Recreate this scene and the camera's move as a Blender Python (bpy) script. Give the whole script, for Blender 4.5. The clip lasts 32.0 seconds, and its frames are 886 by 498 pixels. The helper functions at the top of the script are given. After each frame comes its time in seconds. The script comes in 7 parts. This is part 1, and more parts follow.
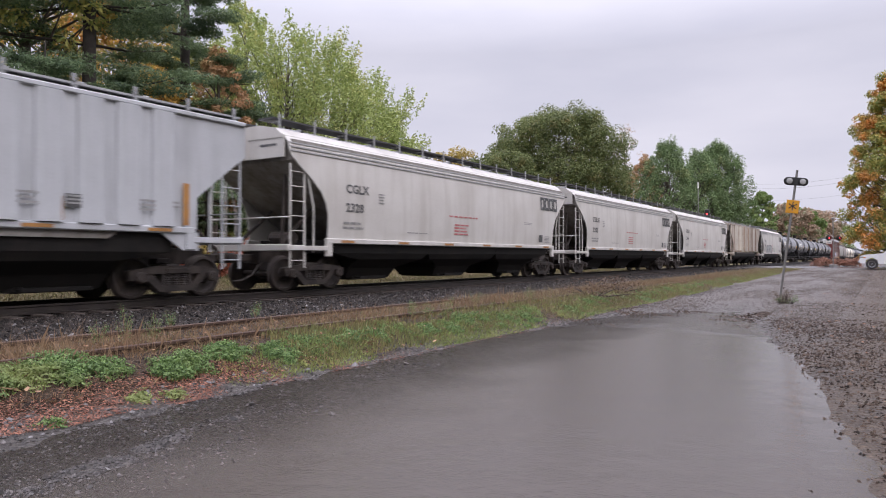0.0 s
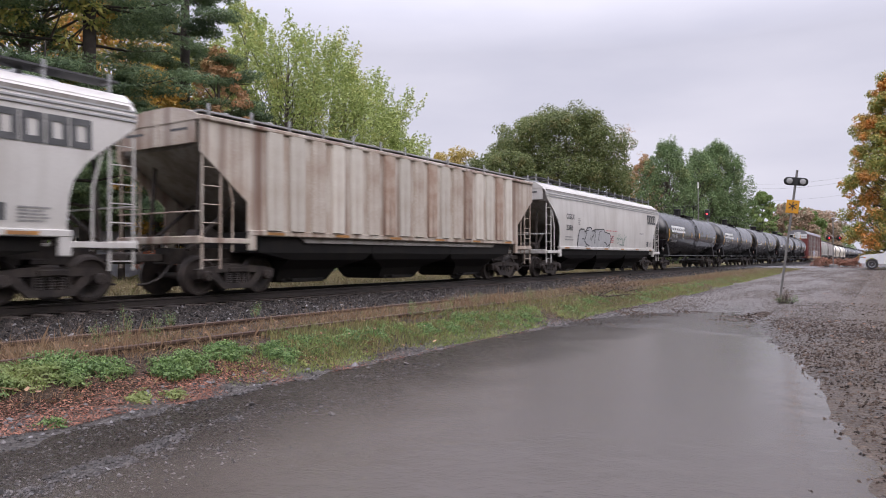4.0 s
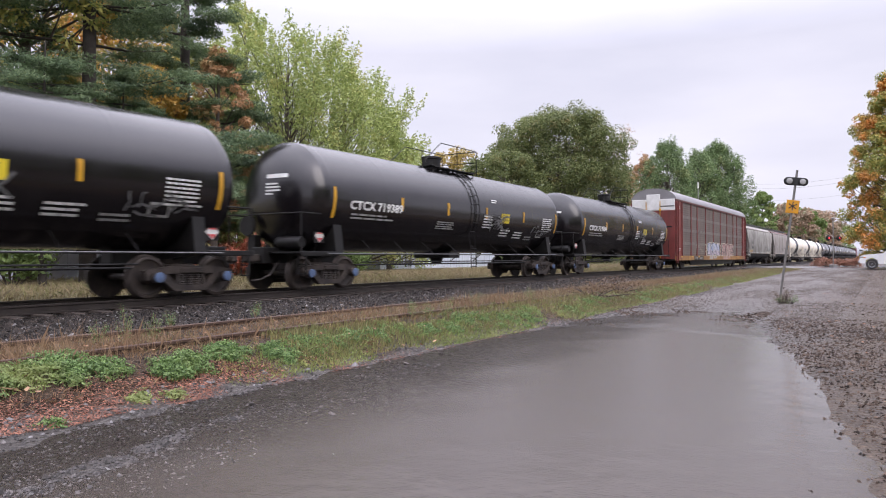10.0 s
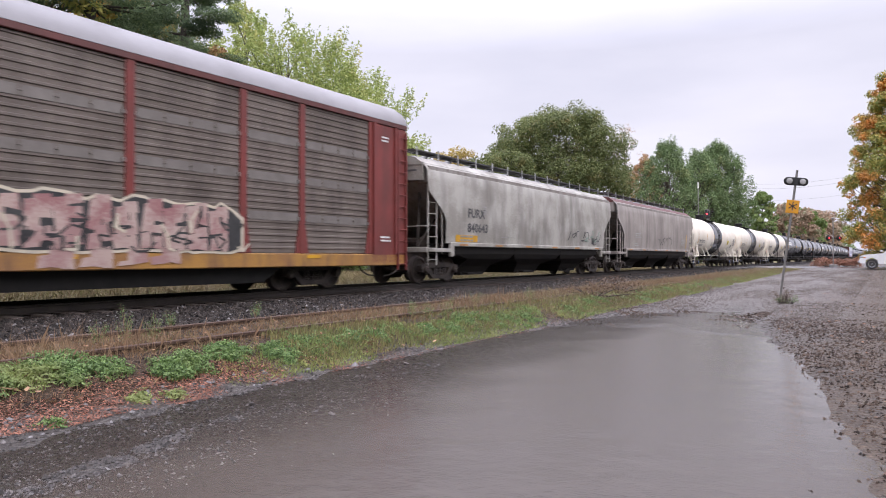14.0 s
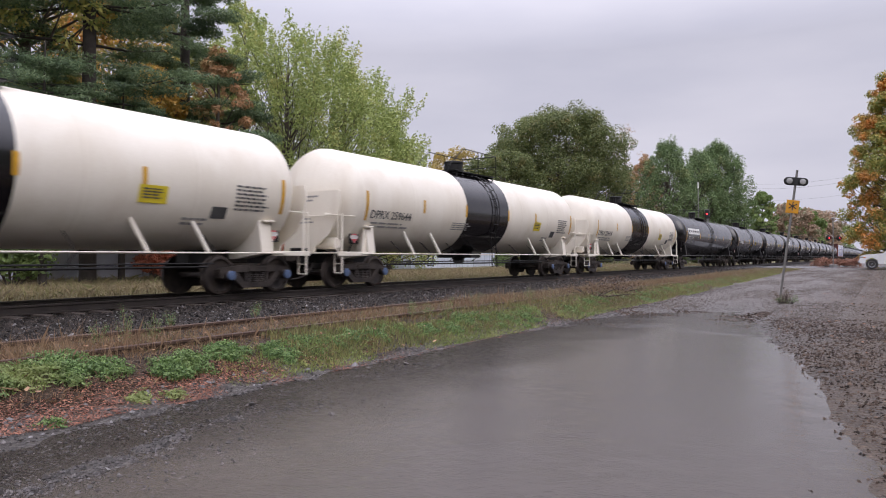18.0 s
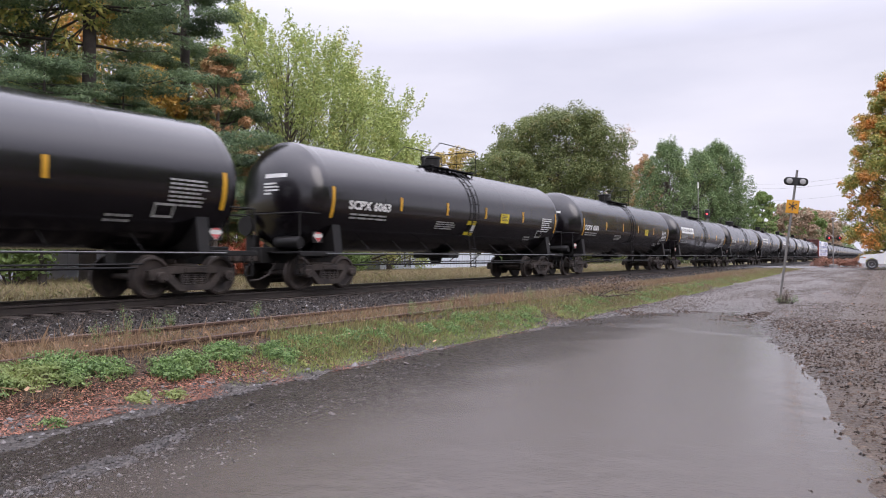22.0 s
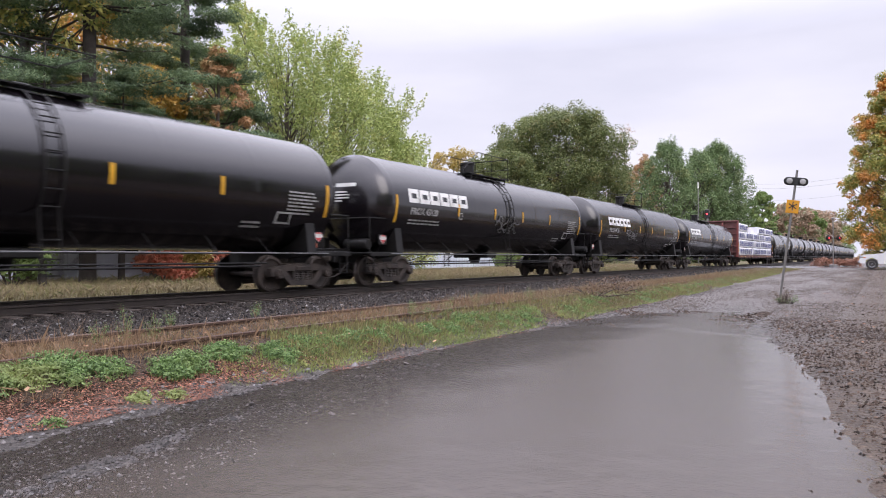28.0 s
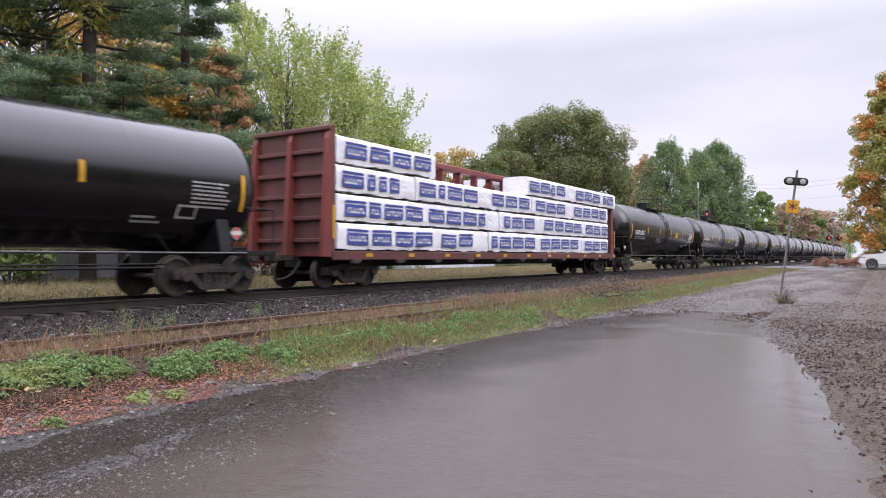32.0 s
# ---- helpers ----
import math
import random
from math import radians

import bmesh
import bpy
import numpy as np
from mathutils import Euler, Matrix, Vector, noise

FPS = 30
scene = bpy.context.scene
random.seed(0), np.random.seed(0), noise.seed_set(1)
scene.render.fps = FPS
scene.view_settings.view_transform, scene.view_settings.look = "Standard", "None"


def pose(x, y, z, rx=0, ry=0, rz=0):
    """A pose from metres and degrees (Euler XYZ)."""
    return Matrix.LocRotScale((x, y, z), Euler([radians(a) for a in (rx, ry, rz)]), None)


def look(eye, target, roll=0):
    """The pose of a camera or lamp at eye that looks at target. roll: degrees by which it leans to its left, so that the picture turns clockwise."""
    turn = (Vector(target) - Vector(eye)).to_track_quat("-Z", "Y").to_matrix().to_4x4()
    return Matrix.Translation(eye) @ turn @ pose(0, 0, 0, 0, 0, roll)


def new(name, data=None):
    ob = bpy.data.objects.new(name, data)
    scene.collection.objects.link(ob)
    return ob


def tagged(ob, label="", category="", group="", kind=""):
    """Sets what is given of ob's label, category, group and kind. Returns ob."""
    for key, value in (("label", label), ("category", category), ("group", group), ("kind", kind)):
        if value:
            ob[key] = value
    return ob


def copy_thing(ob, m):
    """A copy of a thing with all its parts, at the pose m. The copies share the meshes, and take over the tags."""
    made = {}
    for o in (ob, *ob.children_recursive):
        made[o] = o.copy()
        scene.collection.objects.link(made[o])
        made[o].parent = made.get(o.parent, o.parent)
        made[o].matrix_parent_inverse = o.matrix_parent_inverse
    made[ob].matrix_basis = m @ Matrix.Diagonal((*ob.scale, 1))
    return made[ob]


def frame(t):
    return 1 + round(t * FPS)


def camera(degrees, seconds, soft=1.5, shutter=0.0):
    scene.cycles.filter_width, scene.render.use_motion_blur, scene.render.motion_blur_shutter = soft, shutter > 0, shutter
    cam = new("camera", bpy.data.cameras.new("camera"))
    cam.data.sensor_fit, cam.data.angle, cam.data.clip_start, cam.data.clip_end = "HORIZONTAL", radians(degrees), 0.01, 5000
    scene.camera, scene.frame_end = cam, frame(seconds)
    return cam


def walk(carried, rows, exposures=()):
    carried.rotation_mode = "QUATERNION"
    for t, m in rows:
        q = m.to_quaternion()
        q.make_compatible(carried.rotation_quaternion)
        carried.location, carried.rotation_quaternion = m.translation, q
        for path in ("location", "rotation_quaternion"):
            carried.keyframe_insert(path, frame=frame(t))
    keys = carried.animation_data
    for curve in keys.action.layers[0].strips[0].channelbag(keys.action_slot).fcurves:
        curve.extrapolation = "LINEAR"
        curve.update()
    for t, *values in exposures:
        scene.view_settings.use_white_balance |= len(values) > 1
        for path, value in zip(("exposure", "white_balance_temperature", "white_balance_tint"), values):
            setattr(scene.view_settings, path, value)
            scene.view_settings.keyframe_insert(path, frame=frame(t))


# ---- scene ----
# ---- camera ----
TURN = 32.9
cam = camera(65.0, 32.0, soft=0.95, shutter=0.22)
EYE = pose(0, 0, 1.4, 90.65, 0, TURN)
EXPO = [(t, e, 6500, 16) for t, e in ((0.0, -0.14), (3.5, -0.14), (6.0, -0.04), (8.0, 0.15), (13.0, 0.14), (14.0, 0.14), (16.0, 0.05), (18.0, -0.32), (19.5, -0.32), (21.0, -0.02), (23.0, 0.14), (30.0, 0.17), (32.0, 0.14))]
walk(cam, [(0.0, EYE), (32.0, EYE)], EXPO)

# ---- world and light ----
SUN_ELEV, SUN_ROT = radians(38), radians(108)
world = bpy.data.worlds.new("overcast")
scene.world = world
world.use_nodes = True
wn, wl = world.node_tree.nodes, world.node_tree.links
wn.clear()
w_out = wn.new("ShaderNodeOutputWorld")
w_bg = wn.new("ShaderNodeBackground")
w_sky = wn.new("ShaderNodeTexSky")
w_sky.sky_type, w_sky.sun_disc = "NISHITA", False
w_sky.sun_elevation, w_sky.sun_rotation = SUN_ELEV, SUN_ROT
w_sky.air_density, w_sky.dust_density = 1.0, 3.0
w_co = wn.new("ShaderNodeTexCoord")
w_map = wn.new("ShaderNodeMapping")
w_map.inputs["Scale"].default_value = (1.2, 1.2, 4.5)
w_noise = wn.new("ShaderNodeTexNoise")
w_noise.inputs["Scale"].default_value, w_noise.inputs["Detail"].default_value = 1.6, 5
w_ramp = wn.new("ShaderNodeValToRGB")
w_ramp.color_ramp.elements[0].position, w_ramp.color_ramp.elements[0].color = 0.32, (6.6, 6.8, 7.95, 1)
w_ramp.color_ramp.elements[1].position, w_ramp.color_ramp.elements[1].color = 0.66, (8.2, 8.28, 9.25, 1)
w_mix = wn.new("ShaderNodeMix")
w_mix.data_type = "RGBA"
w_mix.inputs[0].default_value = 0.94
w_sep = wn.new("ShaderNodeSeparateXYZ")
w_up = wn.new("ShaderNodeMapRange")
w_up.inputs[1].default_value, w_up.inputs[2].default_value = 0.28, 0.90
w_up.inputs[3].default_value, w_up.inputs[4].default_value = 0.93, 3.7
w_mul = wn.new("ShaderNodeVectorMath")
w_mul.operation = "SCALE"
wl.new(w_co.outputs["Generated"], w_map.inputs[0])
wl.new(w_co.outputs["Generated"], w_sep.inputs[0])
wl.new(w_sep.outputs[2], w_up.inputs[0])
wl.new(w_map.outputs[0], w_noise.inputs["Vector"])
wl.new(w_noise.outputs["Fac"], w_ramp.inputs[0])
wl.new(w_sky.outputs[0], w_mix.inputs[6])
wl.new(w_ramp.outputs[0], w_mix.inputs[7])
wl.new(w_mix.outputs[2], w_mul.inputs[0])
wl.new(w_up.outputs[0], w_mul.inputs[3])
wl.new(w_mul.outputs[0], w_bg.inputs[0])
w_bg.inputs[1].default_value = 0.112
wl.new(w_bg.outputs[0], w_out.inputs[0])
sun = new("sun", bpy.data.lights.new("sun", "SUN"))
sun.data.energy, sun.data.angle, sun.data.color = 0.85, radians(40), (1.0, 0.97, 0.93)
sun.matrix_world = look((0, 0, 40), (0 - 40 * math.sin(SUN_ROT), 0 - 40 * math.cos(SUN_ROT), 40 - 40 * math.tan(SUN_ELEV)))


# ---- materials ----
def mat(name, a, b=None, rough=0.6, metal=0.0, scale=3.0, fine=40.0, amount=0.5, bump=0.0, streak=None, streak_amt=0.0,
        streak_scale=(6.0, 6.0, 0.5), dist=0.01, island=0.0, objrand=0.0, spec=0.5, coat=0.0, emit=0.0, trans=0.0):
    """A surface of two colours mixed by coarse and fine noise, with streaks of a third, and fine relief."""
    m = bpy.data.materials.new(name)
    m.use_nodes = True
    n, l = m.node_tree.nodes, m.node_tree.links
    p = n["Principled BSDF"]
    b = b or tuple(c * 0.75 for c in a)
    co = n.new("ShaderNodeTexCoord")
    n1, n2 = n.new("ShaderNodeTexNoise"), n.new("ShaderNodeTexNoise")
    n1.inputs["Scale"].default_value, n1.inputs["Detail"].default_value = scale, 6
    n2.inputs["Scale"].default_value, n2.inputs["Detail"].default_value = fine, 3
    l.new(co.outputs["Object"], n1.inputs["Vector"])
    l.new(co.outputs["Object"], n2.inputs["Vector"])
    add = n.new("ShaderNodeMath")
    add.operation = "MULTIPLY_ADD"
    l.new(n2.outputs["Fac"], add.inputs[0])
    add.inputs[1].default_value = 0.45
    l.new(n1.outputs["Fac"], add.inputs[2])
    rng = n.new("ShaderNodeMapRange")
    rng.inputs[1].default_value, rng.inputs[2].default_value = 0.72 - 0.35 * (1.05 - amount), 0.72 + 0.35 * (1.05 - amount)
    l.new(add.outputs[0], rng.inputs[0])
    mix = n.new("ShaderNodeMix")
    mix.data_type = "RGBA"
    mix.inputs[6].default_value, mix.inputs[7].default_value = (*a, 1), (*b, 1)
    l.new(rng.outputs[0], mix.inputs[0])
    col = mix.outputs[2]
    if streak:
        mp = n.new("ShaderNodeMapping")
        mp.inputs["Scale"].default_value = streak_scale
        l.new(co.outputs["Object"], mp.inputs[0])
        n3 = n.new("ShaderNodeTexNoise")
        n3.inputs["Scale"].default_value, n3.inputs["Detail"].default_value = 1.0, 7
        l.new(mp.outputs[0], n3.inputs["Vector"])
        r3 = n.new("ShaderNodeMapRange")
        r3.inputs[1].default_value, r3.inputs[2].default_value, r3.inputs[4].default_value = 0.46, 0.72, streak_amt
        l.new(n3.outputs["Fac"], r3.inputs[0])
        m3 = n.new("ShaderNodeMix")
        m3.data_type = "RGBA"
        l.new(r3.outputs[0], m3.inputs[0])
        l.new(col, m3.inputs[6])
        m3.inputs[7].default_value = (*streak, 1)
        col = m3.outputs[2]
    if island or objrand:
        src = n.new("ShaderNodeNewGeometry").outputs["Random Per Island"] if island else n.new("ShaderNodeObjectInfo").outputs["Random"]
        hsv = n.new("ShaderNodeHueSaturation")
        r4 = n.new("ShaderNodeMapRange")
        k = island or objrand
        r4.inputs[3].default_value, r4.inputs[4].default_value = 1 - k, 1 + k
        l.new(src, r4.inputs[0])
        l.new(r4.outputs[0], hsv.inputs["Value"])
        l.new(col, hsv.inputs["Color"])
        col = hsv.outputs[0]
    l.new(col, p.inputs["Base Color"])
    p.inputs["Metallic"].default_value = metal
    rr = n.new("ShaderNodeMapRange")
    rr.inputs[3].default_value, rr.inputs[4].default_value = max(0.02, rough - 0.1), min(1, rough + 0.1)
    l.new(n1.outputs["Fac"], rr.inputs[0])
    l.new(rr.outputs[0], p.inputs["Roughness"])
    p.inputs["Specular IOR Level"].default_value = spec
    p.inputs["Coat Weight"].default_value = coat
    if trans:
        p.inputs["Transmission Weight"].default_value = trans
    if bump:
        bp = n.new("ShaderNodeBump")
        bp.inputs["Strength"].default_value, bp.inputs["Distance"].default_value = bump, dist
        l.new(n2.outputs["Fac"], bp.inputs["Height"])
        l.new(bp.outputs[0], p.inputs["Normal"])
    if emit:
        p.inputs["Emission Color"].default_value = (*a, 1)
        p.inputs["Emission Strength"].default_value = emit
    return m


def leaf_mat(name, a, b, c=None, spot=0.0):
    """Leaves: colours vary from leaf to leaf and in patches over the crown; thin, so that light comes through."""
    m = bpy.data.materials.new(name)
    m.use_nodes = True
    n, l = m.node_tree.nodes, m.node_tree.links
    p = n["Principled BSDF"]
    geo, co = n.new("ShaderNodeNewGeometry"), n.new("ShaderNodeTexCoord")
    no = n.new("ShaderNodeTexNoise")
    no.inputs["Scale"].default_value, no.inputs["Detail"].default_value = 0.45, 3
    l.new(co.outputs["Object"], no.inputs["Vector"])
    mix = n.new("ShaderNodeMix")
    mix.data_type = "RGBA"
    mix.inputs[6].default_value, mix.inputs[7].default_value = (*a, 1), (*b, 1)
    l.new(geo.outputs["Random Per Island"], mix.inputs[0])
    col = mix.outputs[2]
    if c:
        r = n.new("ShaderNodeMapRange")
        r.inputs[1].default_value, r.inputs[2].default_value = 0.62 - spot * 0.3, 0.74 - spot * 0.3
        l.new(no.outputs["Fac"], r.inputs[0])
        m2 = n.new("ShaderNodeMix")
        m2.data_type = "RGBA"
        l.new(r.outputs[0], m2.inputs[0])
        l.new(col, m2.inputs[6])
        m2.inputs[7].default_value = (*c, 1)
        col = m2.outputs[2]
    l.new(col, p.inputs["Base Color"])
    p.inputs["Roughness"].default_value = 0.55
    p.inputs["Specular IOR Level"].default_value = 0.3
    tr = n.new("ShaderNodeBsdfTranslucent")
    l.new(col, tr.inputs["Color"])
    ms = n.new("ShaderNodeMixShader")
    ms.inputs[0].default_value = 0.35
    l.new(p.outputs[0], ms.inputs[1])
    l.new(tr.outputs[0], ms.inputs[2])
    l.new(ms.outputs[0], n["Material Output"].inputs[0])
    return m


TANK_BLACK = mat("tank_black", (0.0040, 0.0030, 0.0042), (0.0058, 0.0044, 0.0060), 0.19, 0, 1.2, 30, 0.6, 0.004, (0.009, 0.0075, 0.0085), 0.5, (3, 1.2, 0.35), spec=0.75, coat=0.12)
TANK_BLACK_WORN = mat("tank_black_worn", (0.0044, 0.0034, 0.0044), (0.0078, 0.0062, 0.0074), 0.22, 0, 1.6, 30, 0.7, 0.006, (0.015, 0.0125, 0.0125), 0.5, (3, 1.6, 0.3), spec=0.75, coat=0.08)
TANK_WHITE = mat("tank_white", (0.80, 0.75, 0.655), (0.72, 0.665, 0.565), 0.42, 0, 0.9, 20, 0.4, 0.02, (0.60, 0.52, 0.41), 0.4, (3, 1.5, 0.4))
STEEL_BLACK = mat("steel_black", (0.0045, 0.0042, 0.0043), (0.011, 0.010, 0.0095), 0.55, 0, 4, 60, 0.6, 0.1, spec=0.35)
STEEL_DIRT = mat("steel_dirty", (0.022, 0.018, 0.0165), (0.062, 0.049, 0.042), 0.66, 0, 5, 60, 0.6, 0.15, spec=0.35)
WHEEL = mat("wheel_steel", (0.030, 0.025, 0.0235), (0.072, 0.056, 0.048), 0.6, 0.3, 5, 50, 0.6, 0.1)
CAP_BLUE = mat("axle_cap_blue", (0.10, 0.16, 0.30), (0.07, 0.09, 0.14), 0.5, 0.1, 6, 50)
HOP_WHITE = mat("hopper_white", (0.58, 0.56, 0.525), (0.50, 0.475, 0.44), 0.45, 0, 0.8, 25, 0.45, 0.03, (0.36, 0.33, 0.29), 0.5, (2.0, 2.2, 0.22))
HOP_BAND = mat("hopper_band_grey", (0.40, 0.40, 0.40), (0.30, 0.30, 0.30), 0.55, 0, 2, 25)
HOP_GREY = mat("hopper_grey", (0.50, 0.512, 0.53), (0.425, 0.435, 0.45), 0.45, 0, 0.9, 25, 0.5, 0.03, (0.23, 0.225, 0.23), 0.45, (2, 2, 0.2))
HOP_PURX = mat("hopper_weathered_grey", (0.41, 0.395, 0.36), (0.27, 0.255, 0.225), 0.6, 0, 1.1, 25, 0.7, 0.04, (0.13, 0.12, 0.105), 0.75, (1.6, 1.5, 0.35))
HOP_RUSTY = mat("hopper_rusty", (0.54, 0.49, 0.42), (0.38, 0.30, 0.235), 0.65, 0, 1.1, 25, 0.6, 0.05, (0.15, 0.08, 0.052), 0.95, (2.5, 3.4, 0.12))
RUST_PALE = mat("rusty_panel_pale", (0.60, 0.56, 0.49), (0.50, 0.445, 0.37), 0.65, 0, 1.4, 25, 0.6, 0.05, (0.26, 0.16, 0.11), 0.6, (6, 6, 0.3), objrand=0.15)
RUST_DARK = mat("rusty_panel_dark", (0.30, 0.20, 0.145), (0.42, 0.34, 0.27), 0.7, 0, 1.8, 25, 0.7, 0.05, (0.13, 0.07, 0.048), 0.85, (7, 7, 0.35), objrand=0.2)
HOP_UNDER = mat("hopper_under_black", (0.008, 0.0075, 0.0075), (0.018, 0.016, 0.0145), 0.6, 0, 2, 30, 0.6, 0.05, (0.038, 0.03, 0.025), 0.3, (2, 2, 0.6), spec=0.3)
# Slope sheets under the hopper ends: shade put into the grey, plus brown streaks.
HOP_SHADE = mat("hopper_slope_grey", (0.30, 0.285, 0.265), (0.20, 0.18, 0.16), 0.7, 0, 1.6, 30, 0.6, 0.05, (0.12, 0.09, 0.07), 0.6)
PIPE_GREY = mat("pipe_grey", (0.15, 0.15, 0.155), (0.10, 0.10, 0.10), 0.5, 0.3, 4, 50)
HOP_STRIPE = mat("hopper_dark_weathered", (0.34, 0.305, 0.28), (0.25, 0.222, 0.20), 0.6, 0, 0.8, 25, 0.55, 0.04, (0.11, 0.095, 0.085), 0.6, (2, 2, 0.2))
GALV = mat("galvanised", (0.42, 0.42, 0.42), (0.32, 0.32, 0.32), 0.5, 0.5, 4, 50)
GRATE = mat("grating", (0.045, 0.045, 0.047), (0.08, 0.08, 0.08), 0.6, 0.3, 4, 50)
OXIDE = mat("oxide_red", (0.21, 0.040, 0.034), (0.145, 0.033, 0.028), 0.5, 0, 1.2, 30, 0.5, 0.05, (0.085, 0.035, 0.03), 0.5, (3, 3, 0.3))
OXIDE_DARK = mat("oxide_dark", (0.135, 0.040, 0.036), (0.09, 0.034, 0.031), 0.6, 0, 1.2, 30, 0.5, 0.05, (0.06, 0.035, 0.03), 0.5, (3, 3, 0.3))
RACK_PANEL = mat("rack_panel_grey", (0.128, 0.103, 0.087), (0.185, 0.155, 0.134), 0.6, 0.15, 1.0, 25, 0.6, 0.05, (0.065, 0.053, 0.047), 0.55, (2, 1.6, 0.5))
RACK_PATCH = mat("rack_patch", (0.215, 0.195, 0.178), (0.155, 0.138, 0.125), 0.6, 0.15, 2, 30)
RACK_ROOF = mat("rack_roof", (0.255, 0.248, 0.258), (0.205, 0.198, 0.205), 0.5, 0.2, 0.9, 25, 0.5, 0.02, (0.21, 0.20, 0.21), 0.4, (0.4, 2, 2))
RACK_WHITE = mat("rack_white_panel", (0.72, 0.72, 0.71), (0.6, 0.6, 0.58), 0.5)
DECK_YELLOW = mat("deck_yellow", (0.40, 0.21, 0.045), (0.27, 0.135, 0.05), 0.6, 0, 1.5, 30, 0.6, 0.05, (0.14, 0.075, 0.045), 0.8, (2.5, 3.5, 0.8))
YELLOW = mat("reflector_yellow", (0.62, 0.34, 0.02), (0.5, 0.26, 0.02), 0.45)
PLACARD = mat("placard_yellow", (0.72, 0.58, 0.03), (0.6, 0.46, 0.03), 0.45)
LETTER = mat("letter_white", (0.72, 0.72, 0.70), (0.55, 0.55, 0.53), 0.55, 0, 3, 60)
LETTER_DIM = mat("letter_dim", (0.38, 0.38, 0.37), (0.26, 0.26, 0.25), 0.55, 0, 3, 60)
LETTER_DARK = mat("letter_dark", (0.05, 0.05, 0.052), (0.10, 0.10, 0.10), 0.55, 0, 3, 60)
STENCIL_GREY = mat("stencil_grey", (0.22, 0.215, 0.21), (0.32, 0.31, 0.30), 0.6, 0, 4, 40)
SCRAWL = mat("faded_scrawl", (0.15, 0.15, 0.15), (0.05, 0.05, 0.05), 0.6, 0, 2, 12, 0.8)
LETTER_RED = mat("letter_red", (0.45, 0.10, 0.10), (0.5, 0.2, 0.2), 0.55)
DIAMOND = mat("placard_diamond", (0.55, 0.05, 0.06), (0.6, 0.12, 0.12), 0.5)
WRAP = mat("lumber_wrap", (0.86, 0.86, 0.88), (0.76, 0.76, 0.79), 0.32, 0, 2.5, 9, 0.5, 0.5, (0.62, 0.62, 0.66), 0.35, (5, 5, 2.5), dist=0.05)
PRINT_BLUE = mat("wrap_print_blue", (0.030, 0.045, 0.24), (0.05, 0.075, 0.31), 0.4)
RAIL = mat("rail_steel", (0.030, 0.025, 0.023), (0.05, 0.04, 0.035), 0.5, 0.4, 4, 40)
RAIL_RUST = mat("rail_rust", (0.07, 0.04, 0.028), (0.10, 0.06, 0.042), 0.75, 0.1, 4, 40, 0.6, 0.1)
TIE = mat("tie_wood", (0.04, 0.03, 0.025), (0.07, 0.055, 0.045), 0.8, 0, 4, 60, 0.6, 0.3, objrand=0.3)
BALLAST = mat("ballast_stone", (0.0105, 0.0082, 0.0068), (0.047, 0.0385, 0.033), 0.45, 0, 6, 60, 0.6, 0.2, island=0.9, spec=0.13)
BALLAST_PALE = mat("pale_ballast_stone", (0.20, 0.192, 0.19), (0.12, 0.112, 0.11), 0.55, 0, 6, 60, 0.6, 0.2, island=0.5, spec=0.3)
BARK_DARK = mat("pine_bark", (0.030, 0.024, 0.021), (0.055, 0.045, 0.039), 0.9, 0, 3, 25, 0.6, 0.5, dist=0.03)
BARK = mat("bark", (0.07, 0.055, 0.045), (0.12, 0.10, 0.085), 0.85, 0, 3, 25, 0.6, 0.5, dist=0.03)


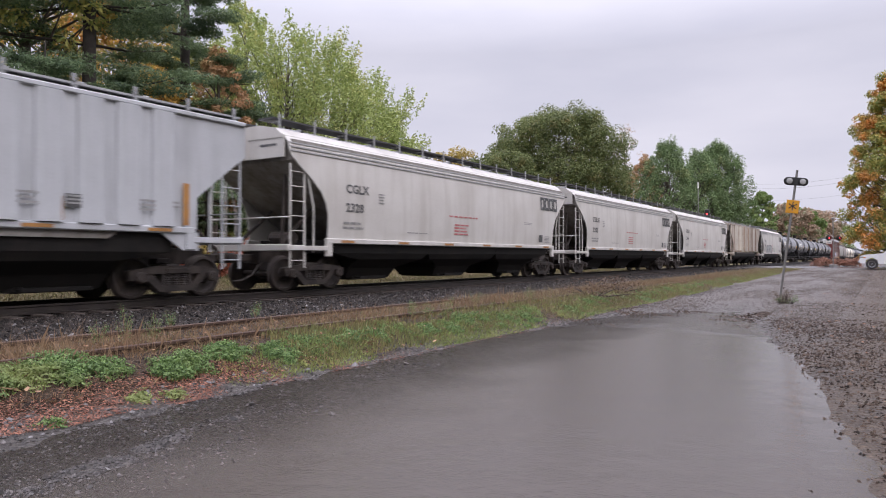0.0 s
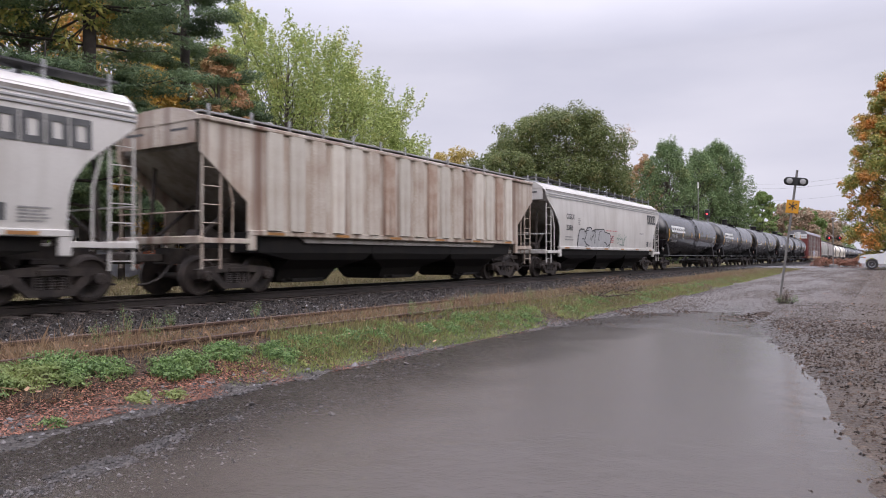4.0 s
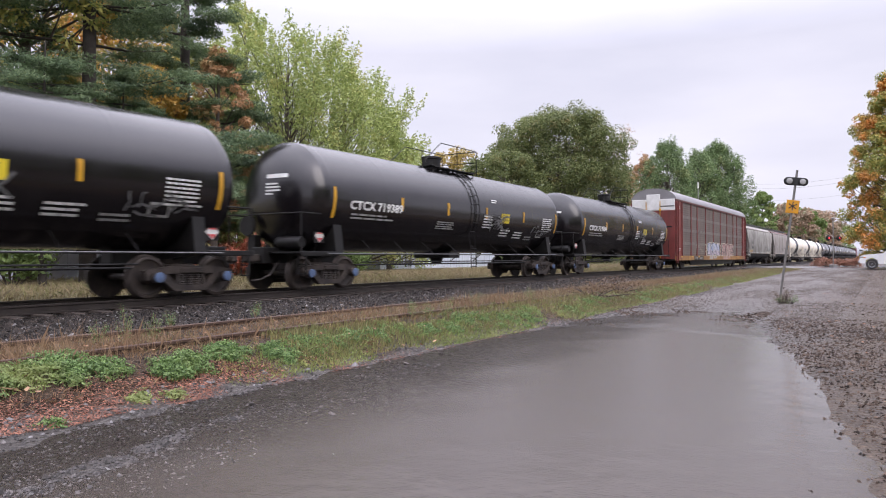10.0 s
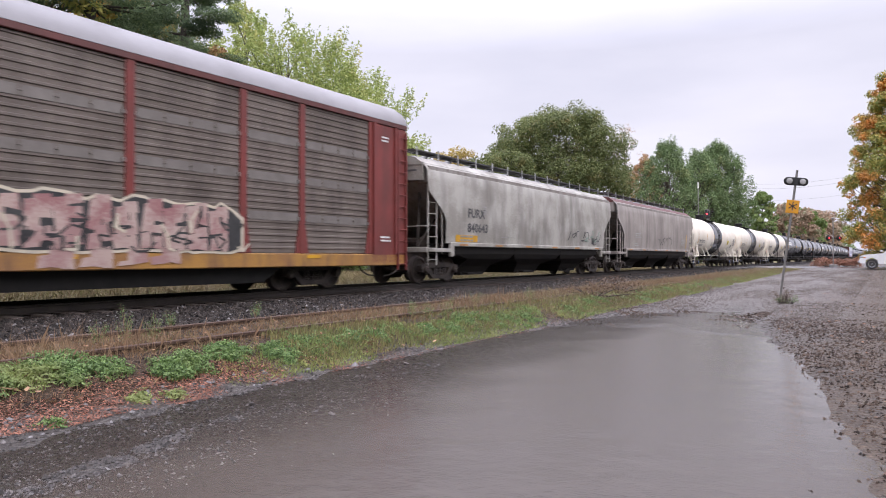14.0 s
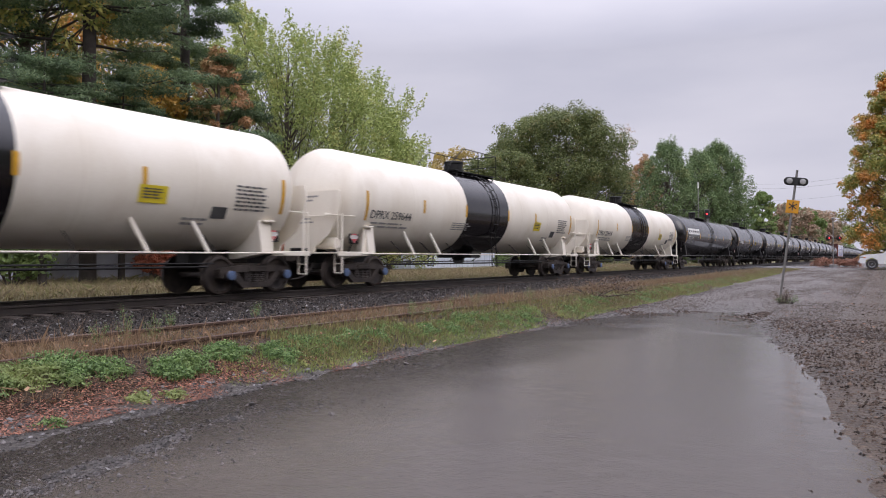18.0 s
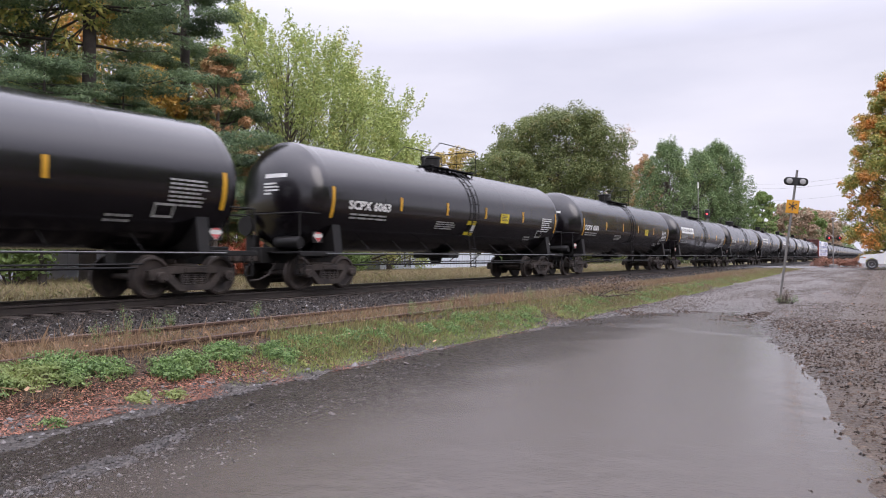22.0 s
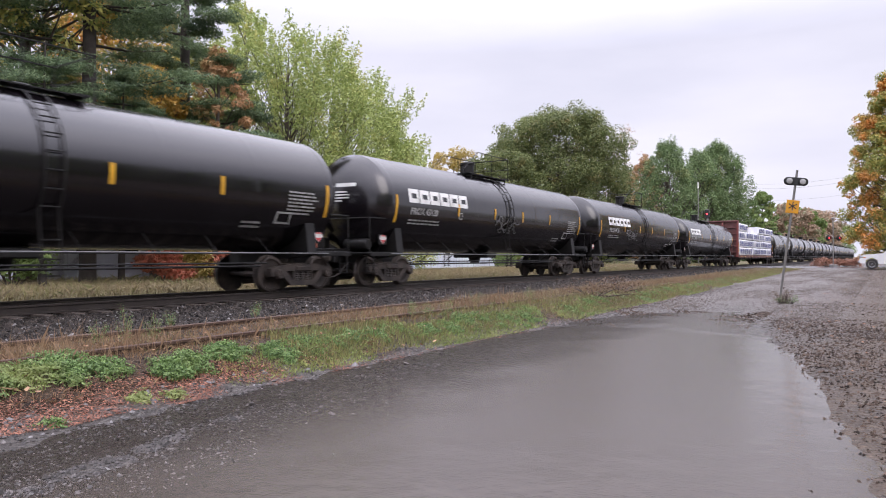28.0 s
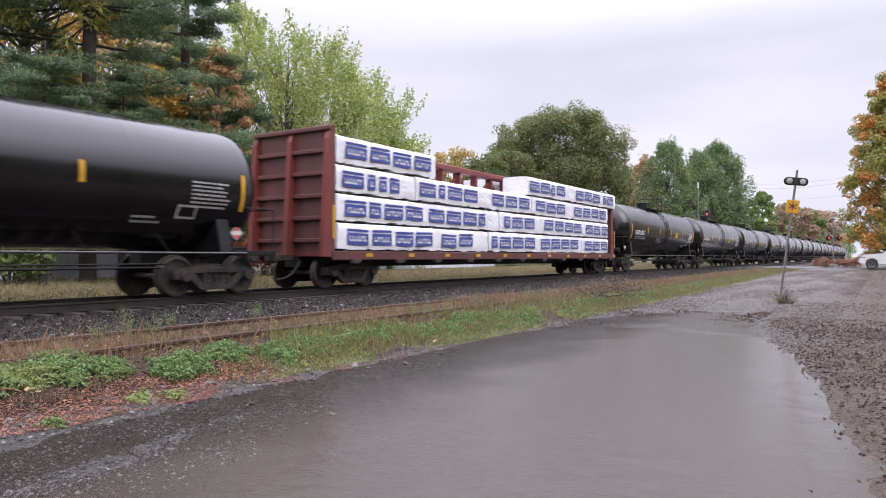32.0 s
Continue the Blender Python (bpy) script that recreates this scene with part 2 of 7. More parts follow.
# ---- mesh tools ----
class Form:
    """Collects vertices and faces of one part."""

    def __init__(self):
        self.v, self.f = [], []

    def add(self, verts, faces):
        k = len(self.v)
        self.v += [tuple(p) for p in verts]
        self.f += [tuple(i + k for i in q) for q in faces]
        return self

    def box(self, x0, x1, y0, y1, z0, z1, c=0.0, m=None):
        """A box, its edges cut by c."""
        if c <= 0:
            vs = [(x, y, z) for x in (x0, x1) for y in (y0, y1) for z in (z0, z1)]
            fs = [(0, 1, 3, 2), (4, 6, 7, 5), (0, 4, 5, 1), (2, 3, 7, 6), (0, 2, 6, 4), (1, 5, 7, 3)]
        else:
            c = min(c, 0.45 * min(x1 - x0, y1 - y0, z1 - z0))
            vs, ix = [], {}
            for i, (x, sx) in enumerate(((x0, 1), (x1, -1))):
                for j, (y, sy) in enumerate(((y0, 1), (y1, -1))):
                    for k, (z, sz) in enumerate(((z0, 1), (z1, -1))):
                        for a, p in enumerate(((x, y + sy * c, z + sz * c), (x + sx * c, y, z + sz * c), (x + sx * c, y + sy * c, z))):
                            ix[i, j, k, a] = len(vs)
                            vs.append(p)
            fs = []
            r2 = (0, 1)
            ring = ((0, 0), (1, 0), (1, 1), (0, 1))
            for i in r2:
                q = [ix[i, j, k, 0] for j, k in ring]
                fs.append(q if i else q[::-1])
                q = [ix[k, i, j, 1] for j, k in ring]
                fs.append(q if i else q[::-1])
                q = [ix[j, k, i, 2] for j, k in ring]
                fs.append(q if i else q[::-1])
            for i in r2:
                for j in r2:
                    fs.append([ix[i, j, 0, 0], ix[i, j, 1, 0], ix[i, j, 1, 1], ix[i, j, 0, 1]])
                    fs.append([ix[i, 0, j, 0], ix[i, 1, j, 0], ix[i, 1, j, 2], ix[i, 0, j, 2]])
                    fs.append([ix[0, i, j, 1], ix[1, i, j, 1], ix[1, i, j, 2], ix[0, i, j, 2]])
            for i in r2:
                for j in r2:
                    for k in r2:
                        fs.append([ix[i, j, k, a] for a in (0, 1, 2)])
        if m is not None:
            vs = [tuple(m @ Vector(p)) for p in vs]
        return self.add(vs, fs)

    def tube(self, pts, r, n=6, caps=True):
        """A round bar along the points."""
        pts = [Vector(p) for p in pts]
        vs, fs = [], []
        for i, p in enumerate(pts):
            d = (pts[min(i + 1, len(pts) - 1)] - pts[max(i - 1, 0)]).normalized()
            a = d.orthogonal().normalized() if abs(d.z) > 0.9 else Vector((0, 0, 1)).cross(d).normalized()
            b = d.cross(a)
            rr = r[i] if isinstance(r, (list, tuple)) else r
            for j in range(n):
                t = 2 * math.pi * j / n
                vs.append(p + rr * (math.cos(t) * a + math.sin(t) * b))
        for i in range(len(pts) - 1):
            for j in range(n):
                k = (j + 1) % n
                fs.append((i * n + j, i * n + k, (i + 1) * n + k, (i + 1) * n + j))
        if caps:
            fs.append(tuple(range(n))[::-1])
            fs.append(tuple(range((len(pts) - 1) * n, len(pts) * n)))
        return self.add(vs, fs)

    def lathe(self, prof, n=24, axis="y", at=(0, 0, 0), closed=False):
        """A turned form: prof gives (along, radius)."""
        vs, fs = [], []
        ax, ay, az = at
        for s, r in prof:
            for j in range(n):
                t = 2 * math.pi * j / n
                c, d = r * math.cos(t), r * math.sin(t)
                vs.append({"y": (ax + c, ay + s, az + d), "x": (ax + s, ay + c, az + d), "z": (ax + c, ay + d, az + s)}[axis])
        for i in range(len(prof) - 1):
            for j in range(n):
                k = (j + 1) % n
                fs.append((i * n + j, i * n + k, (i + 1) * n + k, (i + 1) * n + j))
        if not closed:
            fs.append(tuple(range(n))[::-1])
            fs.append(tuple(range((len(prof) - 1) * n, len(prof) * n)))
        return self.add(vs, fs)

    def along(self, prof, y0, y1, axis="y"):
        """A closed outline of (x, z) drawn along y from y0 to y1 (or of (y, z) along x)."""
        n = len(prof)
        if axis == "y":
            vs = [(a, y, b) for y in (y0, y1) for a, b in prof]
        elif axis == "x":
            vs = [(x, a, b) for x in (y0, y1) for a, b in prof]
        else:
            vs = [(a, b, z) for z in (y0, y1) for a, b in prof]
        fs = [(i, (i + 1) % n, n + (i + 1) % n, n + i) for i in range(n)]
        fs += [tuple(range(n))[::-1], tuple(range(n, 2 * n))]
        return self.add(vs, fs)

    def mesh(self, name, smooth=35):
        me = bpy.data.meshes.new(name)
        me.from_pydata(self.v, [], self.f)
        bm = bmesh.new()
        bm.from_mesh(me)
        bmesh.ops.recalc_face_normals(bm, faces=bm.faces)
        bm.to_mesh(me)
        bm.free()
        if smooth:
            me.shade_smooth()
            me.set_sharp_from_angle(angle=radians(smooth))
        return me


def part(name, form, material, parent, label="", at=None, smooth=35):
    """One mesh object under a thing or a part. A mesh already made is shared."""
    me = form if isinstance(form, bpy.types.Mesh) else form.mesh(name, smooth)
    if not me.materials:
        me.materials.append(material)
    ob = new(name, me)
    ob.parent = parent
    if at is not None:
        ob.matrix_basis = at
    if label:
        ob["label"] = label
    return ob


def raw(name, verts, faces, material, smooth=False):
    """An object from arrays of vertices and faces."""
    me = bpy.data.meshes.new(name)
    me.from_pydata(verts.tolist() if hasattr(verts, "tolist") else verts, [], faces.tolist() if hasattr(faces, "tolist") else faces)
    if smooth:
        me.shade_smooth()
    me.materials.append(material)
    return new(name, me)


rng = np.random.default_rng(7)

# ---- plan: the tracks run along y, the camera stands at the origin ----
TRACK_X, RAIL_Z = -14.2, 0.506
SIDING_X, SIDING_Z = -7.93, 0.41
EDGE_X = -5.9


def smooth01(a, b, x):
    t = np.clip((x - a) / (b - a), 0, 1)
    return t * t * (3 - 2 * t)


PUDDLE = [(-5.45, 0.8), (-5.5, 2.6), (-5.6, 4.4), (-5.72, 8), (-5.95, 12), (-6.0, 14.6), (-5.0, 18.0), (-3.0, 19.3), (-2.05, 15.1), (-1.15, 10.3), (-0.62, 8.3), (0.05, 5.1), (0.6, 2.0), (0.6, 0.8)]


def puddle_in(x, y):
    """How deep inside the puddle's outline a place lies, in metres (negative: outside)."""
    px, py = np.array(PUDDLE).T
    inside, best = np.zeros(x.shape, bool), np.full(x.shape, 1e9)
    n = len(px)
    for i in range(n):
        x0, y0, x1, y1 = px[i], py[i], px[(i + 1) % n], py[(i + 1) % n]
        cross = ((y0 > y) != (y1 > y)) & (x < (x1 - x0) * (y - y0) / (y1 - y0 + 1e-12) + x0)
        inside ^= cross
        t = np.clip(((x - x0) * (x1 - x0) + (y - y0) * (y1 - y0)) / ((x1 - x0) ** 2 + (y1 - y0) ** 2), 0, 1)
        best = np.minimum(best, np.hypot(x - x0 - t * (x1 - x0), y - y0 - t * (y1 - y0)))
    return np.where(inside, best, -best)


def waves(x, y, k, s):
    r = np.random.default_rng(s)
    z = 0
    for i in range(7):
        a, p, w = r.uniform(0, 6.28), r.uniform(0, 6.28), k * r.uniform(0.6, 1.9)
        z = z + np.sin(w * (x * math.cos(a) + y * math.sin(a)) + p)
    return z / 7


def ground_z(x, y):
    """The height of the ground."""
    x, y = np.asarray(x, float), np.asarray(y, float)
    road = 0.05 + 0.37 * smooth01(15, 58, y)
    z = road + 0.28 * smooth01(0.2, 6, x)
    z = z + (0.20 - road * 0.35) * smooth01(EDGE_X + 0.1, EDGE_X - 1.4, x)
    z = z + np.maximum(0, 0.345 - z) * smooth01(EDGE_X - 0.15, EDGE_X - 1.35, x)
    z = z + (0.30 - z) * smooth01(-9.2, -11.6, x)
    back = 0.36 + 0.3 * smooth01(-40, -120, x)
    z = z + (back - z) * smooth01(-16.2, -18.3, x)
    cross = smooth01(60, 64, y) * smooth01(82, 78, y)
    z = z + (0.47 - z) * cross * smooth01(40, 18, x) * smooth01(-45, -30, x)
    d = puddle_in(x, y)
    wob = 0.25 * waves(x, y, 1.3, 3) + 0.06 * waves(x, y, 9.0, 4)
    near = (np.abs(x) < 14) & (y > -4) & (y < 30)
    z = np.where(near, z - 0.075 * smooth01(-0.55, 0.55, d + wob), z)
    bar = np.exp(-((x + 4.32 + 0.24 * (y - 2)) / (0.62 - 0.15 * np.clip(y - 1.8, 0, 3.2))) ** 2) * smooth01(5.2, 3.0, y)
    z = np.where(near, z + bar * (0.026 + 0.03 * waves(x, y, 4.0, 31) + 0.02 * waves(x, y, 11.0, 32)), z)
    z = z + np.where((x > -6.5) & (y < 60), 0.018 * waves(x, y, 5.0, 5), 0) + 0.03 * waves(x, y, 0.35, 6) * (np.abs(x - TRACK_X) > 4)
    return z


def ground_material():
    m = bpy.data.materials.new("ground")
    m.use_nodes = True
    n, l = m.node_tree.nodes, m.node_tree.links
    p = n["Principled BSDF"]
    co = n.new("ShaderNodeTexCoord")
    sep = n.new("ShaderNodeSeparateXYZ")
    l.new(co.outputs["Object"], sep.inputs[0])

    def noise_of(scale, detail=5):
        t = n.new("ShaderNodeTexNoise")
        t.inputs["Scale"].default_value, t.inputs["Detail"].default_value = scale, detail
        l.new(co.outputs["Object"], t.inputs["Vector"])
        return t.outputs["Fac"]

    def rangeof(src, a, b, c=0.0, d=1.0):
        r = n.new("ShaderNodeMapRange")
        for i, v in enumerate((a, b, c, d)):
            r.inputs[i + 1].default_value = v
        l.new(src, r.inputs[0])
        return r.outputs[0]

    def blend(f, a, b):
        x = n.new("ShaderNodeMix")
        x.data_type = "RGBA"
        for s, v in ((0, f), (6, a), (7, b)):
            if hasattr(v, "links"):
                l.new(v, x.inputs[s])
            else:
                x.inputs[s].default_value = (*v, 1)
        return x.outputs[2]

    def math2(op, a, b):
        x = n.new("ShaderNodeMath")
        x.operation = op
        for i, v in enumerate((a, b)):
            if hasattr(v, "links"):
                l.new(v, x.inputs[i])
            else:
                x.inputs[i].default_value = v
        return x.outputs[0]

    n_big, n_mid, n_fine = noise_of(0.6), noise_of(5.0), noise_of(38.0, 3)
    vor = n.new("ShaderNodeTexVoronoi")
    vor.inputs["Scale"].default_value = 26.0
    l.new(co.outputs["Object"], vor.inputs["Vector"])
    xw = math2("ADD", sep.outputs[0], math2("MULTIPLY", math2("SUBTRACT", n_mid, 0.5), 1.6))
    gravel = blend(n_fine, (0.021, 0.017, 0.0145), (0.088, 0.075, 0.065))
    n_blot = noise_of(11.0, 4)
    gravel = blend(rangeof(n_blot, 0.5, 0.68), gravel, (0.032, 0.026, 0.024))
    gravel = blend(rangeof(n_blot, 0.42, 0.30), gravel, (0.105, 0.088, 0.076))
    gravel = blend(rangeof(vor.outputs["Color"], 0.7, 0.97), gravel, (0.115, 0.10, 0.09))
    gravel = blend(rangeof(sep.outputs[1], 15.0, 23.0, 0.0, 0.75), gravel, blend(n_mid, (0.085, 0.069, 0.059), (0.135, 0.112, 0.098)))
    dirt = blend(n_mid, (0.060, 0.044, 0.033), (0.122, 0.093, 0.071))
    dirt = blend(rangeof(n_fine, 0.52, 0.7), dirt, (0.035, 0.027, 0.023))
    dirt = blend(rangeof(n_blot, 0.58, 0.66), dirt, (0.142, 0.110, 0.083))
    right = math2("MULTIPLY", rangeof(xw, -2.4, -0.2), rangeof(n_big, 0.25, 0.5))
    base = blend(right, gravel, dirt)
    soil = blend(n_mid, (0.034, 0.023, 0.017), (0.088, 0.06, 0.04))
    soil = blend(rangeof(n_blot, 0.5, 0.62), soil, (0.022, 0.016, 0.013))
    base = blend(rangeof(xw, EDGE_X + 0.15, EDGE_X - 0.25), base, soil)
    ball = blend(n_fine, (0.010, 0.0085, 0.008), (0.04, 0.035, 0.033))
    base = blend(rangeof(xw, -8.5, -9.1), base, ball)
    field = blend(n_big, (0.10, 0.10, 0.045), (0.21, 0.17, 0.09))
    base = blend(rangeof(xw, -16.3, -17.2), base, field)
    far = rangeof(sep.outputs[0], 6.0, 16.0)
    base = blend(far, base, blend(n_mid, (0.05, 0.06, 0.02), (0.10, 0.09, 0.04)))
    l.new(base, p.inputs["Base Color"])
    l.new(math2("MULTIPLY", rangeof(xw, EDGE_X - 0.3, EDGE_X + 0.2, 0.07, 0.42), rangeof(xw, -2.6, -0.6, 1.0, 0.3)), p.inputs["Specular IOR Level"])
    wet = rangeof(n_blot, 0.35, 0.65, 0.25, 0.62)
    l.new(wet, p.inputs["Roughness"])
    bp = n.new("ShaderNodeBump")
    bp.inputs["Strength"].default_value, bp.inputs["Distance"].default_value = 0.8, 0.03
    l.new(math2("ADD", n_fine, vor.outputs["Distance"]), bp.inputs["Height"])
    l.new(bp.outputs[0], p.inputs["Normal"])
    return m


GROUND = ground_material()


def steps(*spans):
    out = []
    for a, b, d in spans:
        out += list(np.arange(a, b, d))
    return np.array(out + [spans[-1][1]])


def build_ground():
    xs = steps((-1500, -200, 130), (-200, -40, 16), (-40, -18.5, 2), (-18.5, -6.6, 0.3), (-6.6, 2, 0.13), (2, 10, 0.5), (10, 60, 5), (60, 200, 20), (200, 1500, 130))
    ys = steps((-1500, -100, 140), (-100, -10, 15), (-10, 0, 1), (0, 20, 0.14), (20, 36, 0.5), (36, 90, 1.5), (90, 300, 15), (300, 3000, 180))
    gx, gy = np.meshgrid(xs, ys, indexing="ij")
    gz = ground_z(gx, gy)
    v = np.stack([gx, gy, gz], -1).reshape(-1, 3)
    a = np.arange(len(xs) * len(ys)).reshape(len(xs), len(ys))
    f = np.stack([a[:-1, :-1], a[1:, :-1], a[1:, 1:], a[:-1, 1:]], -1).reshape(-1, 4)
    tagged(raw("ground", v, f, GROUND, True), "wet dark gravel road edged by weeds, ballast and dry field", "ground", kind="structure")


build_ground()


def water_material():
    """Muddy water pocked by rain: smooth along the right bank, rippled and shallow at the far end and on the left."""
    m = bpy.data.materials.new("puddle_water")
    m.use_nodes = True
    n, l = m.node_tree.nodes, m.node_tree.links
    p = n["Principled BSDF"]
    p.inputs["Base Color"].default_value = (0.083, 0.069, 0.058, 1)
    p.inputs["IOR"].default_value = 1.33
    co = n.new("ShaderNodeTexCoord")
    sep = n.new("ShaderNodeSeparateXYZ")
    l.new(co.outputs["Object"], sep.inputs[0])

    def calc(op, *values):
        x = n.new("ShaderNodeMath")
        x.operation = op
        for i, v in enumerate(values):
            if hasattr(v, "links"):
                l.new(v, x.inputs[i])
            else:
                x.inputs[i].default_value = v
        return x.outputs[0]

    def span(src, *lims):
        r = n.new("ShaderNodeMapRange")
        for i, v in enumerate(lims):
            r.inputs[i + 1].default_value = v
        r.interpolation_type = "SMOOTHSTEP"
        l.new(src, r.inputs[0])
        return r.outputs[0]

    def noise_of(scale, detail=2):
        t = n.new("ShaderNodeTexNoise")
        t.inputs["Scale"].default_value, t.inputs["Detail"].default_value = scale, detail
        l.new(co.outputs["Object"], t.inputs["Vector"])
        return t.outputs["Fac"]

    px, py = sep.outputs[0], sep.outputs[1]
    wide = noise_of(1.1, 4)
    # the rippled shallow end begins along a bowed line
    bow = calc("MULTIPLY_ADD", calc("ABSOLUTE", calc("ADD", px, 4.0)), 0.6, py)
    end = span(calc("MULTIPLY_ADD", wide, 1.1, bow), 14.3, 15.1, 0.0, 1.0)
    # a film along the right bank, out of the rain's spray
    bank = calc("MULTIPLY_ADD", py, 0.21, px)
    film = span(calc("MULTIPLY_ADD", wide, 0.8, bank), 0.0, 1.65, 0.0, 1.0)
    ripple = calc("ADD", calc("MULTIPLY", noise_of(1.8), 0.45), calc("MULTIPLY", noise_of(9.0), 0.12))
    drops = calc("MULTIPLY", noise_of(52.0), 0.062)
    chop = calc("MULTIPLY", calc("MULTIPLY", noise_of(3.6, 4), 2.6), end)
    height = calc("ADD", calc("ADD", ripple, drops), chop)
    bp = n.new("ShaderNodeBump")
    bp.inputs["Distance"].default_value = 0.03
    l.new(span(film, 0.0, 1.0, 0.9, 0.6), bp.inputs["Strength"])
    l.new(height, bp.inputs["Height"])
    l.new(bp.outputs[0], p.inputs["Normal"])
    l.new(span(film, 0.0, 1.0, 0.26, 0.13), p.inputs["Roughness"])
    clear = n.new("ShaderNodeBsdfTransparent")
    clear.inputs[0].default_value = (0.55, 0.53, 0.515, 1)
    ms = n.new("ShaderNodeMixShader")
    left = span(calc("MULTIPLY_ADD", wide, 1.8, px), -4.4, -2.4, 0.66, 0.06)
    l.new(calc("MAXIMUM", left, calc("MULTIPLY", end, 0.16)), ms.inputs[0])
    l.new(p.outputs[0], ms.inputs[1])
    l.new(clear.outputs[0], ms.inputs[2])
    l.new(ms.outputs[0], n["Material Output"].inputs[0])
    return m


WATER = water_material()


def build_water():
    f = Form()
    f.add([(-6.3, 0.5, 0.004), (1.0, 0.5, 0.004), (1.0, 20.4, 0.004), (-6.3, 20.4, 0.004)], [(0, 1, 2, 3)])
    ob = new("water", f.mesh("water", 0))
    ob.data.materials.append(WATER)
    tagged(ob, "muddy grey rain puddle filling the road", "puddle", kind="structure")


build_water()


def rail_profile(x, top):
    w = [(-0.075, -0.172), (0.075, -0.172), (0.075, -0.16), (0.014, -0.14), (0.012, -0.045), (0.036, -0.034), (0.036, -0.006), (0.028, 0), (-0.028, 0), (-0.036, -0.006), (-0.036, -0.034), (-0.012, -0.045), (-0.014, -0.14), (-0.075, -0.16)]
    return [(x + a, top + b) for a, b in w]


def build_tracks():
    track = new("railway_track")
    tagged(track, "steel main-line railway track on dark ballast", "railway track", kind="structure")
    for k in (-1, 1):
        part("rail", Form().along(rail_profile(TRACK_X + k * 0.7525, RAIL_Z), -60, 900), RAIL, track)
    tie = Form().box(-1.3, 1.3, -0.115, 0.115, -0.17, 0.0, 0.015).mesh("tie", 0)
    for i in range(120):
        part("tie", tie, TIE, track, at=pose(TRACK_X + rng.uniform(-0.03, 0.03), -2 + i * 0.55, RAIL_Z - 0.172, 0, 0, rng.uniform(-1, 1)))
    siding = new("railway_siding")
    tagged(siding, "rusty disused siding overgrown with weeds", "railway track", kind="structure")
    for k in (-1, 1):
        part("rail", Form().along(rail_profile(SIDING_X + k * 0.7525, SIDING_Z), -30, 58), RAIL_RUST, siding)
    for i in range(70):
        part("tie", tie, TIE, siding, at=pose(SIDING_X + rng.uniform(-0.05, 0.05), -2 + i * 0.62, SIDING_Z - 0.215, 0, 0, rng.uniform(-3, 3)))


build_tracks()


# ---- trees ----
def leaf_cloud(centres, radii, count, size, r, flat=0.7, droop=0.0, slim=0.5):
    """Leaves as small bent quads round clump centres."""
    c = np.asarray(centres)
    w = np.asarray(radii) ** 2
    idx = r.choice(len(c), count, p=w / w.sum())
    d = r.normal(size=(count, 3))
    d /= np.linalg.norm(d, axis=1)[:, None]
    rad = np.asarray(radii)[idx] * r.uniform(0.25, 1.0, count) ** 0.5
    p = c[idx] + d * rad[:, None] * np.array([1, 1, flat])
    p[:, 2] -= droop * rad
    nrm = d * 0.6 + r.normal(size=(count, 3)) * 0.55 + np.array([0, 0, 0.75])
    nrm /= np.linalg.norm(nrm, axis=1)[:, None]
    a = np.cross(nrm, r.normal(size=(count, 3)))
    a /= np.linalg.norm(a, axis=1)[:, None] + 1e-9
    b = np.cross(nrm, a)
    s = size * r.uniform(0.6, 1.35, count)[:, None]
    v = np.stack([p - a * s, p - b * s * slim, p + a * s, p + b * s * slim], 1).reshape(-1, 3)
    k = np.arange(count) * 4
    return v, np.stack([k, k + 1, k + 2, k + 3], 1)


def dome(q):
    return math.sqrt(max(0.0, 1 - max(0.0, (q - 0.3) / 0.7) ** 6.5)) * (0.72 + 0.28 * min(1, q / 0.3))


def oval(q):
    return max(0.06, math.sin(math.pi * (0.12 + 0.86 * q)) ** 0.75)


def column(q):
    return max(0.07, (1 - q ** 2.3) ** 0.62 * (0.78 + 0.22 * min(1, q / 0.2)))


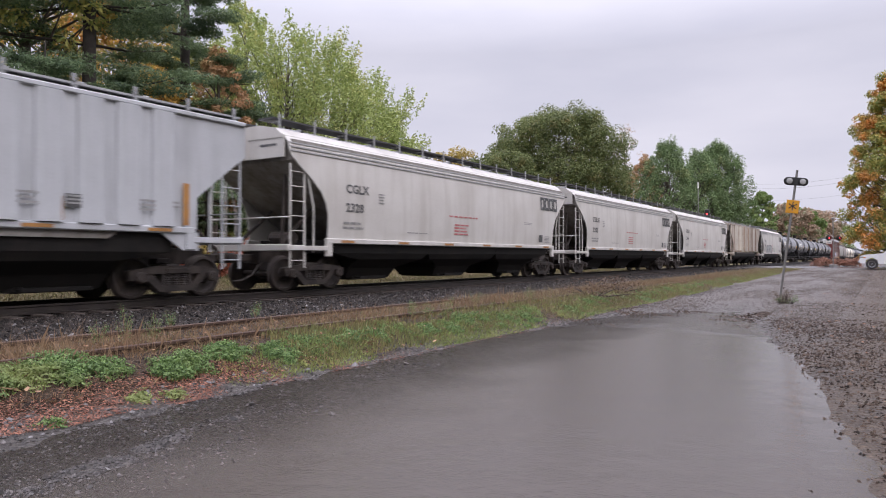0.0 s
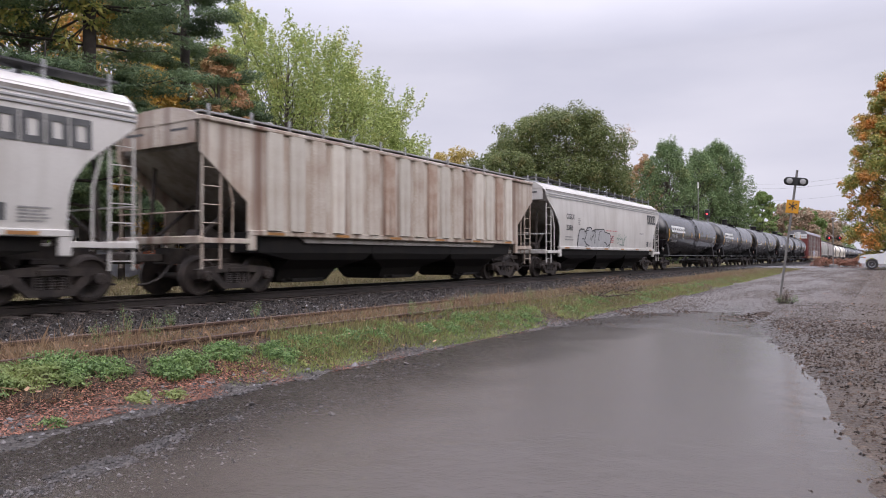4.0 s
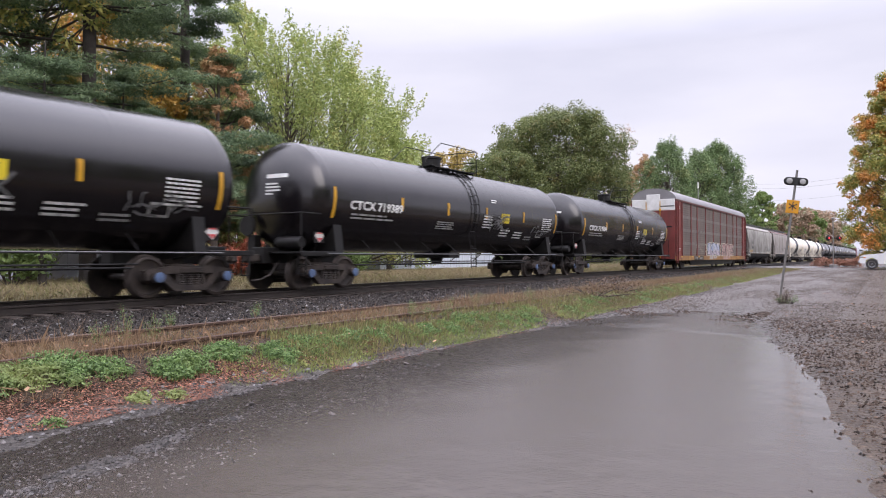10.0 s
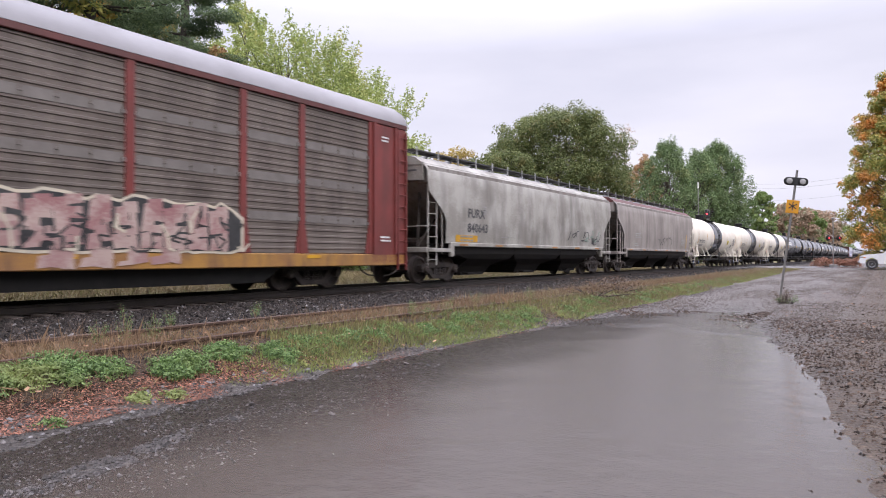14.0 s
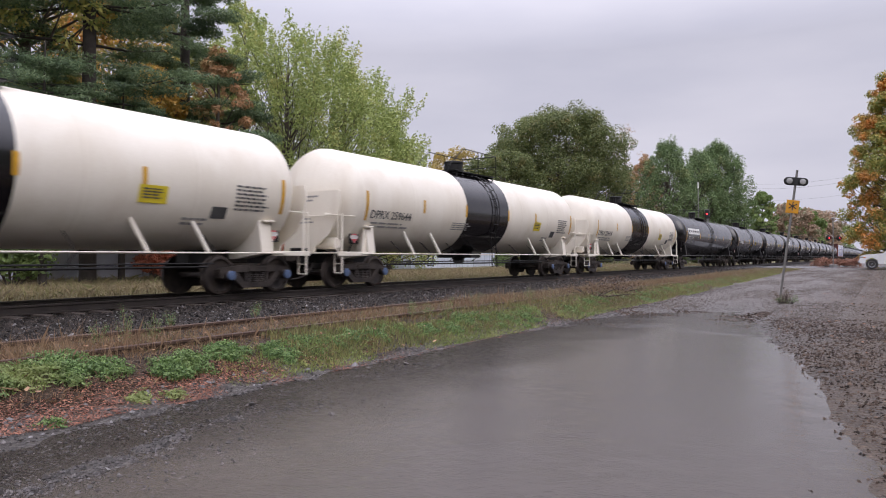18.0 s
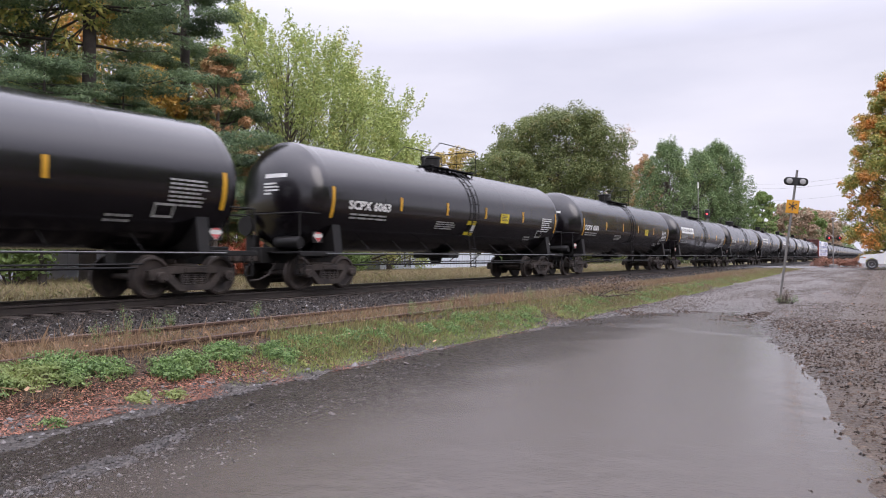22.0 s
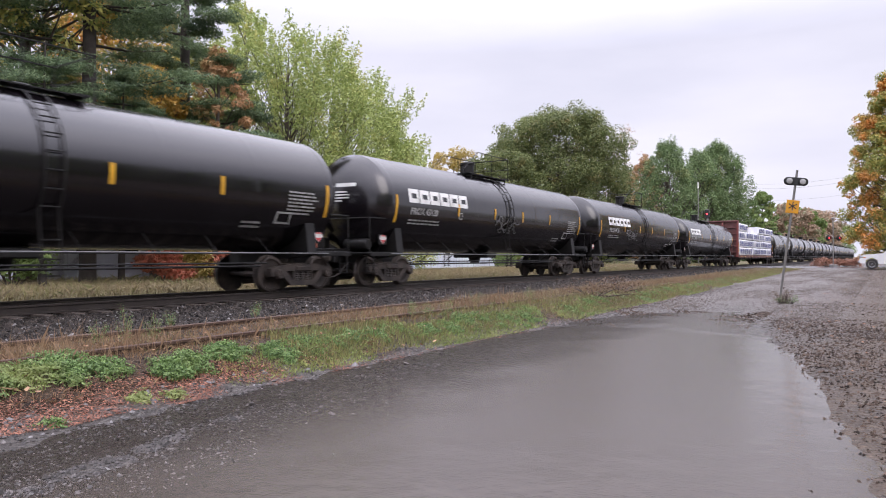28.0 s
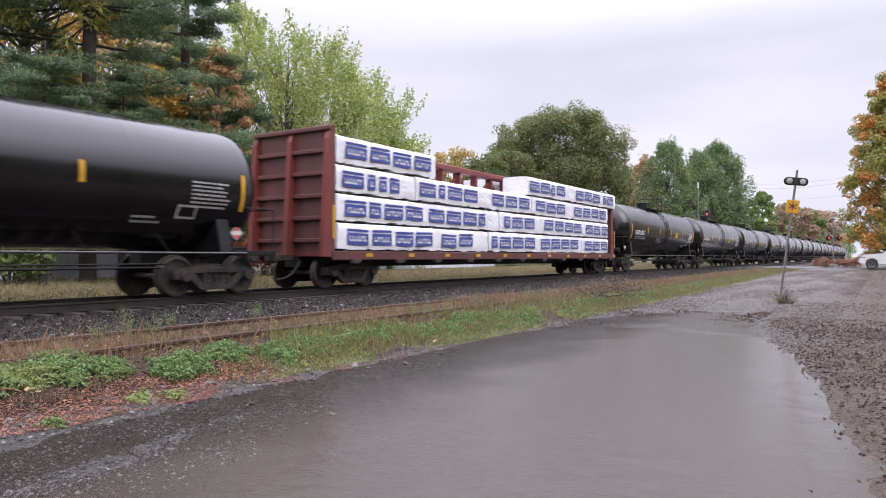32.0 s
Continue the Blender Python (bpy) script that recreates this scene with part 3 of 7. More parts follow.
def broadleaf(label, x, y, height, spread, leaf, count, seed, size=0.16, low=0.1, shape=oval, clumps=150, fill=0.17, gap=0.0, upright=0.0, shoots=0):
    """A tree with a tapered trunk, forking limbs and a crown of leaf clumps with gaps between them."""
    r = np.random.default_rng(seed)
    tree = new("tree")
    tree.location = (x, y, float(ground_z(x, y)) - 0.05)
    tagged(tree, label, "tree")
    h, R = height, spread / 2
    wood = Form()
    tr = 0.016 * h + 0.05
    lean = r.uniform(-0.03, 0.03, 2) * h
    wood.tube([(0, 0, 0), (lean[0] * 0.2, lean[1] * 0.2, h * 0.25), (lean[0] * 0.6, lean[1] * 0.6, h * 0.55), (lean[0], lean[1], h * 0.88)], [tr * 1.3, tr, tr * 0.55, 0.03], 8)
    centres, radii = [], []
    for i in range(clumps):
        q = (i + r.uniform(0, 1)) / clumps
        e = R * shape(q) * (r.uniform(0.93, 1.04) if shape is dome else r.uniform(0.86, 1.08))
        rr = e * math.sqrt(r.uniform(0.2, 1.0))
        ang = i * 2.39996 + r.uniform(-0.4, 0.4)
        c = Vector((math.cos(ang) * rr + lean[0] * q, math.sin(ang) * rr + lean[1] * q, h * (low + (0.96 - low) * q) + r.normal() * 0.02 * h))
        if r.uniform() < gap:
            continue
        centres.append(c)
        radii.append(R * fill * r.uniform(0.6, 1.35))
        for j in range(shoots):
            b = c + Vector((math.cos(ang), math.sin(ang), 0)) * R * fill * r.uniform(-0.6, 0.9)
            d = Vector((math.cos(ang) * 0.35 + r.normal() * 0.15, math.sin(ang) * 0.35 + r.normal() * 0.15, 1.0)).normalized()
            for u in (0.5, 0.9, 1.25, 1.6):
                centres.append(b + d * R * fill * u)
                radii.append(R * fill * (0.42 - 0.17 * u))
        if i % 2 == 0:
            z0 = max(h * low * 0.6, c.z - (rr * (0.5 + upright) + 0.06 * h))
            s = Vector((lean[0] * z0 / h, lean[1] * z0 / h, z0))
            m = s.lerp(c, 0.55) + Vector((0, 0, -0.04 * rr))
            br = 0.02 + tr * 0.26 * (1 - 0.7 * q)
            wood.tube([s, m, c], [br, br * 0.55, 0.012], 4, False)
    part("trunk", wood, BARK, tree, smooth=60)
    v, f = leaf_cloud(centres, radii, count, size, r, 0.75 + upright)
    me = bpy.data.meshes.new("crown")
    me.from_pydata(v.tolist(), [], f.tolist())
    part("crown", me, leaf, tree)
    return tree


def conifer(label, x, y, height, spread, leaf, count, seed, size=0.14, low=0.13, ragged=0.4):
    """A pine: a straight trunk, whorls of limbs with flat sprays of needles."""
    r = np.random.default_rng(seed)
    tree = new("tree")
    tree.location = (x, y, float(ground_z(x, y)) - 0.05)
    tagged(tree, label, "tree")
    h, R = height, spread / 2
    wood = Form().tube([(0, 0, 0), (0.05, 0, h * 0.5), (0, 0.05, h)], [0.011 * h + 0.05, 0.0075 * h + 0.03, 0.02], 8)
    centres, radii = [], []
    z = low * h
    while z < h * 0.97:
        q = (z / h - low) / (1 - low)
        for j in range(6):
            if r.uniform() < 0.24:
                continue
            ang = 6.283 * (j + r.uniform(-0.35, 0.35)) / 6 + z
            rr = R * (1 - q) ** 0.7 * r.uniform(1 - ragged, 1.1) + 0.3
            end = Vector((math.cos(ang) * rr, math.sin(ang) * rr, z + rr * r.uniform(-0.1, 0.2)))
            start = Vector((0, 0, z))
            mid = start.lerp(end, 0.6) + Vector((0, 0, -0.05 * rr))
            wood.tube([start, mid, end], [0.02 + 0.014 * rr, 0.012 + 0.008 * rr, 0.012], 4, False)
            for f in (0.35, 0.5, 0.62, 0.74, 0.85, 0.95, 1.0):
                c = start.lerp(end, f) + Vector(r.normal(size=3)) * 0.1 * rr
                centres.append(c)
                radii.append(0.07 * R + 0.16 * rr * r.uniform(0.7, 1.3))
        z += h * r.uniform(0.06, 0.105)
    part("trunk", wood, BARK_DARK, tree, smooth=60)
    v, f = leaf_cloud(centres, radii, int(count * 4.4), size * 0.8, r, 0.19, 0.05, 0.16)
    me = bpy.data.meshes.new("crown")
    me.from_pydata(v.tolist(), [], f.tolist())
    part("crown", me, leaf, tree)
    return tree


def bush(label, x, y, height, spread, leaf, count, seed, size=0.07):
    r = np.random.default_rng(seed)
    ob = new("bush")
    ob.location = (x, y, float(ground_z(x, y)) - 0.03)
    tagged(ob, label, "bush")
    f, cs, rs = Form(), [], []
    for i in range(14):
        a, q = i * 2.4, r.uniform(0.25, 0.95)
        d = spread / 2 * r.uniform(0.2, 1) * (1.1 - 0.5 * q)
        c = Vector((math.cos(a) * d, math.sin(a) * d, height * q))
        f.tube([(0.1 * math.cos(a), 0.1 * math.sin(a), 0), c * 0.6, c], [0.02, 0.014, 0.005], 4, False)
        cs.append(c)
        rs.append(0.2 * spread * r.uniform(0.7, 1.2))
    part("stem", f, BARK, ob)
    v, fa = leaf_cloud(cs, rs, count, size, r, 0.8)
    v[:, 2] = np.maximum(v[:, 2], 0.02)
    me = bpy.data.meshes.new("foliage")
    me.from_pydata(v.tolist(), [], fa.tolist())
    part("foliage", me, leaf, ob)
    return ob


PINE = leaf_mat("pine_needles", (0.062, 0.105, 0.052), (0.215, 0.29, 0.145), (0.055, 0.09, 0.05), 0.25)
MAPLE_LIGHT = leaf_mat("leaves_light_green", (0.48, 0.54, 0.195), (0.24, 0.31, 0.10), (0.50, 0.48, 0.18), 0.2)
OAK_DARK = leaf_mat("leaves_dark_green", (0.235, 0.265, 0.10), (0.105, 0.138, 0.056), (0.28, 0.235, 0.095), 0.1)
GREEN_MID = leaf_mat("leaves_green", (0.27, 0.36, 0.12), (0.15, 0.225, 0.08), (0.34, 0.36, 0.13), 0.2)
ORANGE = leaf_mat("leaves_orange", (0.66, 0.38, 0.08), (0.46, 0.32, 0.08), (0.30, 0.32, 0.08), 0.35)
MAPLE_RIGHT = leaf_mat("leaves_turning", (0.48, 0.41, 0.12), (0.22, 0.29, 0.085), (0.70, 0.35, 0.10), 0.35)
YELLOW_LEAF = leaf_mat("leaves_yellow", (0.52, 0.39, 0.12), (0.38, 0.31, 0.10))
# Far red leaves, paler and duller: distance haze is mixed into the colour.
FAR_RED_HAZED = leaf_mat("leaves_far_red", (0.44, 0.30, 0.21), (0.34, 0.27, 0.185), (0.30, 0.31, 0.19), 0.3)
RUSSET_TALL = leaf_mat("leaves_orange_brown", (0.56, 0.33, 0.17), (0.36, 0.25, 0.13), (0.30, 0.27, 0.12), 0.2)
RUSSET = leaf_mat("leaves_russet", (0.54, 0.31, 0.165), (0.40, 0.26, 0.135), (0.34, 0.31, 0.13), 0.3)
SUMAC = leaf_mat("leaves_red", (0.60, 0.20, 0.13), (0.44, 0.17, 0.10))
WEED = leaf_mat("weed_leaves", (0.25, 0.375, 0.13), (0.07, 0.125, 0.045), (0.33, 0.35, 0.13), 0.25)
POPLAR = leaf_mat("leaves_poplar", (0.235, 0.32, 0.14), (0.125, 0.19, 0.085), (0.29, 0.32, 0.14), 0.15)
CROSSING_RED = leaf_mat("leaves_dull_red", (0.40, 0.20, 0.14), (0.29, 0.16, 0.11))
DEAD_LEAF = leaf_mat("leaves_dead_brown", (0.20, 0.135, 0.09), (0.115, 0.078, 0.055))


def spot(px, depth_x):
    """Where the bearing px (counted across the view) meets the plane x = depth_x."""
    a = radians(TURN) - math.atan((px - 784) / 1230.7)
    return -depth_x / math.tan(a)


def far(px, depth_x):
    """How far ahead of the camera that place lies."""
    return -depth_x * math.sin(radians(TURN)) + spot(px, depth_x) * math.cos(radians(TURN))


def build_trees():
    conifer("tall dark green pine beside the railway", -28, spot(-40, -28), 24, 9, PINE, 12000, 11, 0.15)
    conifer("tall dark green pine with a thick trunk", -26, spot(155, -26), 25, 11, PINE, 32000, 12, 0.14)
    conifer("tall dark green pine beside a maple", -31, spot(325, -31), 26, 9, PINE, 32000, 13, 0.15)
    conifer("young dark green pine at the field edge", -29, spot(365, -29), 8.0, 6.5, PINE, 9000, 15, 0.12, 0.34)
    conifer("young dark green pine at the field edge", -24, spot(75, -24), 8.4, 7, PINE, 12000, 16, 0.11, 0.36)
    conifer("young dark green pine at the field edge", -25.5, spot(215, -25.5), 8.2, 6, PINE, 11000, 17, 0.11, 0.36)
    conifer("dark green pine behind a light maple", -44, spot(705, -44), 13.5, 9, PINE, 9000, 18, 0.2)
    broadleaf("maple turning russet among the pines", -37, spot(378, -37), 14.0, 5.5, RUSSET, 8000, 21, 0.12, 0.1, oval, 90, 0.17, 0.2)
    broadleaf("low maple with orange autumn leaves", -38, spot(262, -38), 12.5, 9, ORANGE, 12000, 22, 0.14, 0.1, oval, 90, 0.22)
    broadleaf("tall maple with orange autumn leaves", -42, spot(70, -42), 22, 13, ORANGE, 16000, 23, 0.16, 0.1, oval, 120, 0.2)
    broadleaf("tall maple with orange autumn leaves", -46, spot(215, -46), 22, 12, ORANGE, 14000, 24, 0.16, 0.1, oval, 120, 0.2)
    broadleaf("small maple with orange leaves before the pines", -30, spot(275, -30), 10.2, 5.5, ORANGE, 9000, 26, 0.11, 0.25, oval, 90, 0.17, 0.1)
    broadleaf("tall maple with yellow leaves between the pines", -29, spot(45, -29), 18, 8, MAPLE_RIGHT, 14000, 27, 0.12, 0.4, oval, 130, 0.16, 0.2)
    broadleaf("maple with russet leaves between the pines", -28, spot(374, -28), 11.4, 4.4, RUSSET, 8000, 28, 0.09, 0.3, oval, 110, 0.15, 0.2)
    # Unseen trees added behind the camera; they darken the tank sides' reflections.
    for i in range(10):
        broadleaf("unseen green maple added behind the camera to darken reflections", 20 + 3 * (i % 2), -20 + 7.5 * i, 14.5 + (i % 3), 11, (GREEN_MID, OAK_DARK)[i % 2], 8000, 130 + i, 0.32, 0.02, dome, 80, 0.2)
    broadleaf("green maple behind the pines", -48, spot(330, -48), 20, 12, OAK_DARK, 14000, 25, 0.18, 0.05, oval, 110, 0.2)
    broadleaf("tall light green maple with feathery foliage", -34, spot(508, -34), 15.7, 13.5, MAPLE_LIGHT, 64000, 31, 0.105, 0.06, dome, 340, 0.125, 0.12, 0.5, 2)
    broadleaf("light green maple with feathery foliage", -34.5, spot(612, -34.5), 14.9, 12, MAPLE_LIGHT, 54000, 32, 0.105, 0.06, dome, 290, 0.13, 0.12, 0.5, 2)
    broadleaf("light green maple with feathery foliage", -36, spot(688, -36), 13.0, 9.5, MAPLE_LIGHT, 22000, 34, 0.13, 0.06, column, 130, 0.17, 0.06, 0.5, 2)
    broadleaf("light green maple with feathery foliage", -38, spot(432, -38), 19.3, 7.0, MAPLE_LIGHT, 18000, 33, 0.13, 0.1, oval, 110, 0.17, 0.1, 0.4, 1)
    broadleaf("small yellow autumn tree", -60, spot(797, -60), 18.6, 11, YELLOW_LEAF, 12000, 41, 0.24, 0.1, dome, 90, 0.22)
    broadleaf("large domed dark green oak", -45, spot(985, -45), 24.3, 22.5, OAK_DARK, 150000, 51, 0.18, 0.04, dome, 760, 0.135)
    broadleaf("lower dark green oak", -47, spot(892, -47), 16.6, 13, OAK_DARK, 46000, 52, 0.165, 0.05, dome, 300, 0.15)
    broadleaf("lower dark green oak", -46, spot(1080, -46), 20, 12, OAK_DARK, 20000, 53, 0.2, 0.05, dome, 260, 0.14)
    broadleaf("half bare russet tree", -50, spot(1106, -50), 31, 11, RUSSET, 2600, 61, 0.17, 0.1, oval, 220, 0.14, 0.3)
    broadleaf("russet autumn tree behind the dark oak", -40, spot(1140, -40), 20.5, 11, RUSSET_TALL, 34000, 62, 0.17, 0.05, column, 300, 0.13, 0.1)
    broadleaf("green poplar with a ragged outline", -26, spot(1184, -26), 17.4, 9.5, POPLAR, 34000, 71, 0.14, 0.03, oval, 520, 0.12, 0.0, 0.5)
    broadleaf("tall green poplar with a ragged outline", -25, spot(1268, -25), 20.6, 12.0, POPLAR, 60000, 72, 0.15, 0.03, oval, 700, 0.11, 0.0, 0.5)
    broadleaf("green poplar with a ragged outline", -27, spot(1232, -27), 18.4, 11.5, POPLAR, 38000, 74, 0.15, 0.03, oval, 520, 0.12, 0.0, 0.5)
    broadleaf("green tree beside the crossing road", -26, spot(1350, -26), 17.2, 8.5, GREEN_MID, 14000, 73, 0.26, 0.03, column, 100, 0.2)
    broadleaf("green tree beside the crossing road", -30, spot(1322, -30), 14.0, 9, GREEN_MID, 11000, 75, 0.26, 0.03, dome, 80, 0.2)
    for i, (px, d, h, w, leaf) in enumerate(((1400, -25, 16, 13, FAR_RED_HAZED), (1418, -27, 18, 14, GREEN_MID), (1438, -25, 19, 15, FAR_RED_HAZED), (1458, -27, 22, 18, FAR_RED_HAZED), (1385, -30, 18, 13, GREEN_MID), (1478, -30, 22, 22, GREEN_MID))):
        broadleaf("far autumn tree along the railway", d, spot(px, d), h, w, leaf, 8000, 80 + i, 0.5, 0.03, dome, 60, 0.24)
    for i, px in enumerate((705, 760, 830, 880, 940, 1000, 1060, 1110, 1160)):
        broadleaf("low tree at the back of the field", -56 - (i % 3) * 3, spot(px, -57), 10 + (i % 3), 9, (OAK_DARK, GREEN_MID, RUSSET)[i % 3], 5000, 100 + i, 0.28, 0.02, dome, 50, 0.22)
    broadleaf("maple turning orange beside the road", 1.3, 79.0, 20.5, 11.0, MAPLE_RIGHT, 80000, 91, 0.14, 0.04, column, 520, 0.13)
    broadleaf("maple turning orange by the crossing", 6, 100, 13, 14, MAPLE_RIGHT, 18000, 92, 0.18, 0.02, oval, 110, 0.2)


build_trees()


# ---- lettering ----
TEXTS = {}


def text_form(words, size, wide=1.0, bold=0.012):
    """Words in the built-in font as a flat mesh of (along, up) points."""
    key = (words, size, wide, bold)
    if key not in TEXTS:
        cu = bpy.data.curves.new("words", "FONT")
        cu.body, cu.size, cu.offset, cu.resolution_u = words, size, bold * size * 2, 2
        ob = new("words", cu)
        dg = bpy.context.evaluated_depsgraph_get()
        me = bpy.data.meshes.new_from_object(ob.evaluated_get(dg))
        TEXTS[key] = ([(v.co.x * wide, v.co.y) for v in me.vertices], [tuple(p.vertices) for p in me.polygons])
        bpy.data.objects.remove(ob)
        bpy.data.curves.remove(cu)
        bpy.data.meshes.remove(me)
    return TEXTS[key]


def bars(rows, length, height, seed, words=4):
    """Unreadable lettering: rows of short bars."""
    r = random.Random(seed)
    vs, fs = [], []
    pitch = height / rows
    for i in range(rows):
        y, z = 0.0, -i * pitch
        end = length * r.uniform(0.75, 1.0)
        while y < end:
            w = min(end - y, length / words * r.uniform(0.5, 1.2))
            if w > 0.02:
                k = len(vs)
                vs += [(y, z - pitch * 0.5), (y + w, z - pitch * 0.5), (y + w, z), (y, z)]
                fs.append((k, k + 1, k + 2, k + 3))
            y += w + length * 0.03
    return vs, fs


def logo_blocks(car, n, w, h, thick, material, y, z, surface, label):
    """A wordmark as plain blocks: hollow rectangles side by side, each a piece of its own."""
    pitch = w / n
    for i in range(n):
        a, b = i * pitch, i * pitch + pitch * 0.92
        outer = [(a, 0), (b, 0), (b, h), (a, h)]
        inner = [(a + thick, thick), (b - thick, thick), (b - thick, h - thick), (a + thick, h - thick)]
        decal("wordmark_block", (outer + inner, [(0, 1, 5, 4), (1, 2, 6, 5), (2, 3, 7, 6), (3, 0, 4, 7)]), material, car, y, z, surface, 0.016, label)


def bubbles(w, h, n, seed, grow=0.0):
    """Painted graffiti: a row of rounded lobes with notches."""
    r = random.Random(seed)
    vs, fs = [], []
    for i in range(n):
        cx, cz = w * (i + 0.5) / n, h * (0.5 + r.uniform(-0.06, 0.06))
        a, b = w / n * r.uniform(0.52, 0.64) + grow, h * r.uniform(0.4, 0.5) + grow
        k = len(vs)
        m = 14
        for j in range(m):
            t = 6.283 * j / m
            q = 1 + 0.10 * math.sin(3 * t + seed + i) + r.uniform(-0.04, 0.04) * (grow == 0)
            vs.append((cx + a * q * abs(math.cos(t)) ** 0.6 * math.copysign(1, math.cos(t)), cz + b * q * abs(math.sin(t)) ** 0.6 * math.copysign(1, math.sin(t))))
        fs.append(tuple(range(k, k + m)))
    return vs, fs


def strokes(w, h, n, seed, thick=0.05):
    """Loose painted lines."""
    r = random.Random(seed)
    vs, fs = [], []
    for i in range(n):
        x, z, a = w * (i + r.uniform(0.1, 0.9)) / n, h * r.uniform(0.15, 0.6), r.uniform(-0.6, 1.8)
        pts = []
        for j in range(7):
            pts.append((x, min(h, max(0, z)), a))
            a += r.uniform(-0.9, 0.9)
            x, z = x + math.cos(a) * h * 0.2, z + math.sin(a) * h * 0.2
        k = len(vs)
        for x, z, a in pts:
            vs += [(x - math.sin(a) * thick / 2, z + math.cos(a) * thick / 2), (x + math.sin(a) * thick / 2, z - math.cos(a) * thick / 2)]
        fs += [(k + 2 * j, k + 2 * j + 1, k + 2 * j + 3, k + 2 * j + 2) for j in range(6)]
    return vs, fs


def decal(name, shape, material, parent, y, z, surface, lift=0.014, label=""):
    """A flat shape of (along, up) points laid on a side surface x = surface(z)."""
    vs, fs = shape
    me = bpy.data.meshes.new(name)
    me.from_pydata([(surface(z + b) + lift, y + a, z + b) for a, b in vs], [], fs)
    ob = part(name, me, material, parent, label)
    if name in ("stencil", "graffiti", "print"):
        tagged(ob, kind="stuff")
    return ob


def patch(w, h):
    return [(0, 0), (w, 0), (w, h), (0, h)], [(0, 1, 2, 3)]


# ---- wagon running gear ----
SHARED = {}


def shared(key, make):
    if key not in SHARED:
        SHARED[key] = make()
    return SHARED[key]


WHEEL_R = 0.457


def wheelset_mesh():
    f = Form()
    for k in (-1, 1):
        prof = [(0.685, 0.20), (0.685, 0.49), (0.70, 0.492), (0.722, 0.468), (0.735, 0.459), (0.825, 0.452), (0.83, 0.445), (0.83, 0.385), (0.795, 0.37), (0.765, 0.30), (0.775, 0.17), (0.84, 0.15), (0.84, 0.06)]
        f.lathe([(k * a, b) for a, b in prof], 28, "x")
    f.lathe([(-1.1, 0.075), (1.1, 0.075)], 10, "x")
    for k in (-1, 1):
        f.lathe([(k * 1.05, 0.12), (k * 1.17, 0.12), (k * 1.19, 0.10)], 12, "x")
        for j in range(3):
            a = 2.094 * j
            f.lathe([(k * 1.18, 0.022), (k * 1.21, 0.022)], 6, "x", (0, 0.06 * math.cos(a), 0.06 * math.sin(a)))
    return f.mesh("wheelset", 40)


def side_frame_mesh():
    f = Form()
    x0, x1 = 0.92, 1.09
    f.along([(-1.12, 0.40), (-1.14, 0.60), (-0.92, 0.645), (-0.42, 0.70), (0.42, 0.70), (0.92, 0.645), (1.14, 0.60), (1.12, 0.40), (1.0, 0.40), (0.98, 0.55), (0.78, 0.55), (0.70, 0.53), (-0.70, 0.53), (-0.78, 0.55), (-0.98, 0.55), (-1.0, 0.40)], x0, x1, "x")
    f.along([(-0.78, 0.54), (-0.60, 0.54), (-0.36, 0.28), (0.36, 0.28), (0.60, 0.54), (0.78, 0.54), (0.74, 0.42), (0.43, 0.15), (-0.43, 0.15), (-0.74, 0.42)], x0 + 0.01, x1 - 0.01, "x")
    for y in (-0.36, 0.30):
        f.box(x0 + 0.02, x1 - 0.015, y, y + 0.07, 0.24, 0.56)
    for y in (-0.2, 0.0, 0.2):
        for z in range(5):
            f.lathe([(0.27 + z * 0.05, 0.085), (0.295 + z * 0.05, 0.095), (0.315 + z * 0.05, 0.085)], 8, "z", (1.0, y, 0))
    f.box(x0 + 0.04, x1 + 0.03, -0.28, 0.28, 0.53, 0.66, 0.02)
    return f.mesh("side_frame", 30)


def add_trucks(car, at, frame_mat=STEEL_DIRT, caps=None):
    for k in (-1, 1):
        bol = shared("bolster", lambda: Form().box(-1.0, 1.0, -0.2, 0.2, 0.48, 0.74, 0.04).box(-0.6, 0.6, -0.16, 0.16, 0.74, 0.86, 0.02).box(-0.9, 0.9, -0.5, -0.42, 0.3, 0.45, 0.02).box(-0.9, 0.9, 0.42, 0.5, 0.3, 0.45, 0.02).mesh("bolster", 30))
        truck = part("truck", bol, frame_mat, car, at=pose(0, k * at, 0))
        sf = shared("side_frame", side_frame_mesh)
        part("side_frame", sf, frame_mat, truck)
        part("side_frame", sf, frame_mat, truck, at=pose(0, 0, 0, 0, 0, 180))
        for j in (-1, 1):
            part("wheelset", shared("wheelset", wheelset_mesh), WHEEL, truck, at=pose(0, j * 0.89, WHEEL_R))
            if caps:
                part("axle_cap", shared("axle_cap", lambda: Form().lathe([(1.21, 0.115), (1.245, 0.11), (1.255, 0.07)], 14, "x").mesh("axle_cap", 30)), caps, truck, "blue-grey axle cap", pose(0, j * 0.89, WHEEL_R))


def coupler_mesh():
    f = Form().box(-0.09, 0.09, 0.25, 1.1, 0.78, 0.96, 0.02)
    f.box(-0.16, 0.16, 0.0, 0.28, 0.74, 1.0, 0.05)
    f.tube([(0.35, 0.9, 0.78), (0.36, 0.55, 0.42), (0.35, 0.25, 0.3), (0.3, 0.02, 0.28)], 0.028, 6)
    return f.mesh("coupler", 40)


def add_couplers(car, half):
    me = shared("coupler", coupler_mesh)
    part("coupler", me, STEEL_DIRT, car, at=pose(0, -half, 0))
    part("coupler", me, STEEL_DIRT, car, at=pose(0, half, 0, 0, 0, 180))


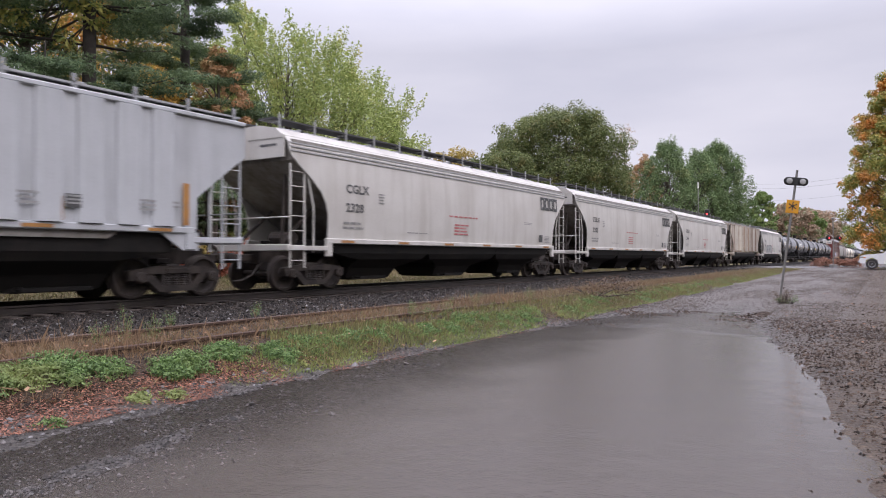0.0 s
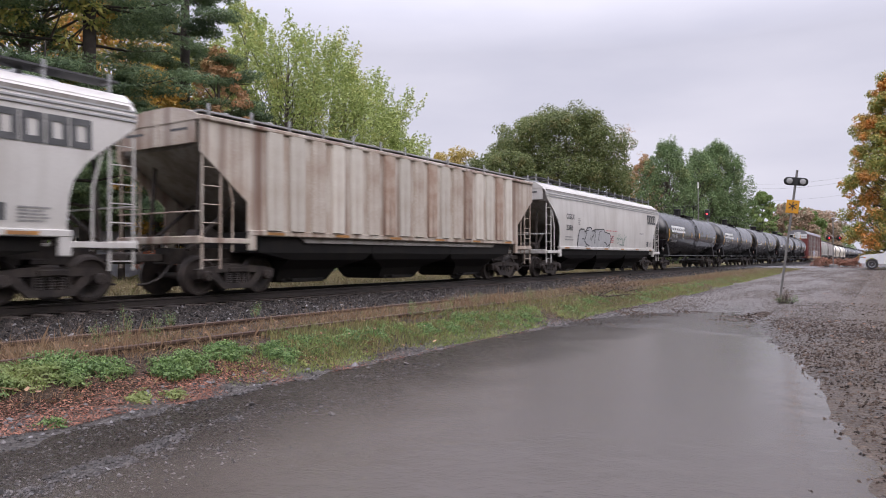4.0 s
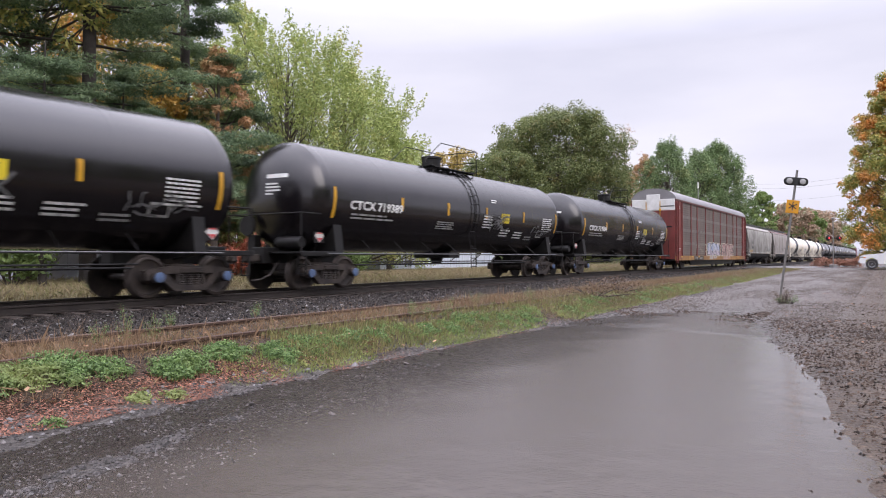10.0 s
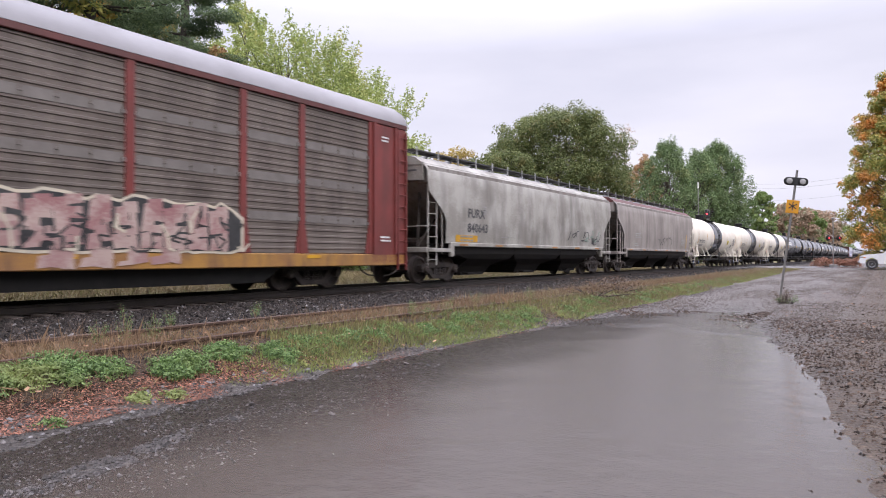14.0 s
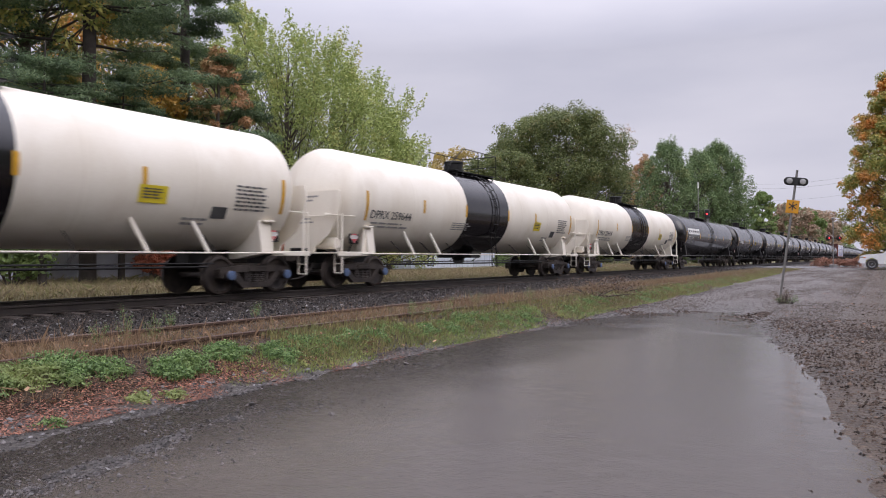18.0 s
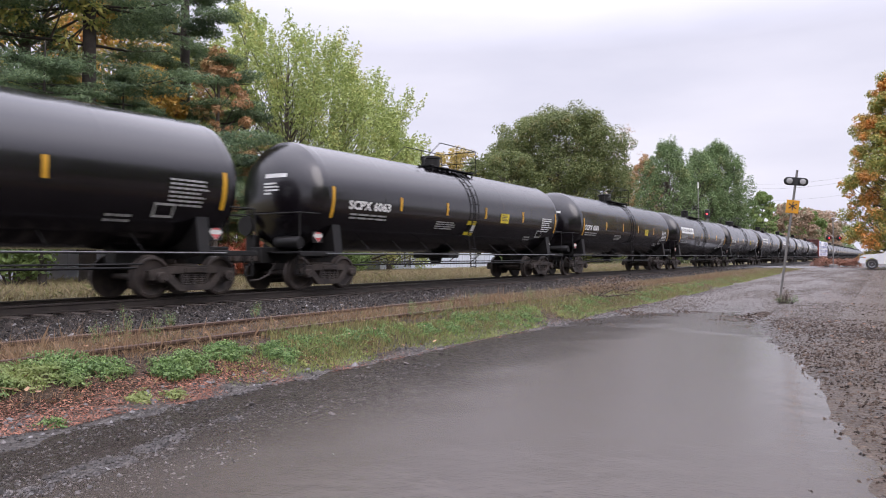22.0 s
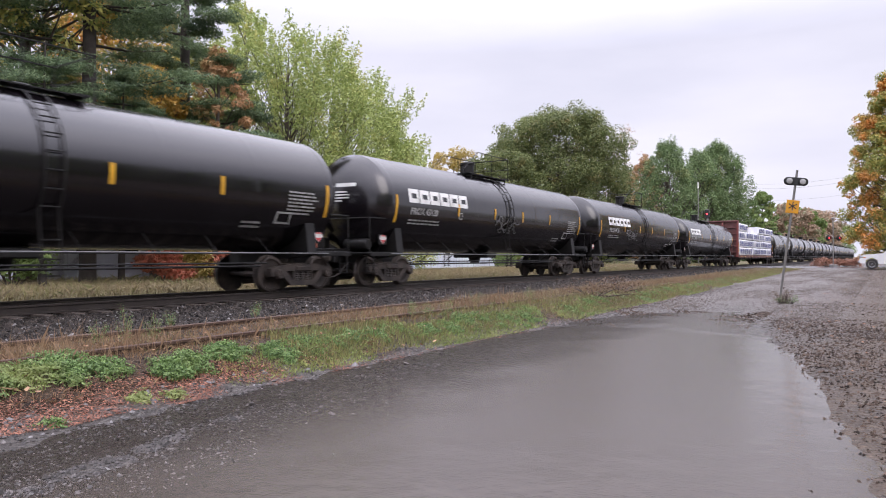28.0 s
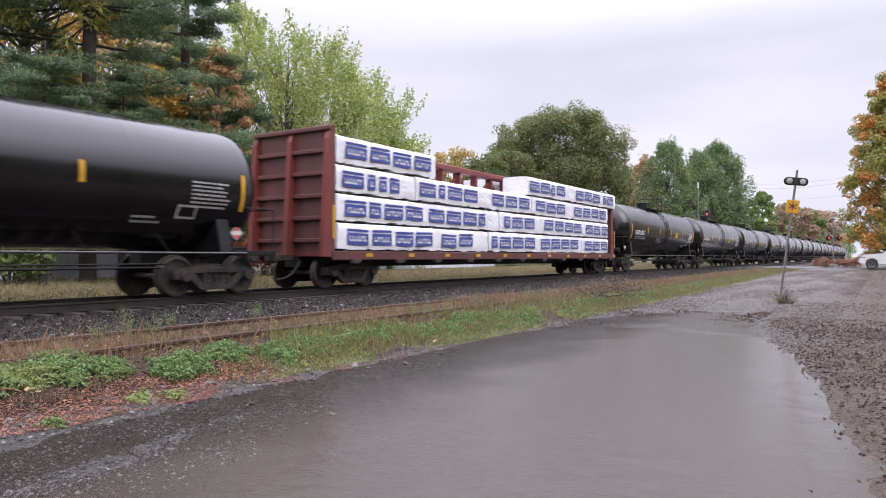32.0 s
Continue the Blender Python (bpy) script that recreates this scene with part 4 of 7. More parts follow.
def ladder(x, y0, y1, z0, z1, n, r=0.017, stile=0.028):
    f = Form()
    for y in (y0, y1):
        f.box(x - stile, x + stile, y - 0.022, y + 0.022, z0, z1)
    for i in range(n):
        z = z0 + (z1 - z0) * (i + 0.5) / n
        f.tube([(x + 0.01, y0, z), (x + 0.01, y1, z)], r, 5)
    return f


# ---- tank wagons ----
TR, TZ = 1.53, 2.575


def set_barrel(r):
    """The tank radius for the next wagon; the belly stays at one height."""
    global TR, TZ
    TR, TZ = r, 1.045 + r


def tank_side(z):
    return math.sqrt(max(0.02, TR * TR - (z - TZ) ** 2))


def tank_shell(half, head=0.78):
    """The barrel with its domed heads; the weld seams stand slightly proud."""
    e = half - 0.80
    left = [(-e + head * (1 - math.cos(math.pi / 2 * i / 9)), TR * math.sin(math.pi / 2 * i / 9) if i else 0.02) for i in range(10)]
    body = []
    for y in np.linspace(-e + head + 0.08, e - head - 0.08, 7):
        body += [(y - 0.07, TR), (y - 0.03, TR), (y - 0.012, TR + 0.003), (y + 0.012, TR + 0.003), (y + 0.03, TR), (y + 0.07, TR)]
    right = [(-a, b) for a, b in left[::-1]]
    return Form().lathe(left + body + right, 48, "y", (0, 0, TZ))


def tank_car(label, half, paint, band=None, platform_y=0.0, white=False, logo=False):
    car = new("tank_car")
    tagged(car, label, "tank wagon", group="freight train")
    trim = TANK_WHITE if white else STEEL_BLACK
    part("tank_shell", tank_shell(half), paint, car, smooth=15)
    e = half - 0.80
    if band:
        y0, y1 = band
        part("belly_band", Form().lathe([(y0, TR - 0.01), (y0, TR + 0.008), (y1, TR + 0.008), (y1, TR - 0.01)], 48, "y", (0, 0, TZ), True), TANK_BLACK, car, "black painted middle band")
    tc = half - 2.14
    for k in (-1, 1):
        y0, y1 = sorted((k * (half - 0.45), k * (half - 3.5)))
        part("stub_sill", Form().box(-0.22, 0.22, y0, y1, 0.72, 1.15, 0.02), STEEL_BLACK, car)
    for k in (-1, 1):
        yb = k * tc
        sad = Form()
        pts = [(TR * 0.93 * math.cos(a), TZ + TR * 0.995 * math.sin(a)) for a in np.linspace(-math.pi * 0.86, -math.pi * 0.14, 13)]
        sad.along(pts + [(1.42, 0.98), (0.5, 0.84), (-0.5, 0.84), (-1.42, 0.98)], yb - 0.16, yb + 0.16)
        part("saddle", sad, trim, car)
        plat = Form().box(-1.45, 1.45, k * (half - 0.95) - 0.3, k * (half - 0.95) + 0.3, 0.98, 1.03, 0.01)
        for x in (-1.42, 1.42):
            plat.box(x - 0.03, x + 0.03, k * (half - 1.3) - 0.65, k * (half - 1.3) + 0.65, 0.92, 1.04, 0.01)
        for x in (-1.35, 1.35):
            for z in (0.45, 0.7):
                plat.tube([(x - 0.18, k * (half - 0.8), z), (x + 0.1, k * (half - 0.8), z)], 0.015, 5)
            plat.box(x - 0.2, x - 0.17, k * (half - 0.8) - 0.02, k * (half - 0.8) + 0.02, 0.45, 0.98)
            plat.box(x + 0.07, x + 0.1, k * (half - 0.8) - 0.02, k * (half - 0.8) + 0.02, 0.45, 0.98)
        part("end_platform", plat, trim, car)
        hr = Form()
        yy = k * (half - 0.68)
        hr.tube([(-1.38, yy + -k * 0.9, 2.05), (-1.38, yy, 2.05), (1.38, yy, 2.05), (1.38, yy - k * 0.9, 2.05)], 0.018, 6)
        for x in (-1.38, 1.38):
            hr.tube([(x, yy, 1.0), (x, yy, 2.05)], 0.018, 6)
        part("end_handrail", hr, trim, car)
        if k < 0:
            part("air_reservoir", Form().lathe([(-0.45, 0.14), (-0.40, 0.17), (0.40, 0.17), (0.45, 0.14)], 12, "x", (0.55, yy + 0.42, 1.28)), trim, car)
            part("valve_box", Form().box(-0.9, -0.6, yy + 0.2, yy + 0.5, 1.05, 1.5, 0.03), trim, car)
            part("hand_brake_wheel", Form().lathe([(-0.04, 0.28), (0.04, 0.28)], 16, "y", (-0.75, yy + 0.1, 1.75)), trim, car)
    pipes = Form()
    for x in (-1.47, 1.47):
        pipes.tube([(x, -half + 1.6, 0.985), (x, half - 1.6, 0.985)], 0.02, 6)
    part("side_rail", pipes, trim if white else PIPE_GREY, car, "white pipe rail" if white else "thin grey pipe rail")
    low = Form()
    low.tube([(1.1, -tc + 1.3, 0.74), (1.1, tc - 1.3, 0.74)], 0.022, 6)
    low.tube([(0.85, -tc + 1.3, 0.66), (0.85, tc - 1.3, 0.66)], 0.03, 6)
    for y in np.linspace(-tc + 1.5, tc - 1.5, 8):
        low.tube([(1.44, y, 0.99), (1.1, y, 0.74)], 0.014, 4)
        low.tube([(1.44, y, 0.99), (0.95, y, 1.4)], 0.014, 4)
    part("brake_pipe", low, STEEL_BLACK, car)
    out = Form().lathe([(0.62, 0.14), (0.7, 0.2), (1.0, 0.3), (1.1, 0.55)], 14, "z").box(-0.8, 0.8, -0.35, 0.35, 0.86, 1.06, 0.03)
    part("bottom_outlet", out, STEEL_BLACK, car)
    if white:
        for y in (-tc + 1.9, -tc + 3.4, tc - 3.4, tc - 1.9):
            part("brace", Form().tube([(1.45, y + 0.18, 0.98), (1.2, y - 0.1, 1.72)], 0.05, 6), TANK_WHITE, car)
        for k in (-1, 1):
            part("end_bracket", Form().along([(k * (tc - 0.12), 0.98), (k * (tc + 0.34), 0.98), (k * (tc + 0.24), 1.72), (k * (tc - 0.02), 1.78)], 1.26, 1.31, "x").box(1.1, 1.42, k * (tc + 0.1) - 0.17, k * (tc + 0.1) + 0.17, 1.74, 1.79, 0.01), TANK_WHITE, car)
            ys = sorted((k * (half - 0.74), k * (half - 0.79)))
            prof = [(0.42, 0.98), (0.5, 1.2), (1.0, 1.52), (1.3, 1.95), (1.42, 2.4), (1.36, 2.75)]
            shield = part("head_shield", Form().along(prof + [(-x, z) for x, z in prof[::-1]], *ys), TANK_WHITE, car, "white plate over the tank head")
            for z, w in ((2.58, 0.7), (2.47, 0.5), (1.95, 0.4), (1.85, 0.5)):
                part("stencil_line", Form().add([(a, k * (half - 0.735), b) for a, b in ((-0.1, z), (w - 0.1, z), (w - 0.1, z + 0.05), (-0.1, z + 0.05))], [(0, 1, 2, 3)]), STENCIL_GREY, shield, smooth=0)
            part("end_post", Form().tube([(1.38, k * (half - 0.85), 0.98), (1.38, k * (half - 0.85), 2.1), (0.9, k * (half - 0.7), 2.1)], 0.035, 6), TANK_WHITE, car)
    # dome, platform and ladders
    py = platform_y
    top = TZ + TR
    hr, hh = (0.26, 0.42) if logo else (0.35, 0.34)
    house = Form().lathe([(top - 0.12, hr), (top + hh, hr), (top + hh + 0.02, hr + 0.03), (top + hh + 0.09, hr + 0.03), (top + hh + 0.12, hr - 0.05)], 20, "z", (0, py - 0.35, 0))
    part("manway_housing", house, STEEL_BLACK, car)
    part("manway_cover", Form().lathe([(top - 0.05, 0.25), (top + 0.10, 0.25), (top + 0.14, 0.19)], 16, "z", (0, py + 0.5, 0)), STEEL_BLACK, car)
    part("vent_pipe", Form().lathe([(top - 0.05, 0.07), (top + 0.3, 0.07), (top + 0.33, 0.1)], 8, "z", (0.25, py - 1.2, 0)), STEEL_BLACK, car)
    pf = Form()
    for x in (-0.8, 0.46):
        pf.box(x, x + 0.34, py - 1.35, py + 1.35, top - 0.055, top - 0.03)
        for j in range(9):
            pf.box(x, x + 0.34, py - 1.35 + j * 0.335, py - 1.33 + j * 0.335, top - 0.09, top - 0.03)
    for y in (-1.35, 1.35):
        pf.box(-0.8, 0.8, py + y - 0.15, py + y + 0.15, top - 0.03, top + 0.0)
        for x in (-0.76, 0.76):
            pf.box(x - 0.02, x + 0.02, py + y - 0.02, py + y + 0.02, TZ + math.sqrt(TR * TR - 0.58) - 0.02, top - 0.03)
    part("platform", pf, STEEL_BLACK, car)
    gr = Form()
    for x in (-0.78, 0.78):
        gr.tube([(x, py - 1.9, top + 0.1), (x, py - 0.9, top + 0.82), (x, py + 1.6, top + 0.82), (x, py + 1.6, top - 0.1)], 0.018, 5)
        gr.tube([(x, py + 0.2, top - 0.1), (x, py + 0.2, top + 0.82)], 0.014, 4)
    gr.tube([(-0.78, py + 1.6, top + 0.82), (0.78, py + 1.6, top + 0.82)], 0.018, 5)
    gr.tube([(-0.78, py + 1.6, top + 0.4), (0.78, py + 1.6, top + 0.4)], 0.014, 5)
    part("platform_railing", gr, STEEL_BLACK, car)
    for k in (-1, 1):
        ld = Form()
        for s in (0.18, -0.18):
            y = 0.25 + s + py * 0.3
            arc = [((TR + 0.07) * math.cos(a) * k, y, TZ + (TR + 0.07) * math.sin(a)) for a in np.linspace(1.05, -0.55, 9)]
            ld.tube(arc + [(k * 1.46, y, 1.0), (k * 1.46, y, 0.5)], 0.02, 5)
        for a in np.linspace(1.0, -0.5, 8):
            ld.tube([((TR + 0.07) * math.cos(a) * k, 0.07 + py * 0.3, TZ + (TR + 0.07) * math.sin(a)), ((TR + 0.07) * math.cos(a) * k, 0.43 + py * 0.3, TZ + (TR + 0.07) * math.sin(a))], 0.016, 5)
        for z in (0.55, 0.85, 1.2):
            ld.tube([(k * 1.46, 0.07 + py * 0.3, z), (k * 1.46, 0.43 + py * 0.3, z)], 0.016, 5)
        part("ladder", ld, STEEL_BLACK, car)
    add_trucks(car, tc, STEEL_DIRT, CAP_BLUE if white or paint is TANK_BLACK_WORN else None)
    add_couplers(car, half)
    # reflector strips
    strip = e - 0.95
    spots = (-strip, -4.6, -1.97, 1.24, 3.7, strip) if white else tuple(strip * q for q in ((-1, -0.51, -0.15, 0.17, 0.53, 1) if logo else (-1, -0.58, -0.22, 0.14, 0.56, 1)))
    for i, y in enumerate(spots):
        tall = 0.85 if i in (0, 5) else 0.42
        z0 = 1.95 if i in (0, 5) else 2.3
        n = 6
        vs = [(a, tall * j / n) for j in range(n + 1) for a in (0, 0.11)]
        fs = [(2 * j, 2 * j + 1, 2 * j + 3, 2 * j + 2) for j in range(n)]
        decal("reflector_strip", (vs, fs), YELLOW, car, y, z0, tank_side, 0.012)
    return car


def head_marks(car, half, k):
    """White lines of lettering on the domed end, above the end platform."""
    e, head = half - 0.80, 0.78
    for z, w, h in ((3.02, 0.72, 0.11), (2.84, 0.42, 0.045), (2.75, 0.50, 0.045), (2.66, 0.50, 0.045), (2.57, 0.26, 0.045)):
        vs = []
        for x in np.linspace(-0.05, w - 0.05, 6):
            for zz in (z, z + h):
                q = min(0.98, math.hypot(x, zz - TZ) / TR)
                vs.append((x, k * (e - head + head * math.sqrt(1 - q * q) + 0.02), zz))
        part("head_stencil", Form().add(vs, [(2 * i, 2 * i + 2, 2 * i + 3, 2 * i + 1) for i in range(5)]), LETTER, car, "white line of lettering", smooth=0)


def tank_marks(car, half, mark, number, logo=False, yellow=0, seed=1, ink=LETTER, faint=LETTER_DIM):
    """The lettering of one tank wagon."""
    set_barrel(1.45 if 9.6 < half < 10.1 else 1.53)
    e = half - 0.8
    y0 = -half + (2.45 if half < 9.2 or half > 9.6 else 1.95) if logo in (True, False) else logo
    if logo:
        logo_blocks(car, 6, 3.6 if half < 9.6 or half > 10 else 3.1, 0.44, 0.14, ink, y0, 2.60, tank_side, "bold white wordmark block")
        decal("wagon_mark", text_form(mark + " " + number, 0.30, 0.95), faint, car, y0 + 0.1, 2.24, tank_side, 0.014)
        decal("stencil", bars(2, 2.0, 0.2, seed, 9), faint, car, y0 + 0.05, 2.08, tank_side)
        decal("data_plate", ([(0, 0), (0.22, 0), (0.22, 0.22), (0, 0.22), (0.03, 0.03), (0.19, 0.03), (0.19, 0.19), (0.03, 0.19)], [(0, 1, 5, 4), (1, 2, 6, 5), (2, 3, 7, 6), (3, 0, 4, 7)]), faint, car, y0 + 3.0, 2.2, tank_side, 0.014, "small white outlined square")
    else:
        pale = ink is LETTER_DARK
        decal("wagon_mark", text_form(mark + " " + number, 0.33, 1.05 if pale else 1.25, 0.008 if pale else 0.02), ink, car, y0, 2.03 if pale else 2.24, tank_side, 0.014)
        decal("stencil", bars(2, 2.0, 0.2, seed), faint, car, y0 + 0.1, 1.92 if pale else 2.12, tank_side)
        decal("stencil", bars(4, 1.25, 0.28, seed + 3), faint, car, y0 + 4.5, 2.08, tank_side)
    decal("stencil", bars(7, 1.05, 0.62, seed + 5, 7), faint if logo else ink, car, e - 2.3, 2.55, tank_side)
    decal("stencil", bars(2, 0.7, 0.2, seed + 7), faint, car, e - 3.6, 1.75, tank_side)
    if ink is LETTER_DARK:
        decal("data_plate", patch(0.42, 0.26), ink, car, e - 2.9, 1.76, tank_side, 0.016, "black data plate")
    else:
        decal("data_plate", ([(0, 0), (0.5, 0), (0.5, 0.3), (0, 0.3), (0.05, 0.05), (0.45, 0.05), (0.45, 0.25), (0.05, 0.25)], [(0, 1, 5, 4), (1, 2, 6, 5), (2, 3, 7, 6), (3, 0, 4, 7)]), faint, car, e - 2.6, 1.72, tank_side)
    if yellow:
        pe, pz = (e - 4.75, 2.0) if ink is LETTER_DARK else (e - 6.05, 2.2)
        decal("hazard_panel", patch(0.66, 0.36), PLACARD, car, pe, pz, tank_side, 0.02, "yellow warning panel")
        decal("stencil", bars(4, 0.5, 0.24, seed + 9, 4), LETTER_DARK, car, pe + 0.08, pz + 0.30, tank_side, 0.024)
        if yellow > 1:
            decal("hazard_panel", patch(0.6, 0.5), PLACARD, car, e - 8.45, 1.68, tank_side, 0.02, "yellow warning panel")
            decal("label_sheet", patch(0.30, 0.26), LETTER, car, e - 8.19, 1.78, tank_side, 0.026, "white paper sheet")
    if ink is LETTER:
        head_marks(car, half, -1)
        head_marks(car, half, 1)
    for y in (-half + 1.62, half - 1.62):
        holder = part("placard_holder", Form().box(1.10, 1.13, y - 0.2, y + 0.2, 1.27, 1.66, 0.005).tube([(1.05, y, 1.3), (0.9, y, 1.0)], 0.02, 5), STEEL_BLACK, car)
        decal("hazard_diamond", ([(0, -0.185), (0.185, 0), (0, 0.185), (-0.185, 0)], [(0, 1, 2, 3)]), LETTER, holder, y, 1.465, lambda z: 1.13, 0.006, "white diamond placard")
        for k in (-1, 1):
            decal("hazard_stripe", ([(-0.115, k * 0.055), (0.115, k * 0.055), (0, k * 0.165)], [(0, 1, 2)]), DIAMOND, holder, y, 1.465, lambda q: 1.13, 0.012, "red triangle")


# ---- covered hoppers ----
HOP_AMBER = mat("worn_amber_strip", (0.42, 0.20, 0.05), (0.30, 0.15, 0.06), 0.55, 0, 4, 30)


def plate(ysz, xz, k, thick=0.03):
    """A curved side sheet: rows of (z, y0, y1), and x by height; k is the side."""
    vs, fs = [], []
    n = len(ysz)
    for d in (0, -thick):
        for z, y0, y1 in ysz:
            for t in (0, 0.25, 0.5, 0.75, 1):
                vs.append((k * (xz(z) + d), y0 + (y1 - y0) * t, z))
    for i in range(n - 1):
        for j in range(4):
            a = i * 5 + j
            fs.append((a, a + 1, a + 6, a + 5))
            b = n * 5 + a
            fs.append((b, b + 5, b + 6, b + 1))
    m = n * 5
    for i in range(n - 1):
        fs.append((i * 5, i * 5 + 5, m + i * 5 + 5, m + i * 5))
        fs.append((i * 5 + 4, m + i * 5 + 4, m + i * 5 + 9, i * 5 + 9))
    for j in range(4):
        fs.append((j, m + j, m + j + 1, j + 1))
        t = (n - 1) * 5 + j
        fs.append((t, t + 1, m + t + 1, m + t))
    return Form().add(vs, fs)


def hopper_side_x(z):
    """Half width of a rounded-side hopper at a height."""
    t = (z - 2.5) / 1.5
    return 1.585 - 0.09 * t * t - (0.16 * max(0, (z - 3.7) / 0.25) ** 2 if z > 3.7 else 0)


def flat_side_x(z):
    return 1.56


def hopper_car(label, half, paint, ribbed=False, bays=3, roof_mat=None, band=True, sill_mat=None, end_mat=None, angular=False):
    car = new("hopper_car")
    tagged(car, label, "hopper wagon", group="freight train")
    xz = flat_side_x if ribbed else hopper_side_x
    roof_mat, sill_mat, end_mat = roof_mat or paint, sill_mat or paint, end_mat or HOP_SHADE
    top = 3.98
    zb = 1.50 if ribbed else 1.36
    if ribbed:
        ysz = [(zb, half - 2.0, 0), (2.17, half - 2.0, 0), (2.7, half - 1.33, 0), (3.2, half - 0.68, 0), (top, half - 0.68, 0)]
    elif angular:
        ysz = [(zb, half - 1.80, 0), (1.7, half - 1.80, 0), (2.1, half - 1.78, 0), (2.35, half - 1.62, 0), (2.62, half - 1.30, 0), (2.9, half - 0.92, 0), (3.05, half - 0.74, 0), (3.4, half - 0.72, 0), (3.7, half - 0.72, 0), (3.85, half - 0.72, 0), (top, half - 0.72, 0)]
    else:
        ysz = [(zb, half - 2.12, 0), (1.6, half - 2.12, 0), (2.0, half - 2.10, 0), (2.3, half - 2.02, 0), (2.6, half - 1.82, 0), (2.9, half - 1.50, 0), (3.2, half - 1.08, 0), (3.45, half - 0.78, 0), (3.6, half - 0.72, 0), (3.75, half - 0.72, 0), (3.87, half - 0.72, 0), (top, half - 0.72, 0)]
    rows = [(z, -y, y) for z, y, _ in ysz]
    for k in (1, -1):
        part("side_sheet", plate(rows, xz, k), paint, car)
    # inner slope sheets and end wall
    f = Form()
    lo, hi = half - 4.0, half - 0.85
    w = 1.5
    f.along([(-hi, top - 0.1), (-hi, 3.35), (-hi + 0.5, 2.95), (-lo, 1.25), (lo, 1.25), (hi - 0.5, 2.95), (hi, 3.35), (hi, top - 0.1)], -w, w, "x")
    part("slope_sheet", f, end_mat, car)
    # roof
    prof = [(xz(top) + 0.02, top - 0.06), (xz(top) + 0.02, top), (1.05, top + 0.2), (0.5, top + 0.3), (-0.5, top + 0.3), (-1.05, top + 0.2), (-xz(top) - 0.02, top), (-xz(top) - 0.02, top - 0.06)]
    part("roof", Form().along(prof, -half + 0.68, half - 0.68), roof_mat, car)
    for e in (-1, 1):
        ys = sorted((e * (half - 0.70), e * (half - 0.74)))
        sheet = Form().along([(-1.36, top), (-1.36, 3.42), (1.36, 3.42), (1.36, top), (1.0, top + 0.18), (-1.0, top + 0.18)], *ys)
        sheet.box(-0.06, 0.06, ys[0] - 0.03, ys[1] + 0.03, 3.42, top + 0.1)
        ends = part("end_sheet", sheet, paint, car, smooth=0)
        for x, w in ((-1.2, 0.7), (0.5, 0.6)):
            shape = [(x, 3.72), (x + w, 3.72), (x + w, 3.78), (x, 3.78)]
            line = Form().add([(a, e * (half - 0.694), z) for a, z in shape], [(0, 1, 2, 3)])
            part("stencil_line", line, LETTER_DARK, ends, smooth=0)
    if band and not ribbed:
        for k in (1, -1):
            b = Form()
            for z in (3.58, 3.68, 3.78):
                xx = xz(z)
                b.box(min(k * (xx - 0.01), k * (xx + 0.03)), max(k * (xx - 0.01), k * (xx + 0.03)), -half + 0.75, half - 0.75, z - 0.018, z + 0.018)
            part("stiffening_rib", b, HOP_BAND, car)
    if ribbed:
        posts = [RUST_PALE, RUST_PALE, RUST_DARK, RUST_PALE, paint] if paint is HOP_RUSTY else [paint]
        for i, y in enumerate(np.linspace(-half + 2.08, half - 2.08, 19)):
            skin = posts[(i * 3 + i // 4) % len(posts)]
            z0 = zb if abs(y) < half - 2.2 else 3.2
            if z0 > 3:
                continue
            for k in (1, -1):
                x = k * 1.56
                part("side_post", shared(("post", z0, skin.name), lambda: Form().along([(-0.27, 0), (-0.24, 0.06), (-0.17, 0.085), (0.17, 0.085), (0.24, 0.06), (0.27, 0)], z0 + 0.03, 3.9, "z").mesh("side_post", 0)), skin, car, at=pose(x, y, 0, 0, 0, -90 * k))
        for k in (1, -1):
            part("top_chord", Form().box(min(k * 1.54, k * 1.63), max(k * 1.54, k * 1.63), -half + 0.7, half - 0.7, 3.9, 4.0, 0.02), roof_mat, car)
    # side sill, end sill and steps
    for k in (1, -1):
        xs = sorted((k * 1.47, k * 1.60))
        s = Form().box(xs[0], xs[1], -half + 2.05, half - 2.05, zb - 0.11, zb + 0.03, 0.02)
        for e in (-1, 1):
            ys = sorted((e * (half - 0.75), e * (half - 2.2)))
            s.box(xs[0] + 0.02, xs[1] - 0.02, ys[0], ys[1], zb - 0.30, zb - 0.18, 0.01)
            ys = sorted((e * (half - 2.05), e * (half - 2.28)))
            s.box(xs[0], xs[1] - 0.01, ys[0], ys[1], zb - 0.46, zb, 0.02)
        part("side_sill", s, sill_mat, car)
        x = k * 1.5
        for e in (-1, 1):
            a, b = e * (half - 0.78), e * (half - 1.28)
            part("ladder", ladder(x, min(a, b), max(a, b), 0.62, 3.25 if not ribbed else 3.5, 7, 0.013, 0.018), sill_mat, car)
            a = e * (half - 0.72)
            part("corner_post", Form().tube([(x, e * (half - 1.3), 3.4), (x, e * (half - 1.62), 2.2), (x, e * (half - 1.62), 1.0)], 0.025, 5).tube([(x, a, 1.9), (-x * 0.2, a, 1.9)], 0.02, 5), sill_mat, car)
